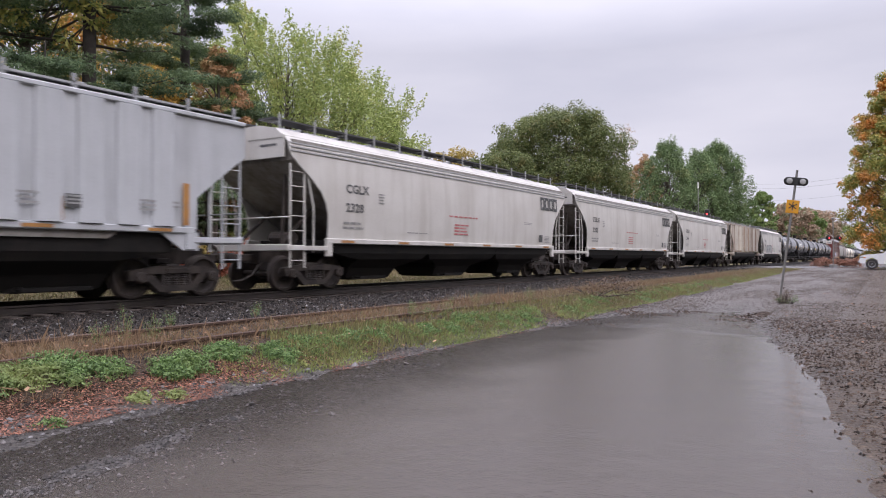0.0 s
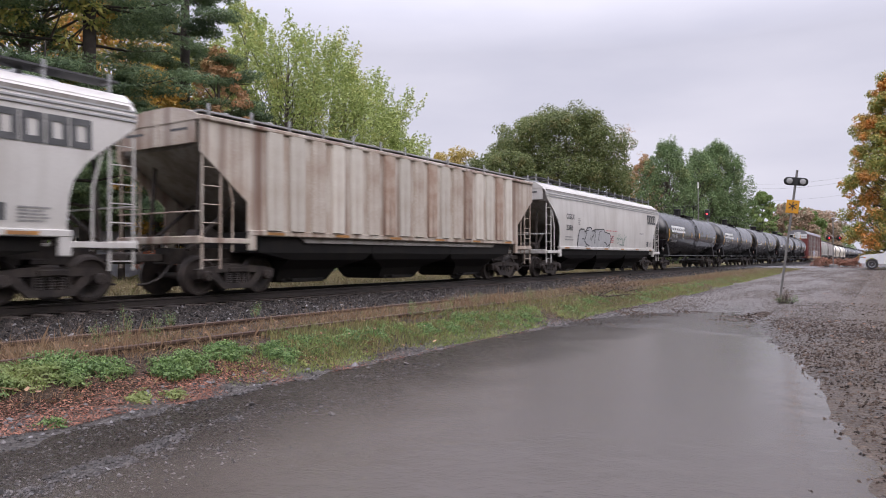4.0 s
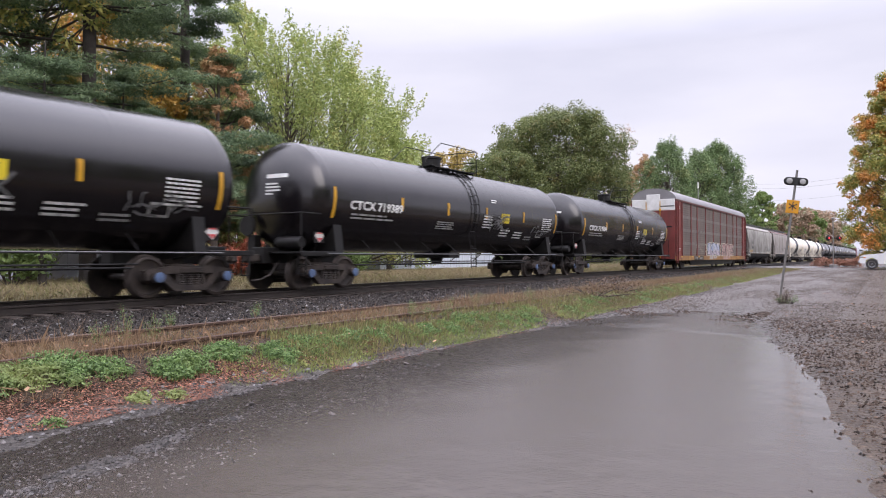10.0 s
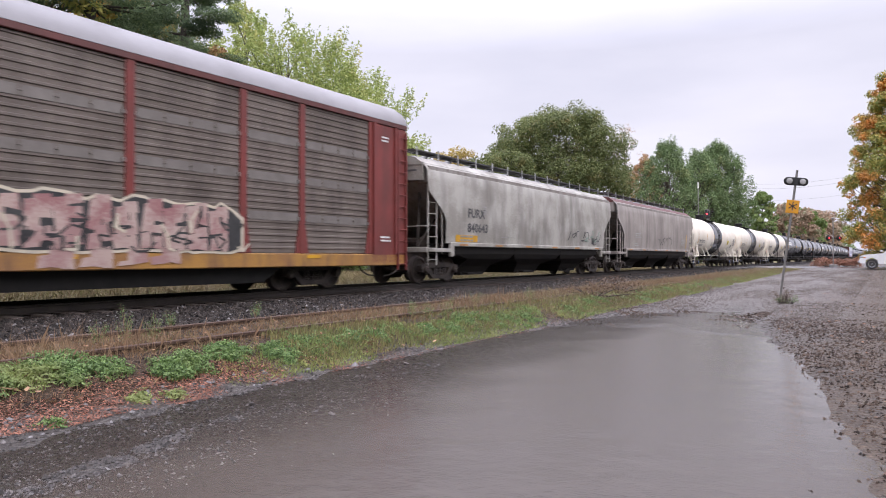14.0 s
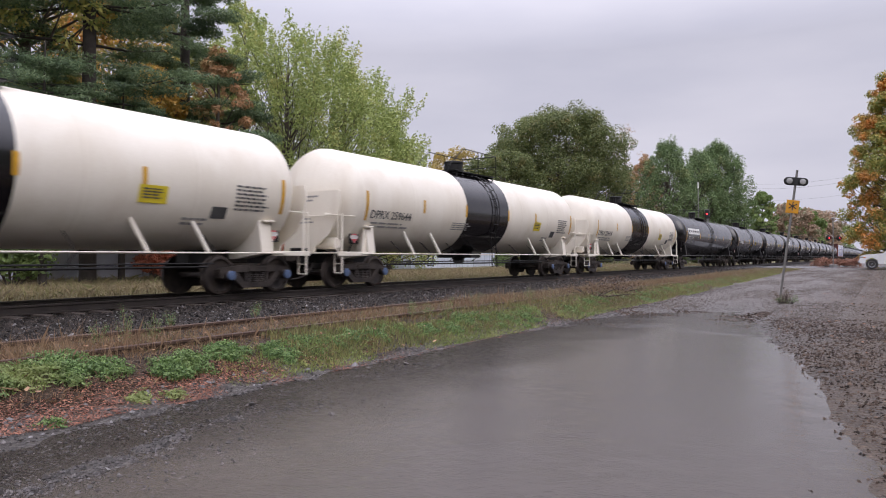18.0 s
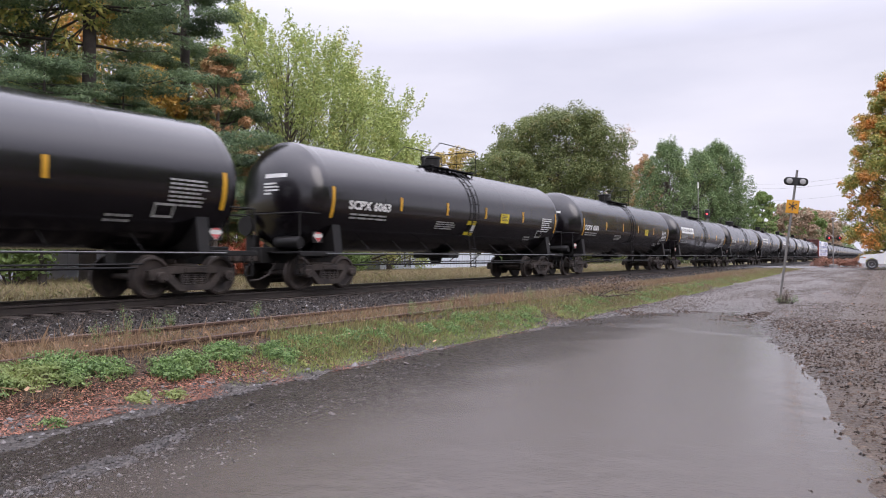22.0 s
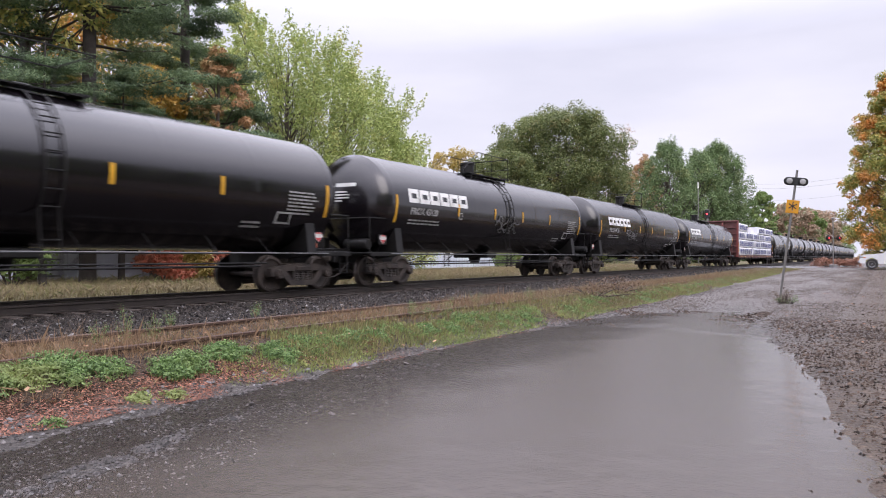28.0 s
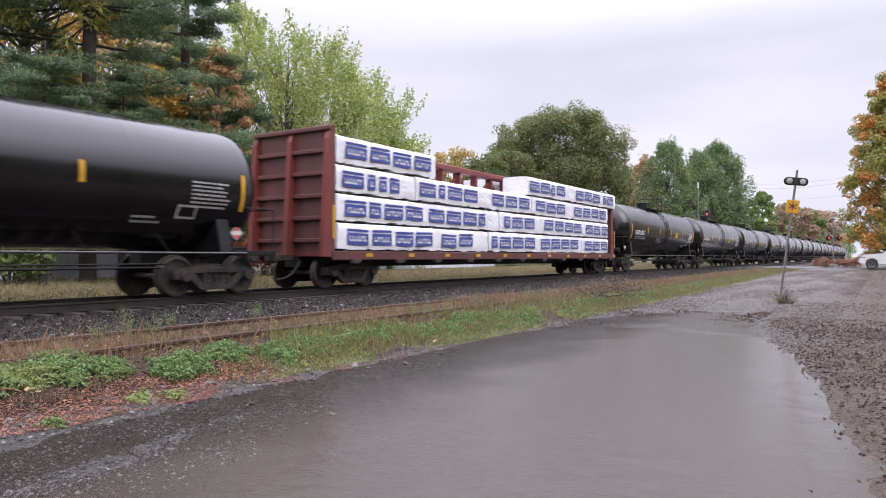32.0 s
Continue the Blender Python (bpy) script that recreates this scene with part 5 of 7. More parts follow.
    for e in (-1, 1):
        ys = sorted((e * (half - 0.68), e * (half - 0.84)))
        part("end_sill", Form().box(-1.52, 1.52, ys[0], ys[1], zb - 0.32, zb - 0.14, 0.02), sill_mat, car)
        ys = sorted((e * (half - 0.84), e * (half - 3.6)))
        pk = Form().box(-0.3, 0.3, ys[0], ys[1], 0.72, 1.1, 0.02)
        for x in (-0.85, 0.85):
            pk.tube([(x, e * (half - 1.1), 1.05), (x, e * (half - 1.25), 3.1)], 0.05, 5)
            pk.tube([(x, e * (half - 0.9), 1.05), (x * 0.9, e * (half - 2.3), 2.2)], 0.05, 5)
        pk.lathe([(-0.4, 0.17), (0.4, 0.17)], 10, "x", (0.3, e * (half - 1.7), 1.4))
        part("end_frame", pk, STEEL_DIRT, car)
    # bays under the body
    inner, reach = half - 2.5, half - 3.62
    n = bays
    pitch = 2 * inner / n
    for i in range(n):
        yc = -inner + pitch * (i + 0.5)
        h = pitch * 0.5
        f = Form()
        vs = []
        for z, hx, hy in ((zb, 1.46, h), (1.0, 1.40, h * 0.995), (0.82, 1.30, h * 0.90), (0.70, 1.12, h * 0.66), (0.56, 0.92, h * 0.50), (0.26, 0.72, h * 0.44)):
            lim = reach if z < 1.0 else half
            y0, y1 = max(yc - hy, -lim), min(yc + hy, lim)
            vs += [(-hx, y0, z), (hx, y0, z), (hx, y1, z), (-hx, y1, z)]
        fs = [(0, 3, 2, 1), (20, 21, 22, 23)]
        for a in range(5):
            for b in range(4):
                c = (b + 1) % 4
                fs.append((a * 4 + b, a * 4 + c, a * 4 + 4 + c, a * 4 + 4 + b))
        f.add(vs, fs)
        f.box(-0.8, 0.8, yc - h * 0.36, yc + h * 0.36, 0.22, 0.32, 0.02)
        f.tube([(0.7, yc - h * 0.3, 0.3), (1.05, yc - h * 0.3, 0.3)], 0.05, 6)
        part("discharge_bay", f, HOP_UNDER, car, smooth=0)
    # running boards and hatches on the roof
    bx, bz = (1.2, top + 0.12) if ribbed else (0.64, top + 0.46)
    for x in (bx, -bx):
        part("running_board", Form().along([(x - 0.28, bz), (x + 0.28, bz), (x + 0.28, bz + 0.04), (x - 0.28, bz + 0.04)], -half + 0.75, half - 0.75), GRATE if not ribbed else GALV, car, "steel grating walkway")
    for y in np.linspace(-half + 0.95, half - 0.95, 14):
        for k in (1, -1):
            part("board_post", shared("board_post", lambda: Form().box(-0.014, 0.014, -0.032, 0.032, 0, 0.40).box(-0.3, 0.014, -0.02, 0.02, 0.21, 0.25).mesh("board_post", 0)), GALV, car, at=pose(k * (bx + 0.295), y, bz - (0.2 if ribbed else 0.26), 0, 0, 0 if k > 0 else 180))
    hat = Form().box(-0.32, 0.32, -half + 1.6, half - 1.6, top + 0.28, top + 0.42, 0.04)
    for y in np.linspace(-half + 2.4, half - 2.4, 10):
        hat.box(-0.36, 0.36, y - 0.06, y + 0.06, top + 0.40, top + 0.48, 0.01)
    part("roof_hatch", hat, HOP_BAND, car)
    add_trucks(car, half - 2.14)
    add_couplers(car, half)
    for i, y in enumerate(np.linspace(-half + 2.6, half - 3.2, 6)):
        decal("reflector_strip", patch(0.55, 0.065), HOP_AMBER, car, y, zb - 0.08, lambda z: 1.60, 0.008)
    return car


def ribbed_marks(car):
    """Plates and strips of the grey ribbed hopper."""
    side = lambda z: 1.62
    for y, z0, z1 in ((6.6, 1.56, 2.45), (3.92, 1.56, 1.99), (-1.0, 1.56, 1.99), (-5.5, 1.56, 2.45)):
        decal("reflector_strip", patch(0.15, z1 - z0), HOP_AMBER, car, y, z0, side, 0.012, "faded orange strip")
    decal("data_plate", patch(0.37, 0.25), LETTER_DARK, car, 4.11, 1.8, side, 0.012, "black data plate")
    decal("stencil", bars(3, 0.3, 0.2, 5, 3), LETTER_DIM, car, 4.14, 2.03, side, 0.018)
    for y, w, n in ((3.2, 0.46, 3), (5.6, 0.46, 3), (6.2, 0.32, 2), (-3.0, 0.9, 3)):
        decal("stencil", bars(n, w, 0.09 * n, int(y * 9) + 40, 3), STENCIL_GREY, car, y, 2.05, side, 0.012)
    for e in (-1, 1):
        a, b = sorted((e * 7.05, e * 6.1))
        part("gusset", Form().along([(e * 7.05, 1.03), (e * 6.65, 1.03), (e * 6.1, 1.42), (e * 7.05, 1.42)], 1.50, 1.55, "x"), HOP_GREY, car, "grey end gusset")
        part("jacking_hole", Form().lathe([(1.545, 0.05), (1.558, 0.075)], 12, "x", (0, e * 6.8, 1.22)), STEEL_BLACK, car, "dark oval hole")


def hopper_marks(car, half, mark, number, logo=True, seed=1, side=hopper_side_x, ink=LETTER_DARK, big=1.0, drop=0.0):
    y0 = -half + 2.7
    decal("wagon_mark", text_form(mark, 0.34 * big, 1.1, 0.013), ink, car, y0 + 0.1 + drop, 2.66 - drop, side, 0.012)
    decal("wagon_mark", text_form(number, 0.34 * big, 1.12, 0.013), ink, car, y0 + 0.1 + drop, 2.14 - drop, side, 0.012)
    decal("stencil", bars(2, 1.0, 0.26, seed), STENCIL_GREY, car, y0, 1.86 - 0.6 * drop, side, 0.012)
    decal("stencil", bars(4, 0.28, 0.34, seed + 1, 2), STENCIL_GREY, car, y0 + 1.55, 2.74, side, 0.012)
    decal("stencil", bars(1, 1.4, 0.06, seed + 2, 7), STENCIL_GREY, car, y0 + 3.0, 1.66, side, 0.012)
    decal("stencil", bars(5, 0.6, 0.3, seed + 3, 3), STENCIL_GREY, car, half - 3.0, 1.78, side, 0.012)
    decal("data_plate", patch(0.36, 0.30), ink, car, half - 3.55, 1.52, side, 0.012, "black data plate")
    if logo:
        logo_blocks(car, 4, 1.75, 0.55, 0.12, ink, half - 3.4, 2.90, side, "bold black wordmark block")
        decal("stencil", bars(1, 2.1, 0.10, seed + 4, 9), LETTER_RED, car, -1.3, 2.3, side, 0.012)
        decal("stencil", bars(4, 1.0, 0.42, seed + 5, 3), LETTER_RED, car, -0.95, 2.02, side, 0.012)
        decal("stencil", bars(2, 0.9, 0.12, seed + 6, 5), STENCIL_GREY, car, half - 5.0, 2.3, side, 0.012)


# ---- painted graffiti ----
def wildstyle(w, h, tooth, seed, grow=0.0):
    """A ragged patch of paint: a strip with a jagged top, spiky ends and a straight foot."""
    r = random.Random(seed)
    n = int(w / 0.24)
    vs, fs = [], []
    for i in range(n + 1):
        a = w * i / n
        end = min(i, n - i)
        t = h * (0.72 + 0.28 * min(1, end / 1.5)) - tooth * r.uniform(0, 1.6) + grow
        b = -grow + (0.06 * r.random() if end else 0.1)
        x = a + r.uniform(-0.05, 0.05) + (-grow * 1.5 if i == 0 else grow * 1.5 if i == n else 0)
        vs += [(x, b), (x, t)]
    for i in range(n):
        fs.append((2 * i, 2 * i + 2, 2 * i + 3, 2 * i + 1))
    return vs, fs


def letters(w, z0, z1, n, seed):
    """Angular letter shapes, each with a notch or an arm."""
    r = random.Random(seed)
    vs, fs = [], []

    def quad(p):
        k = len(vs)
        vs.extend(p)
        fs.append((k, k + 1, k + 2, k + 3))
    t = w * 0.9 / n
    for i in range(n):
        a = w * 0.05 + i * t
        h0, h1 = z0 + r.uniform(0, 0.08), z1 - r.uniform(0, 0.14)
        s = r.uniform(-0.08, 0.12)
        quad([(a, h0), (a + t * 0.5, h0 + 0.03), (a + t * 0.52 + s, h1), (a + s, h1 - 0.05)])
        for q in r.sample((0.1, 0.4, 0.75), 2):
            zq = h0 + (h1 - h0) * q
            quad([(a + t * 0.3, zq), (a + t * 0.92, zq + r.uniform(-0.08, 0.08)), (a + t * 0.86, zq + 0.23), (a + t * 0.3, zq + 0.2)])
        if r.random() < 0.6:
            quad([(a + t * 0.6, h0 - 0.02), (a + t * 0.88, h0), (a + t * 0.82, h1), (a + t * 0.58, h1 - 0.04)])
    return vs, fs


def angular(w, h, n, seed, thick):
    """Short straight strokes at sharp angles."""
    r = random.Random(seed)
    vs, fs = [], []
    for i in range(n):
        x, z = w * (i + r.uniform(0, 1)) / n, h * r.uniform(0.1, 0.75)
        for j in range(3):
            a = r.choice((0.1, 1.45, -0.9, 0.8, 3.0, -1.5)) + r.uniform(-0.2, 0.2)
            u, v = x + math.cos(a) * h * 0.24, min(h, max(0.0, z + math.sin(a) * h * 0.28))
            dx, dz = -math.sin(a) * thick / 2, math.cos(a) * thick / 2
            k = len(vs)
            vs += [(x - dx, z - dz), (u - dx, v - dz), (u + dx * 0.4, v + dz * 0.4), (x + dx, z + dz)]
            fs.append((k, k + 1, k + 2, k + 3))
            x, z = u, v
    return vs, fs


# ---- car carrier ----
def autorack_car(label, half):
    car = new("car_carrier")
    tagged(car, label, "car carrier", group="freight train")
    b = half - 0.72
    z0, z1 = 1.0, 4.80
    part("deck", Form().box(-1.5, 1.5, -b, b, 0.78, 0.99, 0.02), STEEL_BLACK, car)
    for k in (1, -1):
        xs = sorted((k * 1.47, k * 1.56))
        part("side_sill", Form().box(xs[0], xs[1], -b, b, 0.64, 0.98, 0.02), DECK_YELLOW, car, "worn yellow side sill")
        part("fish_belly", Form().along([(-b + 4.9, 0.66), (-b + 5.6, 0.27), (b - 5.6, 0.27), (b - 4.9, 0.66)], *sorted((k * 1.26, k * 1.16)), "x"), STEEL_BLACK, car)
    # bays of louvred panels, mirrored about the middle
    edges = [-b + 1.75]
    for w in (2.70, 1.90, 2.83, 2.83, 2.83, 2.83, 2.83, 1.90, 2.75):
        edges.append(edges[-1] + w)
    scale = (b - 1.75) * 2 / (edges[-1] - edges[0])
    edges = [-b + 1.75 + (e + b - 1.75) * scale for e in edges]
    ridges = 24
    for k in (1, -1):
        for i in range(9):
            a, c = edges[i] + 0.05, edges[i + 1] - 0.05
            prof = []
            pitch = (z1 - z0) / ridges
            for j in range(ridges):
                z = z0 + j * pitch
                prof += [(k * 1.50, z), (k * 1.50, z + pitch * 0.55), (k * 1.522, z + pitch * 0.64), (k * 1.522, z + pitch * 0.92)]
            prof += [(k * 1.47, z1), (k * 1.47, z0)]
            part("louvre_panel", Form().along(prof, a, c), RACK_PANEL, car, smooth=0)
            r = random.Random(i + 40)
            n = 4 if c - a > 2.2 else 2
            for z in (1.75, 2.75, 3.75):
                for q in range(n):
                    y = a + 0.12 + (c - a - 0.2) * q / n
                    decal("panel_patch", patch((c - a) / n - 0.10, pitch * 1.25), RACK_PATCH, car, y, z0 + pitch * round((z - z0) / pitch), lambda zz: k * 1.528, 0.0)
        for e in edges:
            f = Form()
            xs = sorted((k * 1.5, k * 1.562))
            f.box(xs[0], xs[1], e - 0.10, e + 0.10, z0 - 0.02, z1 + 0.02, 0.015)
            f.along([(e - 0.10, 1.75), (e - 0.24, 0.99), (e + 0.24, 0.99), (e + 0.10, 1.75)], xs[0] + 0.01, xs[1] - 0.02, "x")
            post = part("side_post", f, OXIDE, car)
            for z in (1.85, 2.8, 3.75):
                for s in (-1, 1):
                    part("bolt", shared("rack_bolt", lambda: Form().box(-0.02, 0.02, -0.035, 0.035, -0.045, 0.045, 0.01).mesh("bolt", 0)), RACK_PATCH, post, at=pose(k * 1.545, e + s * 0.135, z))
        xs = sorted((k * 1.5, k * 1.58))
        part("top_chord", Form().box(xs[0], xs[1], -b, b, z1, z1 + 0.14, 0.015), OXIDE_DARK, car)
        for e in (-1, 1):
            ys = sorted((e * (b - 0.04), e * (b - 1.72)))
            f = Form().box(xs[0], xs[1] - 0.02, ys[0], ys[1], z0 - 0.3, z1, 0.03)
            f.box(xs[0], xs[1] + 0.04, e * (b - 1.62) - 0.07, e * (b - 1.62) + 0.07, z0 - 0.02, z1)
            f.box(xs[0], xs[1] + 0.03, e * (b - 0.6) - 0.05, e * (b - 0.6) + 0.05, z0 - 0.02, z1)
            part("corner_panel", f, OXIDE, car)
            part("ladder", ladder(k * 1.6, *sorted((e * (b - 0.1), e * (b - 0.52))), 0.5, 4.7, 12), OXIDE, car)
            decal("stencil", bars(2, 0.55, 0.2, 3, 2), LETTER, car, sorted((e * (b - 0.75), e * (b - 1.35)))[0], 1.5, lambda z: 1.58, 0.004)
            decal("stencil", bars(2, 0.42, 0.2, 4, 2), LETTER, car, sorted((e * (b - 0.8), e * (b - 1.3)))[0], 4.45, lambda z: 1.58, 0.004)
    arch = [(1.58, z1 + 0.14), (1.53, z1 + 0.30), (1.36, z1 + 0.52), (1.05, z1 + 0.74), (0.6, z1 + 0.88), (0, z1 + 0.93)]
    prof = arch + [(-x, z) for x, z in arch[-2::-1]]
    part("roof", Form().along(prof, -b, b), RACK_ROOF, car)
    for e in (-1, 1):
        y = e * (b - 0.02)
        for x0, x1 in ((-1.5, -0.5), (-0.48, 0.48), (0.5, 1.5)):
            d = Form().box(x0, x1, min(y, y + e * 0.06), max(y, y + e * 0.06), 0.75, 4.15, 0.02)
            part("end_door", d, OXIDE, car)
            part("end_door_top", Form().box(x0, x1, min(y, y + e * 0.06), max(y, y + e * 0.06), 4.16, 4.95 if abs(x0 + x1) > 0.5 else 5.3, 0.02), RACK_WHITE, car, "white upper end panel")
        fr = Form()
        for x in (-0.49, 0.49):
            fr.tube([(x, y + e * 0.09, 0.8), (x, y + e * 0.09, 4.8)], 0.03, 6)
            for z in (1.3, 2.2, 3.2, 4.2):
                fr.box(x - 0.06, x + 0.06, min(y, y + e * 0.13), max(y, y + e * 0.13), z - 0.08, z + 0.08, 0.01)
        part("door_bar", fr, YELLOW, car, "yellow-handled locking bar")
        fr = Form().box(0.7, 1.3, min(y, y + e * 0.075), max(y, y + e * 0.075), 2.95, 3.05).box(-0.3, 0.3, min(y, y + e * 0.075), max(y, y + e * 0.075), 2.95, 3.05)
        fr.box(0.5, 1.45, min(y, y + e * 0.075), max(y, y + e * 0.075), 4.42, 4.48)
        part("door_slot", fr, STEEL_BLACK, car)
        part("end_sill", Form().box(-1.5, 1.5, min(e * b, e * (b - 0.4)), max(e * b, e * (b - 0.4)), 0.62, 0.8, 0.02), STEEL_DIRT, car)
    add_trucks(car, half - 4.35)
    add_couplers(car, half)
    # graffiti and the black mark panel
    g = -half
    for y, w, n, fill, seed in ((10.1, 5.2, 5, GRAF_BLUE, 5), (15.7, 5.6, 6, GRAF_RED, 8)):
        decal("graffiti", wildstyle(w, 1.10, 0.10, seed, 0.06), GRAF_PALE, car, g + y, 1.0, lambda z: 1.565, 0.006, "pale painted outline")
        decal("graffiti", wildstyle(w, 1.10, 0.10, seed), GRAF_DARK, car, g + y, 1.0, lambda z: 1.565, 0.011, "dark painted outline")
        for j, (paint, h0, h1) in enumerate(((fill, 0.34, 1.04), (GRAF_LILAC if fill is GRAF_BLUE else GRAF_PINK, 0.02, 0.42))):
            decal("graffiti", letters(w, h0, h1, n + 3, seed + j), paint, car, g + y, 1.0, lambda z: 1.565, 0.016 + 0.004 * j, "painted letters")
        decal("graffiti", angular(w, 1.0, n * 3, seed, 0.05), GRAF_DARK, car, g + y, 1.0, lambda z: 1.565, 0.025, "dark painted strokes")
        decal("graffiti", angular(w, 1.0, n, seed + 9, 0.06), GRAF_PALE, car, g + y, 1.02, lambda z: 1.565, 0.029, "pale painted strokes")
        decal("graffiti", letters(w * 0.6, 0.0, 0.3, 4, seed + 20), GRAF_PINK if fill is GRAF_RED else GRAF_GREY, car, g + y + 0.9, 0.68, lambda z: 1.56, 0.016, "pale paint running onto the sill")
    for y, w, side in ((10.1, 5.2, -1), (10.1, 5.2, 1)):
        for j in range(4):
            z, a, out = 0.12 + 0.22 * j, (0 if side < 0 else w), side * (0.32 + 0.16 * (j % 2))
            decal("graffiti_spike", ([(a, z - 0.07), (a + out, z + 0.10 * (j - 1.5)), (a, z + 0.13)], [(0, 1, 2)]), GRAF_PALE, car, g + y, 1.0, lambda q: 1.565, 0.004, "pale yellow painted spike")
    decal("mark_panel", patch(3.1, 0.29), BLACK_MARK, car, g + 6.0, 0.665, lambda z: 1.56, 0.006, "black panel")
    decal("wagon_mark", text_form("TTGX", 0.26, 1.35, 0.02), LETTER_DIM, car, g + 6.15, 0.72, lambda z: 1.56, 0.011)
    decal("wagon_mark", text_form("604188", 0.24, 1.2, 0.02), LETTER_DIM, car, g + 7.85, 0.72, lambda z: 1.56, 0.011)
    for y in (2.0, 5.2, 7.35, 12.0, 17.0, 23.5):
        decal("reflector_strip", patch(0.5, 0.09), YELLOW, car, g + y, 0.86, lambda z: 1.56, 0.014)
    decal("graffiti", strokes(2.6, 0.5, 7, 31, 0.05), GRAF_DARK, car, g + 6.6, 2.5, lambda z: 1.545, 0.006, "dark paint marks")
    decal("graffiti", strokes(2.6, 0.5, 6, 33, 0.035), GRAF_PALE, car, g + 6.6, 1.3, lambda z: 1.545, 0.006, "faded paint marks")
    return car


GRAF_PALE = mat("graffiti_pale", (0.62, 0.55, 0.42), (0.5, 0.45, 0.36), 0.6)
GRAF_DARK = mat("graffiti_dark", (0.02, 0.02, 0.022), (0.05, 0.05, 0.05), 0.6)
GRAF_BLUE = mat("graffiti_blue", (0.30, 0.38, 0.60), (0.55, 0.57, 0.62), 0.6, 0, 1.2, 20, 0.8)
GRAF_RED = mat("graffiti_red", (0.30, 0.14, 0.14), (0.45, 0.34, 0.30), 0.6, 0, 1.2, 20, 0.8)
GRAF_LILAC = mat("graffiti_lilac", (0.45, 0.38, 0.47), (0.60, 0.56, 0.58), 0.6, 0, 1.5, 20, 0.8)
GRAF_PINK = mat("graffiti_pink", (0.34, 0.20, 0.19), (0.44, 0.33, 0.29), 0.6, 0, 1.5, 20, 0.8)
GRAF_TEAL = mat("graffiti_green", (0.16, 0.26, 0.21), (0.28, 0.34, 0.29), 0.6)
GRAF_GREY = mat("graffiti_grey", (0.42, 0.42, 0.42), (0.36, 0.36, 0.36), 0.6)
BLACK_MARK = mat("black_panel", (0.02, 0.02, 0.02), (0.04, 0.035, 0.03), 0.6)


# ---- lumber wagon ----
LOADS = []
PLANK = mat("wet_planks", (0.10, 0.075, 0.05), (0.16, 0.12, 0.08), 0.7, 0, 3, 40)


def lumber_car(label, half):
    car = new("lumber_car")
    tagged(car, label, "flat wagon", group="freight train")
    b = half - 0.95
    part("deck", Form().box(-1.45, 1.45, -b, b, 0.90, 1.04, 0.02), OXIDE, car)
    for k in (1, -1):
        xs = sorted((k * 1.42, k * 1.52))
        part("side_sill", Form().box(xs[0], xs[1], -b, b, 0.80, 1.06, 0.02), OXIDE_DARK, car)
        for y in np.linspace(-b + 0.9, b - 0.9, 11):
            part("winch", shared("winch", lambda: Form().box(-0.05, 0.05, -0.16, 0.16, 0.70, 0.84, 0.02).lathe([(-0.2, 0.05), (0.2, 0.05)], 8, "y", (0, 0, 0.78)).mesh("winch", 30)), STEEL_DIRT, car, at=pose(k * 1.55, y, 0))
            decal("reflector_strip", patch(0.3, 0.1), YELLOW, car, y + 0.5, 0.9, lambda z: 1.52 * k if k > 0 else -1.53, 0.006)
    part("centre_sill", Form().box(-0.25, 0.25, -half + 0.9, half - 0.9, 0.6, 0.92, 0.02), STEEL_BLACK, car)
    for e in (-1, 1):
        y0, y1 = sorted((e * b, e * (b - 0.12)))
        wide = 1.48 if e < 0 else 1.32
        part("bulkhead", Form().box(-wide, wide, y0, y1, 1.0, 4.5 if e < 0 else 4.2, 0.02), OXIDE_DARK, car)
        for x in (0.08 - wide, 0.0, wide - 0.08):
            part("bulkhead_post", shared(("bp", e, x < 0), lambda: Form().along([(e * (b - 0.02), 0.9), (e * (b + 0.35), 0.9), (e * (b + 0.30), 1.6), (e * (b + 0.16), 4.1), (e * (b - 0.02), 4.2 if e > 0 else 4.5)], -0.08, 0.08, "x").mesh("bulkhead_post", 0)), OXIDE, car, at=pose(x, 0, 0))
        for z in np.linspace(1.35, 4.4 if e < 0 else 4.1, 6):
            ya, yb = sorted((e * b, e * (b + 0.12)))
            part("bulkhead_rib", shared(("br", e), lambda: Form().box(0.02 - wide, wide - 0.02, ya, yb, -0.06, 0.06, 0.02).mesh("bulkhead_rib", 30)), OXIDE_DARK, car, at=pose(0, 0, z))
        part("reflector_strip", Form().box(1.485, 1.495, min(y0, y1) + 0.01, max(y0, y1) - 0.01, 1.4, 2.3), YELLOW, car)
    # centre beam with posts and top chord
    part("top_chord", Form().box(-0.24, 0.24, -b + 0.12, b - 0.12, 4.14, 4.34, 0.03), OXIDE, car)
    for y in np.linspace(-b + 1.3, b - 1.3, 17):
        part("beam_post", shared("beam_post", lambda: Form().box(-0.14, 0.14, -0.07, 0.07, 1.04, 4.16, 0.02).mesh("beam_post", 0)), OXIDE, car, at=pose(0, y, 0))
    for i, y in enumerate(np.linspace(-b + 1.3, b - 1.3, 17)[:-1]):
        dy = (2 * b - 2.6) / 16
        s = 1 if i % 2 else -1
        part("brace", Form().tube([(0, y + dy / 2 - s * dy / 2, 3.0), (0, y + dy / 2 + s * dy / 2, 4.1)], 0.05, 5), OXIDE, car)
    add_trucks(car, half - 2.3)
    add_couplers(car, half)
    return car


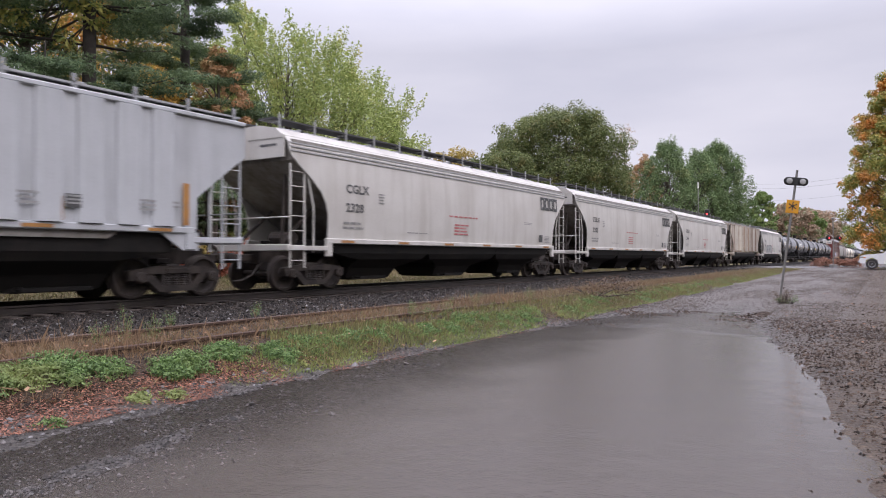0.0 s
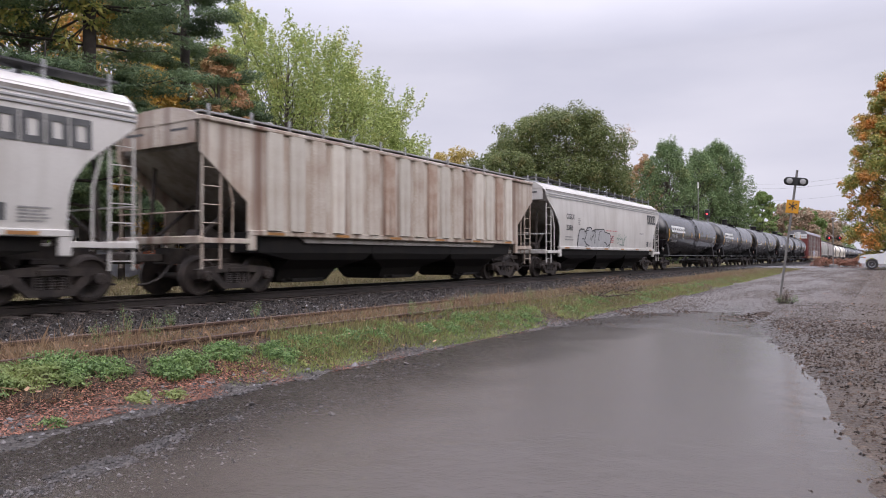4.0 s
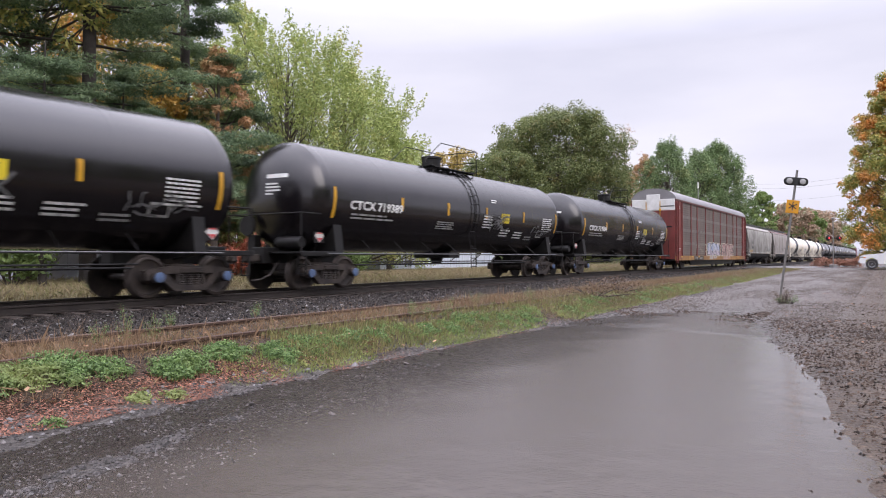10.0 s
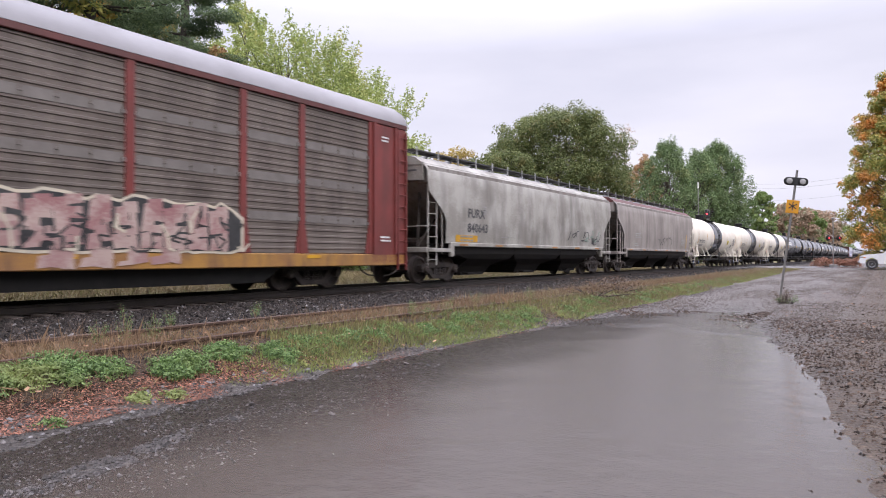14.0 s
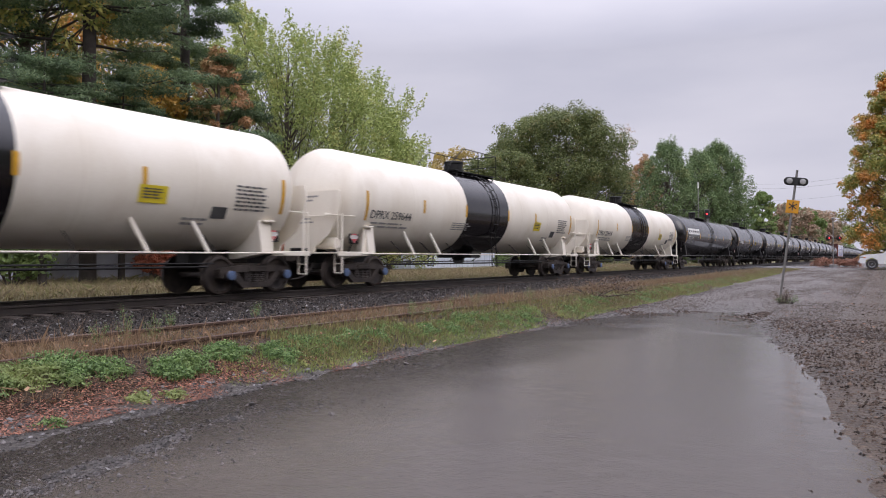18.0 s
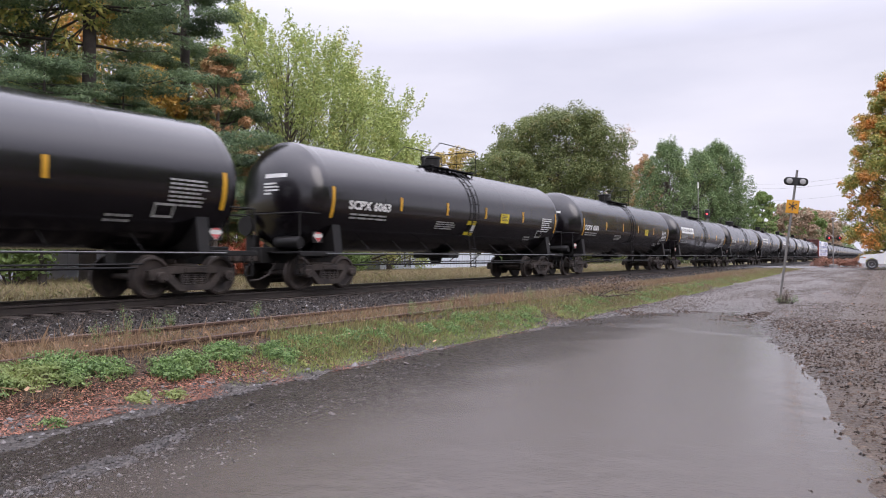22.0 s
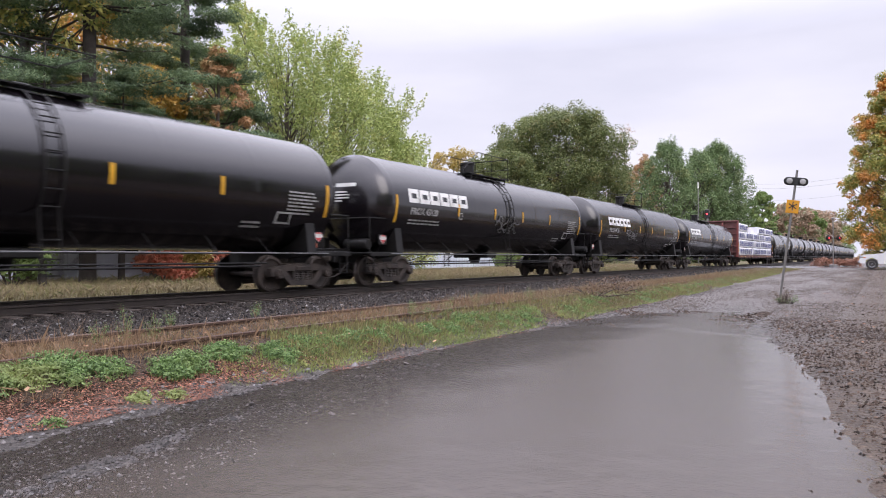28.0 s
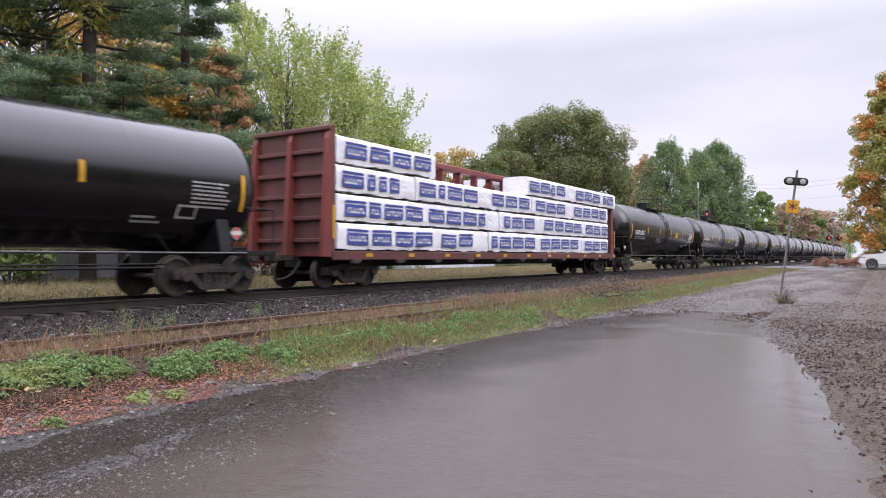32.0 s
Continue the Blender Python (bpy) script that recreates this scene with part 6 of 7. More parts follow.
def bundle(length, height, seed, depth=1.16):
    """A wrapped bundle of planks with printed labels; its origin is its bottom middle."""
    r = random.Random(seed)
    ob = new("lumber_bundle")
    tagged(ob, "white plastic wrapped lumber bundle with blue print", "lumber", group="lumber load")
    d, l, h = depth / 2, length / 2, height
    ny = max(8, int(length / 0.22))
    ring = [(-d, 0.05), (-d, 0.3), (-d, 0.5), (-d, h - 0.06), (-d + 0.05, h), (-d * 0.4, h + 0.01), (d * 0.4, h + 0.01), (d - 0.05, h), (d, h - 0.06), (d, 0.58), (d, 0.44), (d, 0.3), (d, 0.18), (d - 0.02, 0.05), (0, 0.045)]
    m = len(ring)
    vs, fs = [], []
    for i in range(ny + 1):
        y = -l + length * i / ny
        sag = 0.03 * r.uniform(-1, 1)
        for x, z in ring:
            q = noise.noise_vector(Vector((x * 2, y * 3.3, z * 4)) + Vector((seed * 3.7, 0, 0)))
            vs.append((x + q.x * 0.035, y, z + q.z * 0.012 + (sag if z < 0.2 else 0)))
    for i in range(ny):
        fs += [(i * m + j, i * m + (j + 1) % m, (i + 1) * m + (j + 1) % m, (i + 1) * m + j) for j in range(m)]
    fs += [tuple(range(m)), tuple(range(ny * m, ny * m + m))]
    part("wrap", Form().add(vs, fs), WRAP, ob, smooth=50)
    part("bearer", Form().box(-d + 0.02, d - 0.03, -l + 0.3, -l + 0.4, 0, 0.06), PLANK, ob)
    part("bearer", Form().box(-d + 0.02, d - 0.03, l - 0.4, l - 0.3, 0, 0.06), PLANK, ob)
    part("planks", Form().box(-d + 0.03, d - 0.05, -l + 0.02, l - 0.02, 0.06, h - 0.1), PLANK, ob, "dark wet plank ends")
    y = -l + 0.14 + r.uniform(0, 0.25)
    w, hh = 0.92, h * 0.56
    while y + w < l - 0.05:
        cut = w if r.random() > 0.18 else w * r.uniform(0.35, 0.6)
        z = h * 0.25 + r.uniform(-0.02, 0.02)
        sh = r.uniform(-0.02, 0.02)
        box = [(0, sh * 0), (cut, sh), (cut, hh * 0.74 + sh), (0, hh * 0.74)], [(0, 1, 2, 3)]
        decal("print", box, PRINT_BLUE, ob, y, z, lambda zz: d, 0.034)
        decal("print", ([(0.0, hh * 0.84), (cut, hh * 0.84 + sh), (cut, hh + sh), (0.0, hh)], [(0, 1, 2, 3)]), PRINT_BLUE, ob, y, z, lambda zz: d, 0.034)
        n = max(2, int(cut / 0.15))
        wv, wf = [], []
        for k in range(n):
            a, q = 0.08 + (cut - 0.16) * k / n, r.choice((0.0, 0.06, 0.1))
            t = (cut - 0.16) / n
            for u0, u1, z0, z1 in ((a, a + t * 0.32, 0.2, 0.56), (a + t * 0.32, a + t * 0.85, 0.2 if q else 0.44, 0.32 if q else 0.56)):
                c = len(wv)
                wv += [(u0, hh * z0), (u1, hh * z0), (u1 + 0.02, hh * z1), (u0 + 0.02, hh * z1)]
                wf.append((c, c + 1, c + 2, c + 3))
        decal("print", (wv, wf), LETTER, ob, y, z, lambda zz: d, 0.040, "white print strokes")
        y += cut + r.uniform(0.14, 0.22)
    return ob


# ---- the train: coupling points along the track at the start, and each wagon ----
SPEED = 14.75
CARS = []


def put(car, front, rear):
    CARS.append((car, (front + rear) / 2))
    return car


def build_train():
    half = 9.4
    grey = hopper_car("light grey covered hopper wagon with ribbed sides", 9.0, HOP_GREY, True, 3)
    put(grey, -6.3, 11.77)
    ribbed_marks(grey)
    white = hopper_car("white rounded covered hopper wagon, streaked with dirt", half, HOP_WHITE)
    copies = [white] + [copy_thing(white, pose(0, 0, 0)) for _ in range(3)]
    for c, (a, b), num, s in zip(copies, ((11.77, 30.6), (30.6, 49.2), (49.2, 68.1), (86.1, 105.0)), ("2328", "2335", "2346", "2380"), (1, 2, 3, 4)):
        put(c, a, b)
        hopper_marks(c, half, "CGLX", num, True, s)
    last = copies[3]
    decal("graffiti", bubbles(4.3, 1.0, 5, 3, 0.05), GRAF_DARK, last, -half + 4.3, 1.28, hopper_side_x, 0.02, "black painted outline")
    decal("graffiti", bubbles(4.3, 1.0, 5, 3, -0.01), GRAF_GREY, last, -half + 4.3, 1.28, hopper_side_x, 0.026, "grey painted fill")
    decal("graffiti", strokes(4.2, 0.9, 7, 6, 0.06), GRAF_DARK, last, -half + 4.3, 1.3, hopper_side_x, 0.032, "black painted strokes")
    decal("graffiti", strokes(1.4, 0.6, 9, 44, 0.05), GRAF_TEAL, last, 0.2, 1.55, hopper_side_x, 0.02, "faded green painted scrawl")
    rusty = hopper_car("pale covered hopper wagon streaked with rust", 8.97, HOP_RUSTY, True, 3)
    put(rusty, 68.1, 86.1)
    # black tanks
    prox = tank_car("glossy black tank wagon with a white wordmark", 9.1, TANK_BLACK, None, 1.1, logo=True)
    prox2 = tank_car("glossy black tank wagon with a white wordmark", 9.1, TANK_BLACK, None, -0.2, logo=True)
    scpx = tank_car("glossy black tank wagon with yellow reflectors", 9.3, TANK_BLACK, None, 0.0)
    ctcx2 = tank_car("glossy black tank wagon with yellow reflectors", 9.1, TANK_BLACK, None, 0.0)
    ctcx = tank_car("weathered black tank wagon with yellow reflectors", 9.1, TANK_BLACK_WORN, None, 0.0)
    set_barrel(1.45)
    long = tank_car("long glossy black tank wagon with a white wordmark", 9.95, TANK_BLACK, None, -0.05, logo=True)
    set_barrel(1.53)
    scplong = tank_car("glossy black tank wagon with a white wordmark", 9.5, TANK_BLACK, None, 0.05, logo=True)
    stretch = tank_car("long glossy black tank wagon with a white wordmark", 10.2, TANK_BLACK, None, -0.05, logo=True)
    order = [(prox, 9.1, 105.0, 123.2, "PROX", "43731", True, 0), (prox, 9.1, 123.2, 141.4, "PROX", "43891", True, 0),
             (ctcx, 9.1, 141.4, 159.6, "CTCX", "718854", False, 1), (ctcx, 9.1, 159.8, 178.2, "CTCX", "719389", False, 1), (ctcx, 9.1, 178.2, 196.2, "CTCX", "719384", False, 1),
             (stretch, 10.2, 316.1, 336.9, "PROX", "31841", -7.97, 0), (ctcx2, 9.1, 336.9, 355.0, "SCPX", "6063", False, 2), (scpx, 9.3, 355.0, 373.6, "SCPX", "6501", False, 1),
             (scplong, 9.3, 373.6, 392.3, "PROX", "41712", True, 0), (scpx, 9.3, 392.3, 410.6, "SCPX", "6485", False, 1), (prox2, 9.1, 410.6, 428.4, "PROX", "44743", True, 0),
             (prox2, 9.1, 428.4, 446.2, "PROX", "43128", True, 0), (scplong, 9.5, 446.0, 464.8, "PROX", "44756", -6.5, 0), (long, 9.95, 464.8, 484.9, "PROX", "41464", True, 0)]
    p = 510.0
    for i in range(12):
        order.append((scpx if i % 3 else ctcx2, 9.3 if i % 3 else 9.1, p, p + (18.6 if i % 3 else 18.2), "SCPX", "6" + str(211 + 37 * i), False, 1))
        p = order[-1][3]
    used = set()
    made = []
    for base, hf, a, b, mark, num, logo, yel in order:
        c = base if base.name not in used else copy_thing(base, pose(0, 0, 0))
        used.add(base.name)
        made.append((c, hf, a, b, mark, num, logo, yel))
    for i, (c, hf, a, b, mark, num, logo, yel) in enumerate(made):
        put(c, a, b)
        tank_marks(c, hf, mark, num, logo, yel, i + 1)
        if mark == "CTCX":
            decal("graffiti", strokes(1.3, 0.7, 12, i + 50, 0.06), SCRAWL, c, 1.1, 1.75, tank_side, 0.022, "pale painted scrawl")
            decal("graffiti", strokes(1.6, 0.5, 8, i + 60, 0.05), SCRAWL, c, 5.0, 1.7, tank_side, 0.022, "pale painted scrawl")
            decal("stencil", bars(5, 0.75, 0.5, i + 70, 2), LETTER, c, 0.9, 2.42, tank_side)
            decal("stencil", bars(3, 0.8, 0.3, i + 71, 2), LETTER, c, 2.4, 1.95, tank_side)
            decal("stencil", bars(3, 0.8, 0.3, i + 72, 2), LETTER, c, 3.6, 1.9, tank_side)
            decal("stencil", bars(2, 0.5, 0.16, i + 73, 1), LETTER, c, 1.5, 3.05, tank_side)
        if num in ("43128", "44756", "41712"):
            decal("graffiti", strokes(1.5, 0.6, 16, i + 50, 0.06), SCRAWL, c, -1.0 if num == "43128" else -3.2, 1.85, tank_side, 0.022, "faded pale painted scrawl")
    # car carrier and the two grey hoppers behind it
    put(autorack_car("brown and grey car carrier wagon with graffiti", 14.3), 196.2, 224.6)
    purx = hopper_car("weathered grey covered hopper wagon", 9.4, HOP_PURX, False, 3, None, False, angular=True)
    put(purx, 224.6, 243.1)
    hopper_marks(purx, 9.4, "FURX", "840643", False, 11, big=1.3, drop=0.36)
    decal("graffiti", strokes(4.2, 0.6, 11, 41, 0.05), GRAF_DARK, purx, 2.6, 1.5, hopper_side_x, 0.02, "dark faded painted scrawl")
    decal("graffiti", strokes(2.2, 0.5, 6, 42, 0.06), GRAF_TEAL, purx, 4.6, 1.65, hopper_side_x, 0.024, "faded green painted scrawl")
    decal("panel_patch", patch(1.5, 0.24), YELLOW, purx, -7.0, 1.42, hopper_side_x, 0.01, "worn yellow patch")
    stripe = hopper_car("weathered grey hopper wagon with a red top stripe", 9.2, HOP_STRIPE, False, 3, OXIDE_DARK, False, angular=True)
    put(stripe, 243.1, 261.2)
    decal("graffiti", strokes(3.6, 0.7, 8, 12, 0.04), GRAF_DARK, stripe, -1.0, 1.7, hopper_side_x, 0.02, "black painted scrawl")
    decal("reflector_strip", patch(0.16, 0.95), YELLOW, stripe, 6.3, 1.5, hopper_side_x, 0.02, "tall yellow strip")
    for y, z, w, n in ((5.0, 2.1, 0.9, 4), (-5.5, 2.3, 1.2, 3), (-5.6, 1.7, 0.8, 2)):
        decal("stencil", bars(n, w, 0.11 * n, n + 80, 3), LETTER_DIM, stripe, y, z, hopper_side_x, 0.02)
    # white tanks
    set_barrel(1.53)
    wt = tank_car("white tank wagon with a black middle band", 9.25, TANK_WHITE, (-1.88, 1.3), 0.0, True)
    whites = [wt, copy_thing(wt, pose(0, 0, 0)), copy_thing(wt, pose(0, 0, 0))]
    for c, a, b, num, s in zip(whites, (261.2, 279.3, 297.8), (279.3, 297.8, 316.6), ("259770", "259644", "259669"), (31, 32, 33)):
        put(c, a, b)
        tank_marks(c, 9.2, "DPRX", num, False, 1, s, LETTER_DARK, STENCIL_GREY)
    # lumber wagon and its load
    half_l = 12.3
    lum = lumber_car("oxide red centre beam wagon loaded with wrapped lumber", half_l)
    put(lum, 485.0, 510.0)
    mid = (485.0 + 510.0) / 2
    b = half_l - 0.95
    heights = [0.80, 0.80, 0.80, 0.80]
    for row in range(4):
        y = -b + 0.14
        k = 0
        while y < b - 1.5:
            ln = (4.85, 3.6, 4.3, 5.0, 3.7)[(row * 2 + k) % 5]
            ln = 4.9 if row == 3 and k == 0 else 6.8 if row == 3 and k == 1 else ln
            ln = min(ln, b + 0.02 - y)
            z = 1.05 + sum(heights[:row])
            if not (row == 3 and k == 1) and ln > 1.0:
                for side in (1, -1):
                    bd = bundle(ln - 0.03, heights[row] - 0.02, row * 10 + k)
                    LOADS.append((bd, side * (0.93 + random.Random(row * 7 + k).uniform(-0.03, 0.04)), mid + y + ln / 2, z, 0 if side > 0 else 180))
            y += ln
            k += 1


build_train()


# ---- roadside things ----
ZINC = mat("zinc_pole", (0.30, 0.29, 0.28), (0.22, 0.21, 0.20), 0.5, 0.6, 5, 40)
SIGN_YELLOW = mat("sign_yellow", (0.75, 0.36, 0.02), (0.66, 0.30, 0.02), 0.5, 0, 3, 30)
BLACK_PAINT = mat("black_paint", (0.015, 0.015, 0.015), (0.03, 0.03, 0.03), 0.5)
LENS = mat("lamp_lens", (0.40, 0.40, 0.385), (0.30, 0.30, 0.29), 0.25)
RED_LAMP = mat("red_lamp", (1.0, 0.05, 0.06), (1.0, 0.05, 0.06), 0.3, emit=3.0)
TRUCK_WHITE = mat("car_paint_white", (0.80, 0.80, 0.80), (0.76, 0.76, 0.76), 0.25, coat=0.6)
GLASS_DARK = mat("car_glass", (0.02, 0.022, 0.025), (0.03, 0.03, 0.03), 0.08, spec=0.8)
TYRE = mat("tyre_rubber", (0.02, 0.02, 0.02), (0.035, 0.033, 0.032), 0.8)
CHROME = mat("chrome_rim", (0.6, 0.6, 0.6), (0.5, 0.5, 0.5), 0.25, 0.9)
AMBER = mat("amber_lens", (0.6, 0.2, 0.03), (0.5, 0.15, 0.02), 0.3)
SHED_WHITE = mat("shed_white", (0.62, 0.66, 0.72), (0.52, 0.56, 0.63), 0.5, 0, 1, 20, streak=(0.3, 0.33, 0.38), streak_amt=0.4)
SHED_GREY = mat("shed_grey", (0.42, 0.43, 0.48), (0.35, 0.36, 0.40), 0.5, 0, 1, 20)
ASPHALT = mat("asphalt_wet", (0.075, 0.073, 0.074), (0.11, 0.105, 0.105), 0.2, 0, 1.2, 60, 0.5, 0.2)
DRY_GRASS = mat("dry_grass", (0.31, 0.245, 0.14), (0.21, 0.165, 0.095), 0.8, island=0.4)
BRIGHT_GRASS = mat("bright_grass", (0.20, 0.27, 0.075), (0.29, 0.31, 0.11), 0.7, island=0.4)
GREEN_GRASS = mat("green_grass", (0.15, 0.175, 0.06), (0.27, 0.23, 0.095), 0.7, island=0.35)
BROWN_STALK = mat("brown_stalk", (0.21, 0.125, 0.07), (0.29, 0.195, 0.115), 0.8, island=0.35)
LITTER = mat("leaf_litter", (0.34, 0.145, 0.09), (0.20, 0.088, 0.06), 0.8, 0, 2, 30, island=0.6)
FALLEN = mat("fallen_leaf", (0.36, 0.22, 0.12), (0.26, 0.12, 0.07), 0.7, 0, 2, 30, island=0.4)
GRAVEL = mat("road_gravel", (0.045, 0.040, 0.038), (0.12, 0.108, 0.103), 0.5, 0, 6, 60, 0.6, 0.2, island=0.7, spec=0.4)
ROAD_STONE = mat("road_stone", (0.085, 0.069, 0.059), (0.175, 0.145, 0.126), 0.55, 0, 6, 60, 0.6, 0.2, island=0.55, spec=0.15)
STONE_DARK = mat("gravel_stone", (0.040, 0.028, 0.021), (0.105, 0.076, 0.058), 0.6, 0, 6, 60, 0.6, 0.2, island=0.85, spec=0.12)


def build_sign():
    s = new("crossing_sign")
    x, y = -2.75, 22.05
    s.matrix_basis = pose(x, y, float(ground_z(x, y)) - 0.02, 0, 7.2, 0) @ pose(0, 0, 0, 0, 0, 12)
    tagged(s, "leaning steel pole with a yellow sign and twin lamps", "sign")
    part("pole", Form().tube([(0, 0, 0), (0, 0, 3.85)], 0.032, 8), ZINC, s)
    pts = []
    for j in range(20):
        t = 6.283 * j / 20
        pts.append((0.20 * math.copysign(1, math.cos(t)) + 0.115 * math.cos(t), 3.52 + 0.115 * math.sin(t)))
    part("lamp_board", Form().along(pts, -0.09, -0.045), BLACK_PAINT, s)
    for k in (-0.17, 0.17):
        lamp = part("lamp", Form().lathe([(-0.15, 0.085), (-0.14, 0.095), (-0.09, 0.1)], 20, "y", (k, 0, 3.52)), BLACK_PAINT, s)
        part("lens", Form().lathe([(-0.165, 0.03), (-0.16, 0.065), (-0.15, 0.08), (-0.14, 0.08)], 20, "y", (k, 0, 3.52)), LENS, lamp)
    part("sign_plate", Form().box(-0.165, 0.165, -0.05, -0.04, 2.62, 2.99, 0.003), SIGN_YELLOW, s)
    sym = Form()
    for a in (90, 30, 150, -90, 215, 325):
        sym.box(-0.014, 0.014, -0.056, -0.051, 0.0, 0.12, 0, Matrix.Translation((0, 0, 2.82)) @ Matrix.Rotation(radians(90 - a), 4, "Y"))
    part("symbol", sym, BLACK_PAINT, s, "black star-like symbol")
    for z in (2.7, 2.9, 3.5):
        part("bolt", Form().lathe([(-0.062, 0.012), (-0.05, 0.012)], 8, "y", (0, 0, z)), ZINC, s)


build_sign()


def build_pickup():
    """A pickup that waits at the crossing; its nose is at low x."""
    c = new("pickup_truck")
    c.matrix_basis = pose(-2.15, 62.4, 0.47)
    tagged(c, "white pickup truck waiting on the crossing road", "truck")
    body = Form()
    prof = [(0.05, 0.45), (0.0, 0.62), (0.06, 0.98), (0.35, 1.10), (1.55, 1.20), (1.62, 1.2), (5.45, 1.2), (5.5, 0.5), (4.75, 0.45), (4.65, 0.75), (4.3, 0.88), (3.95, 0.75), (3.85, 0.42), (1.24, 0.40), (1.17, 0.72), (0.82, 0.88), (0.47, 0.72), (0.37, 0.45)]
    vs = [(a, y, z) for y in (-0.93, 0.93) for a, z in prof]
    n = len(prof)
    fs = [(i, (i + 1) % n, n + (i + 1) % n, n + i) for i in range(n)] + [tuple(range(n))[::-1], tuple(range(n, 2 * n))]
    body.add(vs, fs)
    part("body", body, TRUCK_WHITE, c, smooth=20)
    cab = [(1.5, 1.18), (2.15, 1.78), (3.25, 1.82), (3.55, 1.18)]
    vs = [(a, y * (0.86 if z > 1.5 else 0.92), z) for y in (-1, 1) for a, z in cab]
    part("cab", Form().add(vs, [(0, 1, 5, 4), (1, 2, 6, 5), (2, 3, 7, 6), (0, 3, 2, 1), (4, 5, 6, 7), (0, 4, 7, 3)]), TRUCK_WHITE, c, smooth=0)
    for y in (-1, 1):
        w = [(1.78, 1.22), (2.22, 1.70), (2.62, 1.72), (2.62, 1.22)]
        part("side_window", Form().add([(a, y * (0.935 - 0.07 * (z - 1.2) / 0.6), z) for a, z in w] + [(a, y * (0.915 - 0.07 * (z - 1.2) / 0.6), z) for a, z in w], [(0, 1, 2, 3), (7, 6, 5, 4)]), GLASS_DARK, c, smooth=0)
        part("mirror", Form().box(1.78, 1.9, y * 1.03 - 0.1, y * 1.03 + 0.1, 1.2, 1.38, 0.03), BLACK_PAINT, c)
        part("headlight", Form().box(0.02, 0.3, y * 0.8 - 0.14, y * 0.8 + 0.14, 0.82, 0.98, 0.03), LENS, c)
        part("marker_lamp", Form().box(0.28, 0.42, y * 0.925 - 0.02, y * 0.925 + 0.02, 0.84, 0.92, 0.005), AMBER, c)
        for x in (0.82, 4.3):
            wh = part("wheel", Form().lathe([(-0.12, 0.2), (-0.12, 0.36), (-0.08, 0.39), (0.08, 0.39), (0.12, 0.36), (0.12, 0.2)], 24, "y", (x, y * 0.82, 0.39)), TYRE, c)
            part("rim", Form().lathe([(y * 0.10, 0.03), (y * 0.125, 0.06), (y * 0.09, 0.12), (y * 0.125, 0.22), (y * 0.13, 0.24), (y * 0.1, 0.25)], 20, "y", (x, y * 0.82, 0.39)), CHROME, wh)
    part("windscreen", Form().add([(1.56, -0.8, 1.24), (1.56, 0.8, 1.24), (2.12, 0.74, 1.75), (2.12, -0.74, 1.75)], [(0, 1, 2, 3)]), GLASS_DARK, c, smooth=0)
    part("bumper", Form().box(-0.1, 0.12, -0.9, 0.9, 0.42, 0.64, 0.05), CHROME, c)
    part("grille", Form().box(-0.02, 0.06, -0.6, 0.6, 0.68, 0.96, 0.03), BLACK_PAINT, c)


build_pickup()


def crossing_signal(x, y, turn, label):
    s = new("crossing_signal")
    s.matrix_basis = pose(x, y, float(ground_z(x, y)), 0, 0, turn)
    tagged(s, label, "crossing signal")
    part("mast", Form().tube([(0, 0, 0), (0, 0, 4.3)], 0.045, 10).box(-0.25, 0.25, -0.25, 0.25, 0, 0.25, 0.03), ZINC, s)
    for a in (45, -45) if turn > 90 else ():
        part("crossbuck", Form().box(-0.6, 0.6, -0.09 - (0.012 if a > 0 else 0), -0.075 - (0.012 if a > 0 else 0), -0.11, 0.11, 0.003, Matrix.Translation((0, 0, 3.7)) @ Matrix.Rotation(radians(a), 4, "Y")), LETTER, s, "white crossbuck arm")
    part("lamp_arm", Form().tube([(-0.7, 0, 2.62), (0.7, 0, 2.62)], 0.035, 8), BLACK_PAINT, s)
    for k in (-0.6, 0.6):
        b = part("lamp_board", Form().lathe([(-0.06, 0.25), (-0.04, 0.25)], 24, "y", (k, 0, 2.62)).lathe([(-0.04, 0.13), (0.14, 0.11)], 16, "y", (k, 0, 2.62)), BLACK_PAINT, s)
        part("red_lens", Form().lathe([(-0.085, 0.05), (-0.08, 0.12), (-0.062, 0.13)], 20, "y", (k, 0, 2.62)), RED_LAMP, b)
        part("hood", Form().lathe([(-0.06, 0.15), (-0.26, 0.15)], 16, "y", (k, 0, 2.62), True), BLACK_PAINT, b)
    part("bell", Form().lathe([(4.3, 0.12), (4.38, 0.15), (4.46, 0.1), (4.5, 0.03)], 14, "z"), ZINC, s)


crossing_signal(-4.5, 71.5, 50, "crossing signal mast with red flashing lamps lit")
crossing_signal(-23.0, 84.0, 200, "crossing signal mast beyond the railway track")


def build_masts():
    d = -20.0
    m = new("radio_mast")
    y = spot(1236, d)
    g = float(ground_z(d, y))
    m.location = (d, y, g)
    tagged(m, "slim grey mast with a white antenna", "mast")
    h = 1.4 + 132 / 1230.7 * far(1236, d) - g
    part("pole", Form().tube([(0, 0, 0), (0, 0, h - 0.6)], [0.07, 0.05], 8), ZINC, m)
    part("antenna", Form().tube([(0, 0, h - 0.7), (0, 0, h)], 0.1, 10), LETTER, m, "white antenna cylinder")
    part("bracket", Form().box(-0.9, 0.9, -0.05, 0.05, h * 0.52, h * 0.54), ZINC, m)
    d = -18.6
    s = new("railway_signal")
    y = spot(1252, d)
    g = float(ground_z(d, y))
    s.location = (d, y, g)
    tagged(s, "black railway signal showing a red light", "signal")
    h = 1.4 + 76 / 1230.7 * far(1252, d) - g
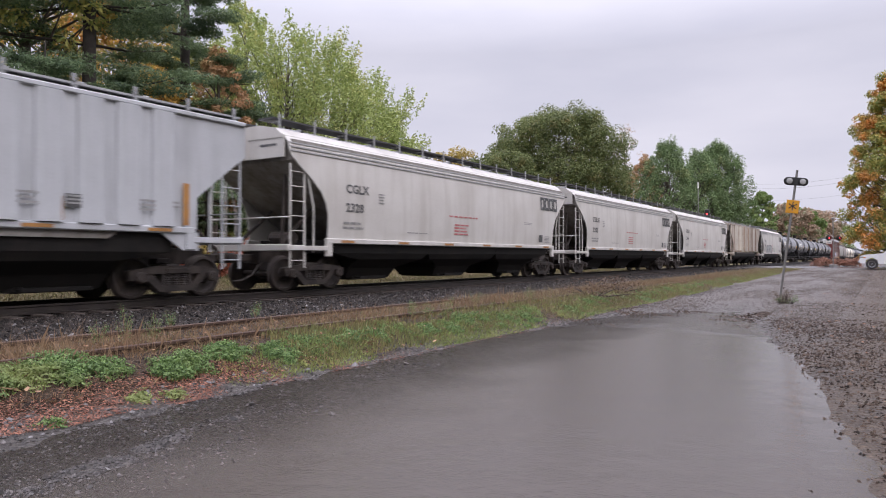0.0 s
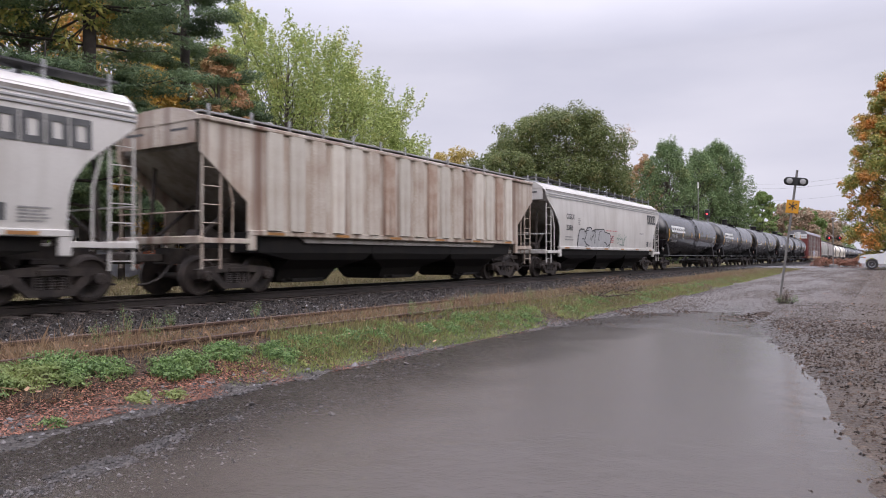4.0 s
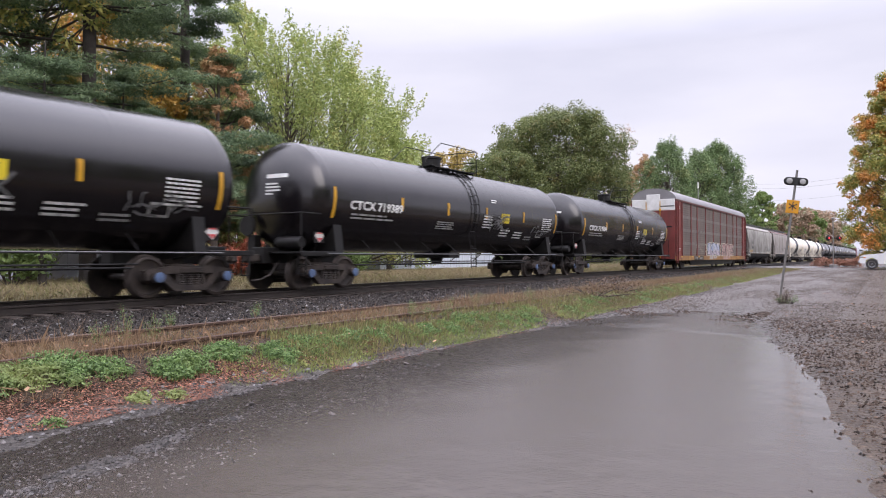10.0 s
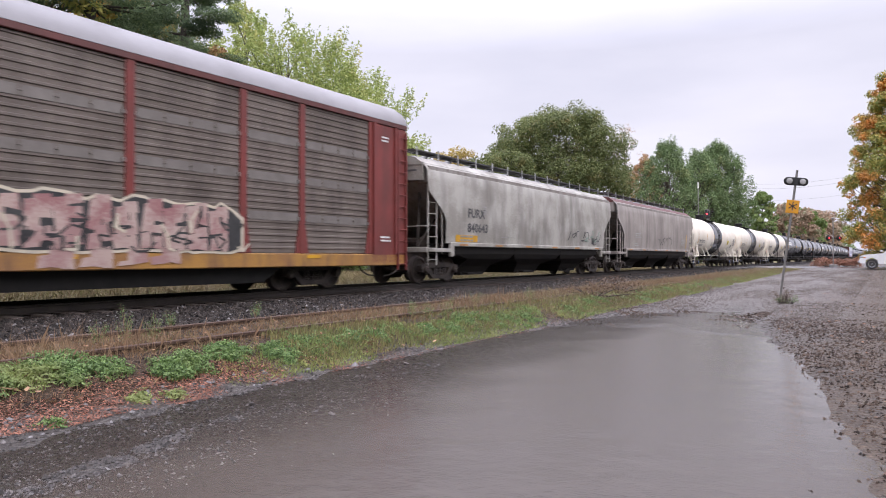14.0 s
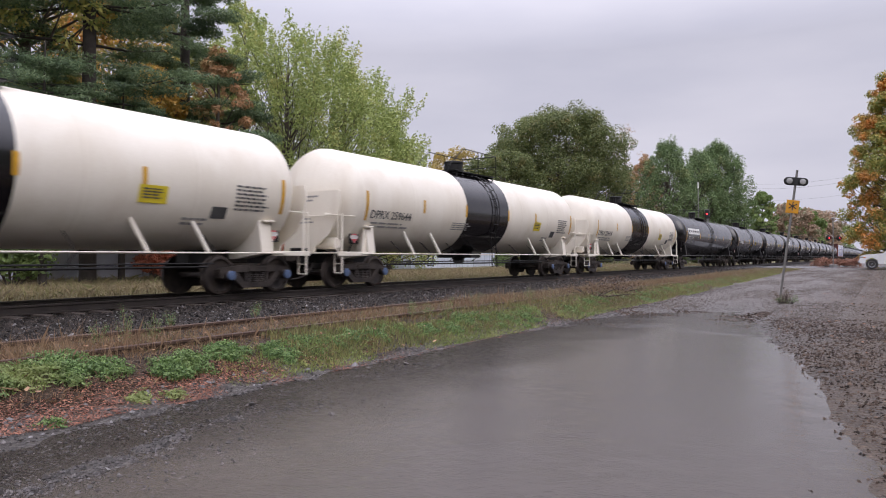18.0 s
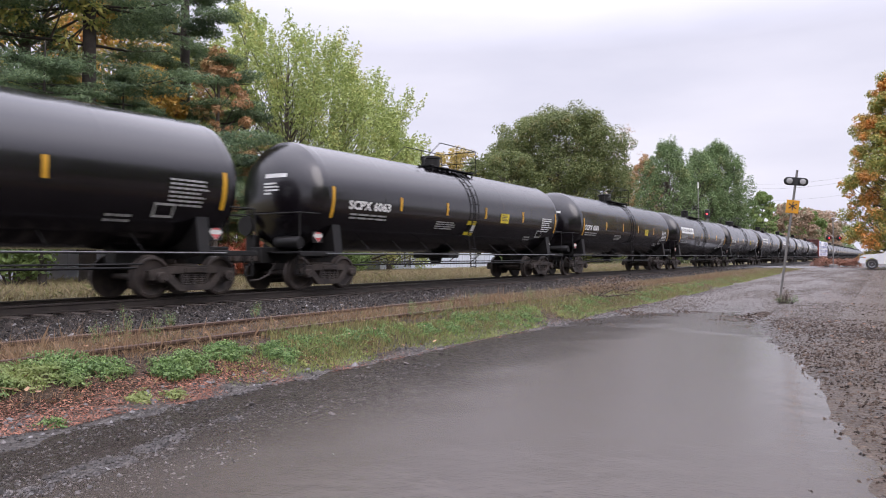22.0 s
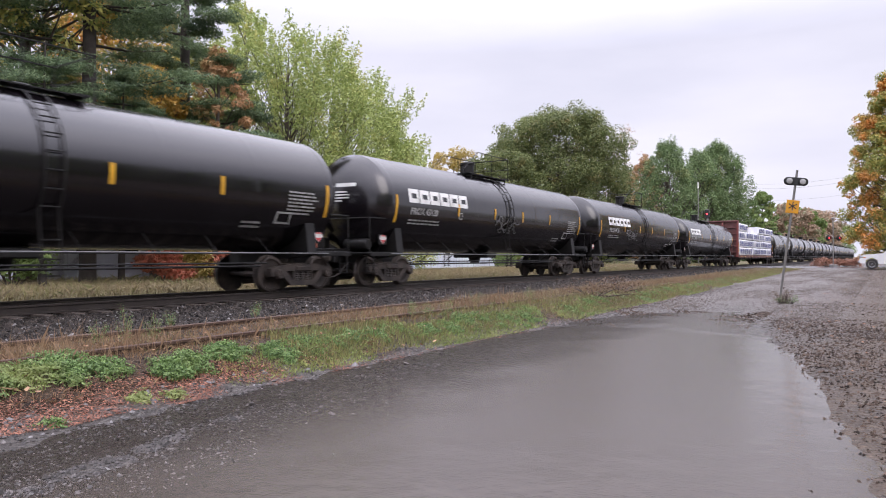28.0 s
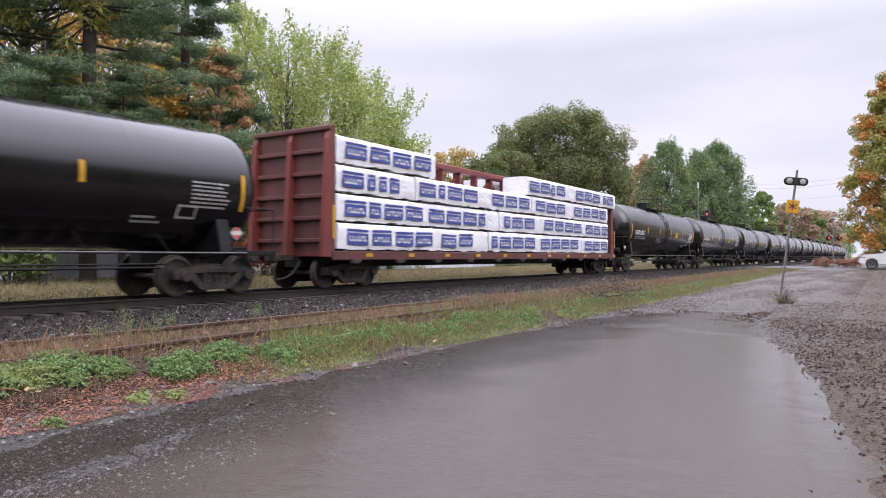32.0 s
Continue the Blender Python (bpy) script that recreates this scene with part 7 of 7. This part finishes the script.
    part("mast", Form().tube([(0, 0, 0), (0, 0, h + 0.6)], 0.07, 8), ZINC, s)
    head = part("signal_head", Form().box(-0.28, 0.28, -0.12, 0.12, h - 0.55, h + 0.55, 0.08), BLACK_PAINT, s)
    part("red_lens", Form().lathe([(-0.16, 0.05), (-0.15, 0.11), (-0.12, 0.11)], 16, "y", (0, 0, h)), RED_LAMP, head)
    part("ladder", ladder(0.1, 0.1, 0.4, 0.2, h - 0.5, 14), ZINC, s)


build_masts()


def sight(px, py, ahead):
    """A place on a bearing and slope from the eye, so many metres ahead."""
    a, t = radians(TURN), (px - 784) / 1230.7 * ahead
    return Vector((t * math.cos(a) - ahead * math.sin(a), t * math.sin(a) + ahead * math.cos(a), 1.4 + (455 - py) / 1230.7 * ahead))


def build_wires():
    for i, (a, b) in enumerate((((1305, 324, 120), (1640, 283, 75)), ((1305, 332, 120), (1640, 292, 75)), ((1300, 352, 125), (1640, 318, 80)))):
        p, q = sight(*a), sight(*b)
        pts = [p.lerp(q, t) - Vector((0, 0, 1.1 * 4 * t * (1 - t))) for t in np.linspace(0, 1, 13)]
        ob = new("overhead_wire", Form().tube(pts, 0.009, 5).mesh("overhead_wire"))
        ob.data.materials.append(BLACK_PAINT)
        tagged(ob, "thin dark overhead utility wire over the road", "wire")
    for a in ((1302, 345, 121), (1640, 300, 77.5)):
        p = sight(*a)
        z = float(ground_z(p.x, p.y))
        ob = new("utility_pole")
        ob.location = (p.x, p.y, z)
        tagged(ob, "weathered wooden utility pole beside the road", "utility pole")
        part("pole", Form().tube([(0, 0, 0), (0, 0, p.z - z + 1.6)], [0.17, 0.11], 10), BARK, ob)
        part("crossarm", Form().box(-1.1, 1.1, -0.06, 0.06, p.z - z + 0.9, p.z - z + 1.02, 0.01), BARK, ob)


build_wires()


def build_sheds():
    """Low buildings and a trailer across the field behind the track."""
    for px0, px1, d, h, wall, label in ((672, 875, -36, 3.0, SHED_WHITE, "long low pale blue shed behind the track"), (70, 330, -31, 2.6, SHED_GREY, "low grey trailer at the field edge")):
        y0, y1 = spot(px0, d), spot(px1, d)
        s = new("shed")
        s.location = (d, y0, float(ground_z(d, y0)))
        tagged(s, label, "shed")
        ln = y1 - y0
        part("wall", Form().box(-4, 0, 0, ln, 0, h, 0.02), wall, s)
        n = max(3, int(ln / 1.1))
        for i in range(n + 1):
            part("wall_batten", shared(("batten", h), lambda: Form().box(0.0, 0.04, -0.05, 0.05, 0, h).mesh("wall_batten", 0)), wall, s, at=pose(0, ln * i / n, 0))
        part("roof", Form().along([(-4.4, h), (-2, h + 0.9), (0.4, h), (0.4, h + 0.1), (-2, h + 1.0), (-4.4, h + 0.1)], -0.3, ln + 0.3), SHED_GREY, s)
        for i in range(3):
            y = ln * (0.2 + 0.3 * i)
            w = part("window", Form().box(0.03, 0.07, y, y + 1.0, 1.2, 2.0, 0.01), LETTER, s)
            part("pane", Form().box(0.06, 0.08, y + 0.08, y + 0.92, 1.28, 1.92), GLASS_DARK, w)


build_sheds()

for i, (x, y, h, w, leaf) in enumerate(((-26, spot(385, -26), 1.5, 2.4, SUMAC), (-26, spot(335, -26), 1.5, 2.6, YELLOW_LEAF), (-25, spot(285, -25), 1.2, 2.4, SUMAC), (-27, spot(470, -27), 2.2, 3.6, SUMAC), (-28, spot(425, -28), 2.0, 3.0, SUMAC), (-27, spot(545, -27), 1.7, 2.6, SUMAC), (-25, spot(20, -25), 1.8, 3.0, GREEN_MID),
                                         (-30, spot(620, -30), 1.6, 3.0, GREEN_MID), (-33, spot(900, -33), 2.0, 4.0, GREEN_MID), (-36, spot(960, -36), 2.4, 4.5, WEED), (-40, spot(1020, -40), 2.4, 5, OAK_DARK), (-40, spot(1090, -40), 2.5, 5, GREEN_MID))):
    bush("red sumac bush in dry grass" if leaf is SUMAC else "yellow autumn bush in dry grass" if leaf is YELLOW_LEAF else "green bush at the field edge", x, y, h, w, leaf, 2600, 200 + i, 0.09)
for i, (px, ah) in enumerate(((1462, 64), (1478, 66), (1496, 63), (1512, 62), (1447, 72))):
    p = sight(px, 470, ah)
    bush("low russet bush beside the crossing", p.x, p.y, 0.75, 1.5, CROSSING_RED, 900, 230 + i, 0.07)
for i, (px, ah) in enumerate(((1585, 50), (1600, 46))):
    p = sight(px, 470, ah)
    bush("green bush under the turning maple", p.x, p.y, 0.6, 1.6, WEED, 900, 240 + i, 0.06)
bush("dry tuft of grass round the sign pole", -2.62, 22.0, 0.5, 0.7, DEAD_LEAF, 300, 250, 0.022)
bush("low green weeds round the sign pole", -2.55, 21.9, 0.2, 0.9, WEED, 160, 251, 0.025)
bush("dead brown bush beside the siding", -6.9, 18.3, 0.33, 2.2, DEAD_LEAF, 1100, 252, 0.03)
bush("dead brown bush beside the siding", -7.0, 20.6, 0.34, 1.8, DEAD_LEAF, 900, 253, 0.03)


def build_road():
    """The crossing road: a strip of wet asphalt, level with the rails, with planks between them."""
    xs = np.linspace(-60, 45, 60)
    ys = np.linspace(65.0, 77.0, 9)
    v, f = [], []
    for x in xs:
        for y in ys:
            v.append((x, y + 0.02 * x * x * 0.02, float(ground_z(x, y)) + 0.012))
    n = len(ys)
    for i in range(len(xs) - 1):
        for j in range(n - 1):
            if TRACK_X - 1.7 < xs[i] < TRACK_X + 1.0:
                continue
            a = i * n + j
            f.append((a, a + n, a + n + 1, a + 1))
    tagged(raw("road", np.array(v), np.array(f), ASPHALT), "wet asphalt road over the railway", "road", kind="structure")


build_road()


# ---- stones, weeds and leaves ----
def stones(name, x, y, size, material, seed, label, category, least=-1.0):
    r = np.random.default_rng(seed)
    n = len(x)
    z = np.maximum(ground_z(x, y), least)
    base = np.array([(1, 0, 0), (0, 1, 0), (-1, 0, 0), (0, -1, 0), (0, 0, 0.8), (0, 0, -0.6)], float)
    jit = base[None] + r.normal(size=(n, 6, 3)) * 0.22
    s = size * np.exp(r.normal(size=n) * 0.35)
    a = r.uniform(0, 6.28, n)
    ca, sa = np.cos(a)[:, None], np.sin(a)[:, None]
    px = jit[..., 0] * r.uniform(0.8, 1.5, n)[:, None]
    v = np.stack([px * ca - jit[..., 1] * sa, px * sa + jit[..., 1] * ca, jit[..., 2]], -1) * s[:, None, None]
    v = v + np.stack([x, y, z + 0.25 * s], -1)[:, None]
    k = (np.arange(n) * 6)[:, None, None]
    f = (np.array([(0, 1, 4), (1, 2, 4), (2, 3, 4), (3, 0, 4), (1, 0, 5), (2, 1, 5), (3, 2, 5), (0, 3, 5)])[None] + k).reshape(-1, 3)
    return tagged(raw(name, v.reshape(-1, 3), f, material), label, category, kind="stuff")


def blades(name, x, y, height, width, material, seed, label, category, lean=0.35, lift=0.0):
    r = np.random.default_rng(seed)
    n = len(x)
    z = ground_z(x, y) + lift
    h = height * np.exp(r.normal(size=n) * 0.3)
    a, b = r.uniform(0, 6.28, n), r.uniform(0, 6.28, n)
    w = np.stack([np.cos(a), np.sin(a), np.zeros(n)], -1) * (width * r.uniform(0.6, 1.4, n))[:, None]
    d = np.stack([np.cos(b) * lean, np.sin(b) * lean, np.ones(n)], -1)
    d[:, :2] *= np.abs(r.normal(size=n))[:, None]
    p = np.stack([x, y, z - 0.01], -1)
    m = p + d * (h * 0.55)[:, None] * np.array([0.6, 0.6, 1])
    t = p + d * h[:, None] * np.array([1.1, 1.1, 0.95])
    v = np.stack([p - w, p + w, m + w * 0.7, t, m - w * 0.7], 1).reshape(-1, 3)
    k = (np.arange(n) * 5)[:, None]
    f = (np.array([[0, 1, 2, 3, 4]]) + k)
    return tagged(raw(name, v, f, material), label, category, kind="stuff")


def flat_leaves(name, x, y, size, material, seed, label, lift=0.012, slim=0.6):
    r = np.random.default_rng(seed)
    n = len(x)
    z = ground_z(x, y) + lift
    a = r.uniform(0, 6.28, n)
    s = size * r.uniform(0.5, 1.4, n)
    u = np.stack([np.cos(a), np.sin(a), r.normal(size=n) * 0.25], -1) * s[:, None]
    w = np.stack([-np.sin(a), np.cos(a), r.normal(size=n) * 0.25], -1) * (s * slim)[:, None]
    p = np.stack([x, y, np.maximum(z, 0.012)], -1)
    v = np.stack([p - u, p - w, p + u, p + w], 1).reshape(-1, 3)
    k = (np.arange(n) * 4)[:, None]
    return tagged(raw(name, v, np.array([[0, 1, 2, 3]]) + k, material), label, "leaves", kind="stuff")


def scatter(n, x0, x1, y0, y1, seed, power=2.2, mask=None):
    """Places over a strip, denser near the camera."""
    r = np.random.default_rng(seed)
    x, y = r.uniform(x0, x1, n), y0 + (y1 - y0) * r.uniform(0, 1, n) ** power
    if mask is not None:
        keep = mask(x, y) > r.uniform(0, 1, n)
        x, y = x[keep], y[keep]
    return x, y


def patches(k, s, a, b):
    return lambda x, y: smooth01(a, b, waves(x, y, k, s))


def build_scatter():
    x, y = scatter(90000, -12.95, -8.75, -1, 62, 301, 1.8)
    stones("ballast", x, y, 0.019, BALLAST, 302, "coarse grey crushed stone ballast beside the track", "ballast")
    x, y = scatter(5000, TRACK_X - 2.0, -12.95, -1, 50, 303, 1.6)
    stones("ballast", x, y, 0.026, BALLAST, 304, "coarse grey ballast between the ties", "ballast")
    # Sparse pale stones; their light colour also stands in for wet glints.
    x, y = scatter(6500, -12.9, -8.8, -1, 55, 342, 1.7)
    stones("ballast", x, y, 0.017, BALLAST_PALE, 343, "pale crushed stones, also painted glints, among dark ballast", "ballast")
    x, y = scatter(76000, -2.8, 4.5, 2.4, 17, 305, 1.5, lambda x, y: smooth01(0.22, -0.3, puddle_in(x, y)) * (0.7 + 0.7 * waves(x, y, 1.5, 8)))
    stones("gravel", x, y, 0.0105, STONE_DARK, 306, "dark wet gravel beside the puddle", "gravel")
    bar = lambda x, y: np.exp(-((x + 4.32 + 0.24 * (y - 2)) / (0.80 - 0.16 * np.clip(y - 1.8, 0, 3.4))) ** 2) * smooth01(5.6, 2.8, y)
    x, y = scatter(30000, -6.0, -2.8, 1.4, 6, 307, 1.1, lambda x, y: bar(x, y) * (0.3 + 0.9 * smooth01(-0.3, 0.35, waves(x, y, 3.0, 9))))
    stones("gravel", x, y, 0.0075, GRAVEL, 308, "grey wet gravel on the road edge", "gravel")
    x, y = scatter(1500, -6.0, -2.8, 1.4, 6, 344, 1.1, lambda x, y: bar(x, y) * smooth01(-0.3, 0.3, waves(x, y, 3.0, 9)))
    stones("gravel", x, y, 0.010, BALLAST_PALE, 345, "pale wet pebbles on the road edge", "gravel")
    x, y = scatter(2600, -5.4, -3.0, 1.6, 9, 346, 1.1, lambda x, y: smooth01(1.9, 0.2, puddle_in(x, y)) * smooth01(0.0, 0.4, waves(x, y, 2.2, 33)))
    stones("gravel", x, y, 0.013, GRAVEL, 347, "stones showing through shallow water", "gravel", -0.004)
    x, y = scatter(22000, -5.7, -3.3, 1.4, 8, 352, 1.2, lambda x, y: smooth01(-2.7, -4.6, x + 0.1 * y) * (0.1 + 0.9 * smooth01(-0.25, 0.3, waves(x, y, 4.2, 35))) * smooth01(8, 4, y))
    stones("gravel", x, y, 0.007, GRAVEL, 353, "small dark stones in shallow muddy water", "gravel", -0.001)
    x, y = scatter(5200, -6.15, -5.5, 1.4, 30, 348, 1.7, patches(1.3, 34, -0.5, 0.2))
    stones("gravel", x, y, 0.013, GRAVEL, 349, "grey stones along the edge of the verge", "gravel")
    x, y = scatter(420, -6.2, -5.5, 1.4, 26, 350, 1.6)
    stones("gravel", x, y, 0.018, BALLAST_PALE, 351, "pale larger stones along the verge", "gravel")
    x, y = scatter(52000, -6.3, -1.0, 15, 60, 309, 1.4, lambda x, y: smooth01(0.2, -0.3, puddle_in(x, y)) * (0.15 + 0.85 * smooth01(-0.3, 0.25, waves(x, 0.15 * y, 2.6, 42))))
    stones("gravel", x, y, 0.011, ROAD_STONE, 310, "dark wet gravel of the road", "gravel")
    x, y = scatter(2400, -3.0, 0.9, 4.2, 17, 360, 1.3, lambda x, y: smooth01(-0.3, 0.05, puddle_in(x, y)) * smooth01(0.75, 0.1, puddle_in(x, y)) * smooth01(-0.5, 0.6, waves(x, y, 6.0, 39)))
    stones("gravel", x, y, 0.008, STONE_DARK, 361, "wet stones along the puddle edge", "gravel", -0.004)
    x, y = scatter(9000, -6.2, -2.4, 13.6, 18.4, 340, 1.0, lambda x, y: smooth01(1.9, -0.2, puddle_in(x, y)) * smooth01(-0.4, 0.3, waves(x, y, 2.0, 21)))
    stones("gravel", x, y, 0.014, STONE_DARK, 341, "wet gravel showing through shallow water", "gravel")
    x, y = scatter(24000, -1.6, 9, 14.5, 62, 362, 1.5, lambda x, y: 0.04 + 0.76 * smooth01(-0.3, 0.3, waves(x, y, 0.9, 41)))
    stones("gravel", x, y, 0.012, STONE_DARK, 363, "brown wet gravel beside the road", "gravel")
    # green weeds between the road and the siding: clumps (x, y, reach, height, leaves), then a loose band
    r = np.random.default_rng(311)
    clumps = [(-6.85, 3.0, 0.42, 0.13, 9000), (-6.75, 3.6, 0.42, 0.15, 10000), (-6.7, 4.05, 0.26, 0.13, 4000), (-7.15, 3.8, 0.34, 0.14, 5000), (-6.42, 4.62, 0.26, 0.13, 5500), (-6.55, 4.95, 0.27, 0.15, 6000),
              (-6.7, 5.6, 0.32, 0.12, 5500), (-6.5, 6.2, 0.30, 0.12, 5500), (-6.05, 4.0, 0.17, 0.06, 1100), (-5.75, 3.05, 0.11, 0.05, 500), (-5.95, 4.3, 0.14, 0.07, 700)]
    for i in range(34):
        y0 = 6.75 + 0.5 * i + 0.012 * i * i
        clumps.append((-6.42 + r.uniform(-0.34, 0.26), y0, r.uniform(0.24, 0.5), r.uniform(0.05, 0.11), int(r.uniform(1500, 3400))))
    cs, rs = [], []
    for cx, cy, reach, tall, count in clumps:
        k = count // 60
        a, d = r.uniform(0, 6.28, k), reach * np.sqrt(r.uniform(0, 1, k))
        d = d * (0.75 + 0.45 * np.sin(3 * a + cx * 9) * np.sin(2 * a + cy * 7))
        gx, gy = cx + d * np.cos(a), cy + d * np.sin(a)
        cs.append(np.stack([gx, gy, ground_z(gx, gy) + 0.7 * tall * r.uniform(0.0, 1, k) ** 1.3 * (1 - 0.55 * (d / reach) ** 2)], -1))
    c = np.concatenate(cs)
    v, f = leaf_cloud(c, np.full(len(c), 0.085), 40 * len(c), 0.017, r, 0.5)
    tagged(raw("weeds", v, f, WEED), "low green broad-leaved weeds on the verge", "weeds", kind="stuff")
    # tall thin weeds: pale green stems with small leaves
    for i, (wx, wy, tall) in enumerate(((-7.75, 4.95, 0.52), (-7.55, 5.2, 0.40), (-7.9, 4.7, 0.35), (-6.9, 9.7, 0.44), (-6.8, 10.0, 0.36), (-6.75, 10.6, 0.42), (-8.9, 6.4, 0.3), (-9.1, 8.2, 0.34), (-7.2, 12.4, 0.4), (-7.0, 14.5, 0.4))):
        weed = new("tall_weed")
        weed.location = (wx, wy, float(ground_z(wx, wy)) - 0.02)
        tagged(weed, "tall thin grey-green weed beside the siding", "weed")
        tips = []
        for j in range(7):
            a, q = 2.4 * j + i, r.uniform(0.6, 1.0)
            tip = Vector((math.cos(a) * 0.11 * r.uniform(0.3, 1.3), math.sin(a) * 0.11 * r.uniform(0.3, 1.3), tall * q))
            part("stem", Form().tube([(0, 0, 0), (tip.x * 0.35, tip.y * 0.35, tip.z * 0.6), tip], [0.004, 0.003, 0.001], 3, False), BROWN_STALK, weed)
            tips += [tuple(tip * u) for u in (0.45, 0.6, 0.72, 0.84, 0.95)]
        v, f = leaf_cloud(np.array(tips), np.full(len(tips), 0.05), 420, 0.011, r, 1.0, 0, 0.3)
        me = bpy.data.meshes.new("foliage")
        me.from_pydata(v.tolist(), [], f.tolist())
        part("foliage", me, WEED, weed)
    x, y = scatter(9000, -7.95, -6.95, 2, 40, 364, 1.5, patches(1.1, 43, -0.35, 0.25))
    blades("grass", x, y, 0.24, 0.0024, BROWN_STALK, 365, "thin brown seed stalks behind the weeds", "grass", 0.45)
    x, y = scatter(52000, -6.75, -5.82, 5.0, 50, 366, 1.5, lambda x, y: smooth01(-0.5, 0.15, waves(x, y, 1.6, 44)) * smooth01(4.8, 7.5, y))
    blades("grass", x, y, 0.045, 0.006, BRIGHT_GRASS, 367, "short bright green grass at the road's edge", "grass", 0.9)
    x, y = scatter(24000, -7.2, -6.0, 6.5, 60, 314, 1.4, patches(0.9, 13, -0.4, 0.2))
    blades("grass", x, y, 0.10, 0.006, GREEN_GRASS, 315, "short green grass on the verge", "grass")
    x, y = scatter(26000, -8.75, -6.9, 0.5, 50, 316, 1.5, patches(0.8, 14, -0.4, 0.2))
    blades("grass", x, y, 0.09, 0.003, BROWN_STALK, 317, "brown dead stalks along the siding", "grass", 0.6)
    x, y = scatter(16000, -9.0, -5.9, 14, 60, 358, 1.2)
    blades("grass", x, y, 0.10, 0.006, DRY_GRASS, 359, "pale dry grass along the siding", "grass", 0.5)
    x, y = scatter(30000, -8.8, -6.2, 0.5, 45, 354, 1.5)
    blades("grass", x, y, 0.06, 0.0035, BROWN_STALK, 355, "short brown dead stalks on the soil", "grass", 1.0)
    x, y = scatter(12000, -8.6, -6.2, 0.5, 45, 356, 1.5, patches(1.7, 37, -0.2, 0.3))
    blades("grass", x, y, 0.045, 0.007, GREEN_GRASS, 357, "sparse small green shoots on the soil", "grass", 1.0)
    x, y = scatter(2600, -8.8, -7.2, 6, 45, 318, 1.3, patches(0.8, 15, -0.1, 0.3))
    blades("grass", x, y, 0.15, 0.003, DRY_GRASS, 319, "dry grass at the edge of the ballast", "grass", 0.3)
    x, y = scatter(110000, -30, -16.6, -2, 80, 320, 1.4)
    blades("grass", x, y, 0.17, 0.005, DRY_GRASS, 321, "dry yellow grass behind the track", "grass", 0.8)
    x, y = scatter(34000, -30, -17, -2, 95, 322, 1.25, patches(0.5, 16, -0.3, 0.3))
    blades("grass", x, y, 0.2, 0.008, GREEN_GRASS, 323, "green grass in the dry field", "grass", 0.8)
    x, y = scatter(150000, -6.55, -5.66, 0.8, 40, 324, 1.7, lambda x, y: smooth01(-0.45, 0.0, waves(x, y, 0.9, 17)) * (1 - 0.85 * smooth01(4.5, 9.0, y)) * smooth01(-0.5, 0.2, waves(x, y, 5.0, 38)))
    flat_leaves("leaf_litter", x, y, 0.013, LITTER, 325, "reddish brown needles and leaves on the verge", 0.010, 0.38)
    x, y = scatter(1500, -2.4, 7, 4, 48, 326, 1.0, lambda x, y: smooth01(0.0, -0.4, puddle_in(x, y)))
    flat_leaves("fallen_leaves", x, y, 0.03, FALLEN, 327, "pale orange fallen leaves on gravel", 0.035)
    x, y = scatter(260, -7.4, -5.8, 1, 30, 328, 1.4)
    flat_leaves("fallen_leaves", x, y, 0.03, FALLEN, 329, "orange fallen leaves among the weeds", 0.1)
    x, y = scatter(5200, 0.0, 5, 10, 45, 330, 1.2, patches(1.1, 18, 0.2, 0.4))
    blades("grass", x, y, 0.07, 0.008, GREEN_GRASS, 331, "small green grass tufts in gravel", "grass", 0.5)
    x, y = scatter(7000, 0, 14, 40, 62, 332, 1.0, patches(0.4, 19, -0.1, 0.3))
    blades("grass", x, y, 0.14, 0.016, GREEN_GRASS, 333, "green grass beside the crossing road", "grass", 0.4)


build_scatter()


def motions():
    """The train rolls by at an even speed; its wheels turn while they are near."""
    for car, y in CARS:
        walk(car, [(t, pose(TRACK_X, y - SPEED * t, RAIL_Z)) for t in (0.0, 8.0, 16.0, 24.0, 32.0)])
        for truck in car.children:
            if not truck.name.startswith("truck"):
                continue
            for ob in truck.children:
                if not ob.name.startswith("wheelset"):
                    continue
                at = ob.matrix_basis.translation.copy()
                t0, t1 = max(0.0, (y - 55) / SPEED), min(32.0, (y + 8) / SPEED)
                if t1 <= 0 or t0 >= 32:
                    continue
                rows, turn = [], 0.0
                a, b = frame(t0), frame(t1)
                if a > 1:
                    rows.append((0.0, pose(*at)))
                for i in range(a, b + 1):
                    turn = math.degrees(SPEED / WHEEL_R * (i - a) / FPS)
                    rows.append(((i - 1) / FPS, pose(*at, turn, 0, 0)))
                if b < frame(32.0):
                    rows.append((32.0, pose(*at, turn, 0, 0)))
                walk(ob, rows)
    for ob, x, y, z, rz in LOADS:
        walk(ob, [(t, pose(TRACK_X + x, y - SPEED * t, RAIL_Z + z, 0, 0, rz)) for t in (0.0, 8.0, 16.0, 24.0, 32.0)])


motions()
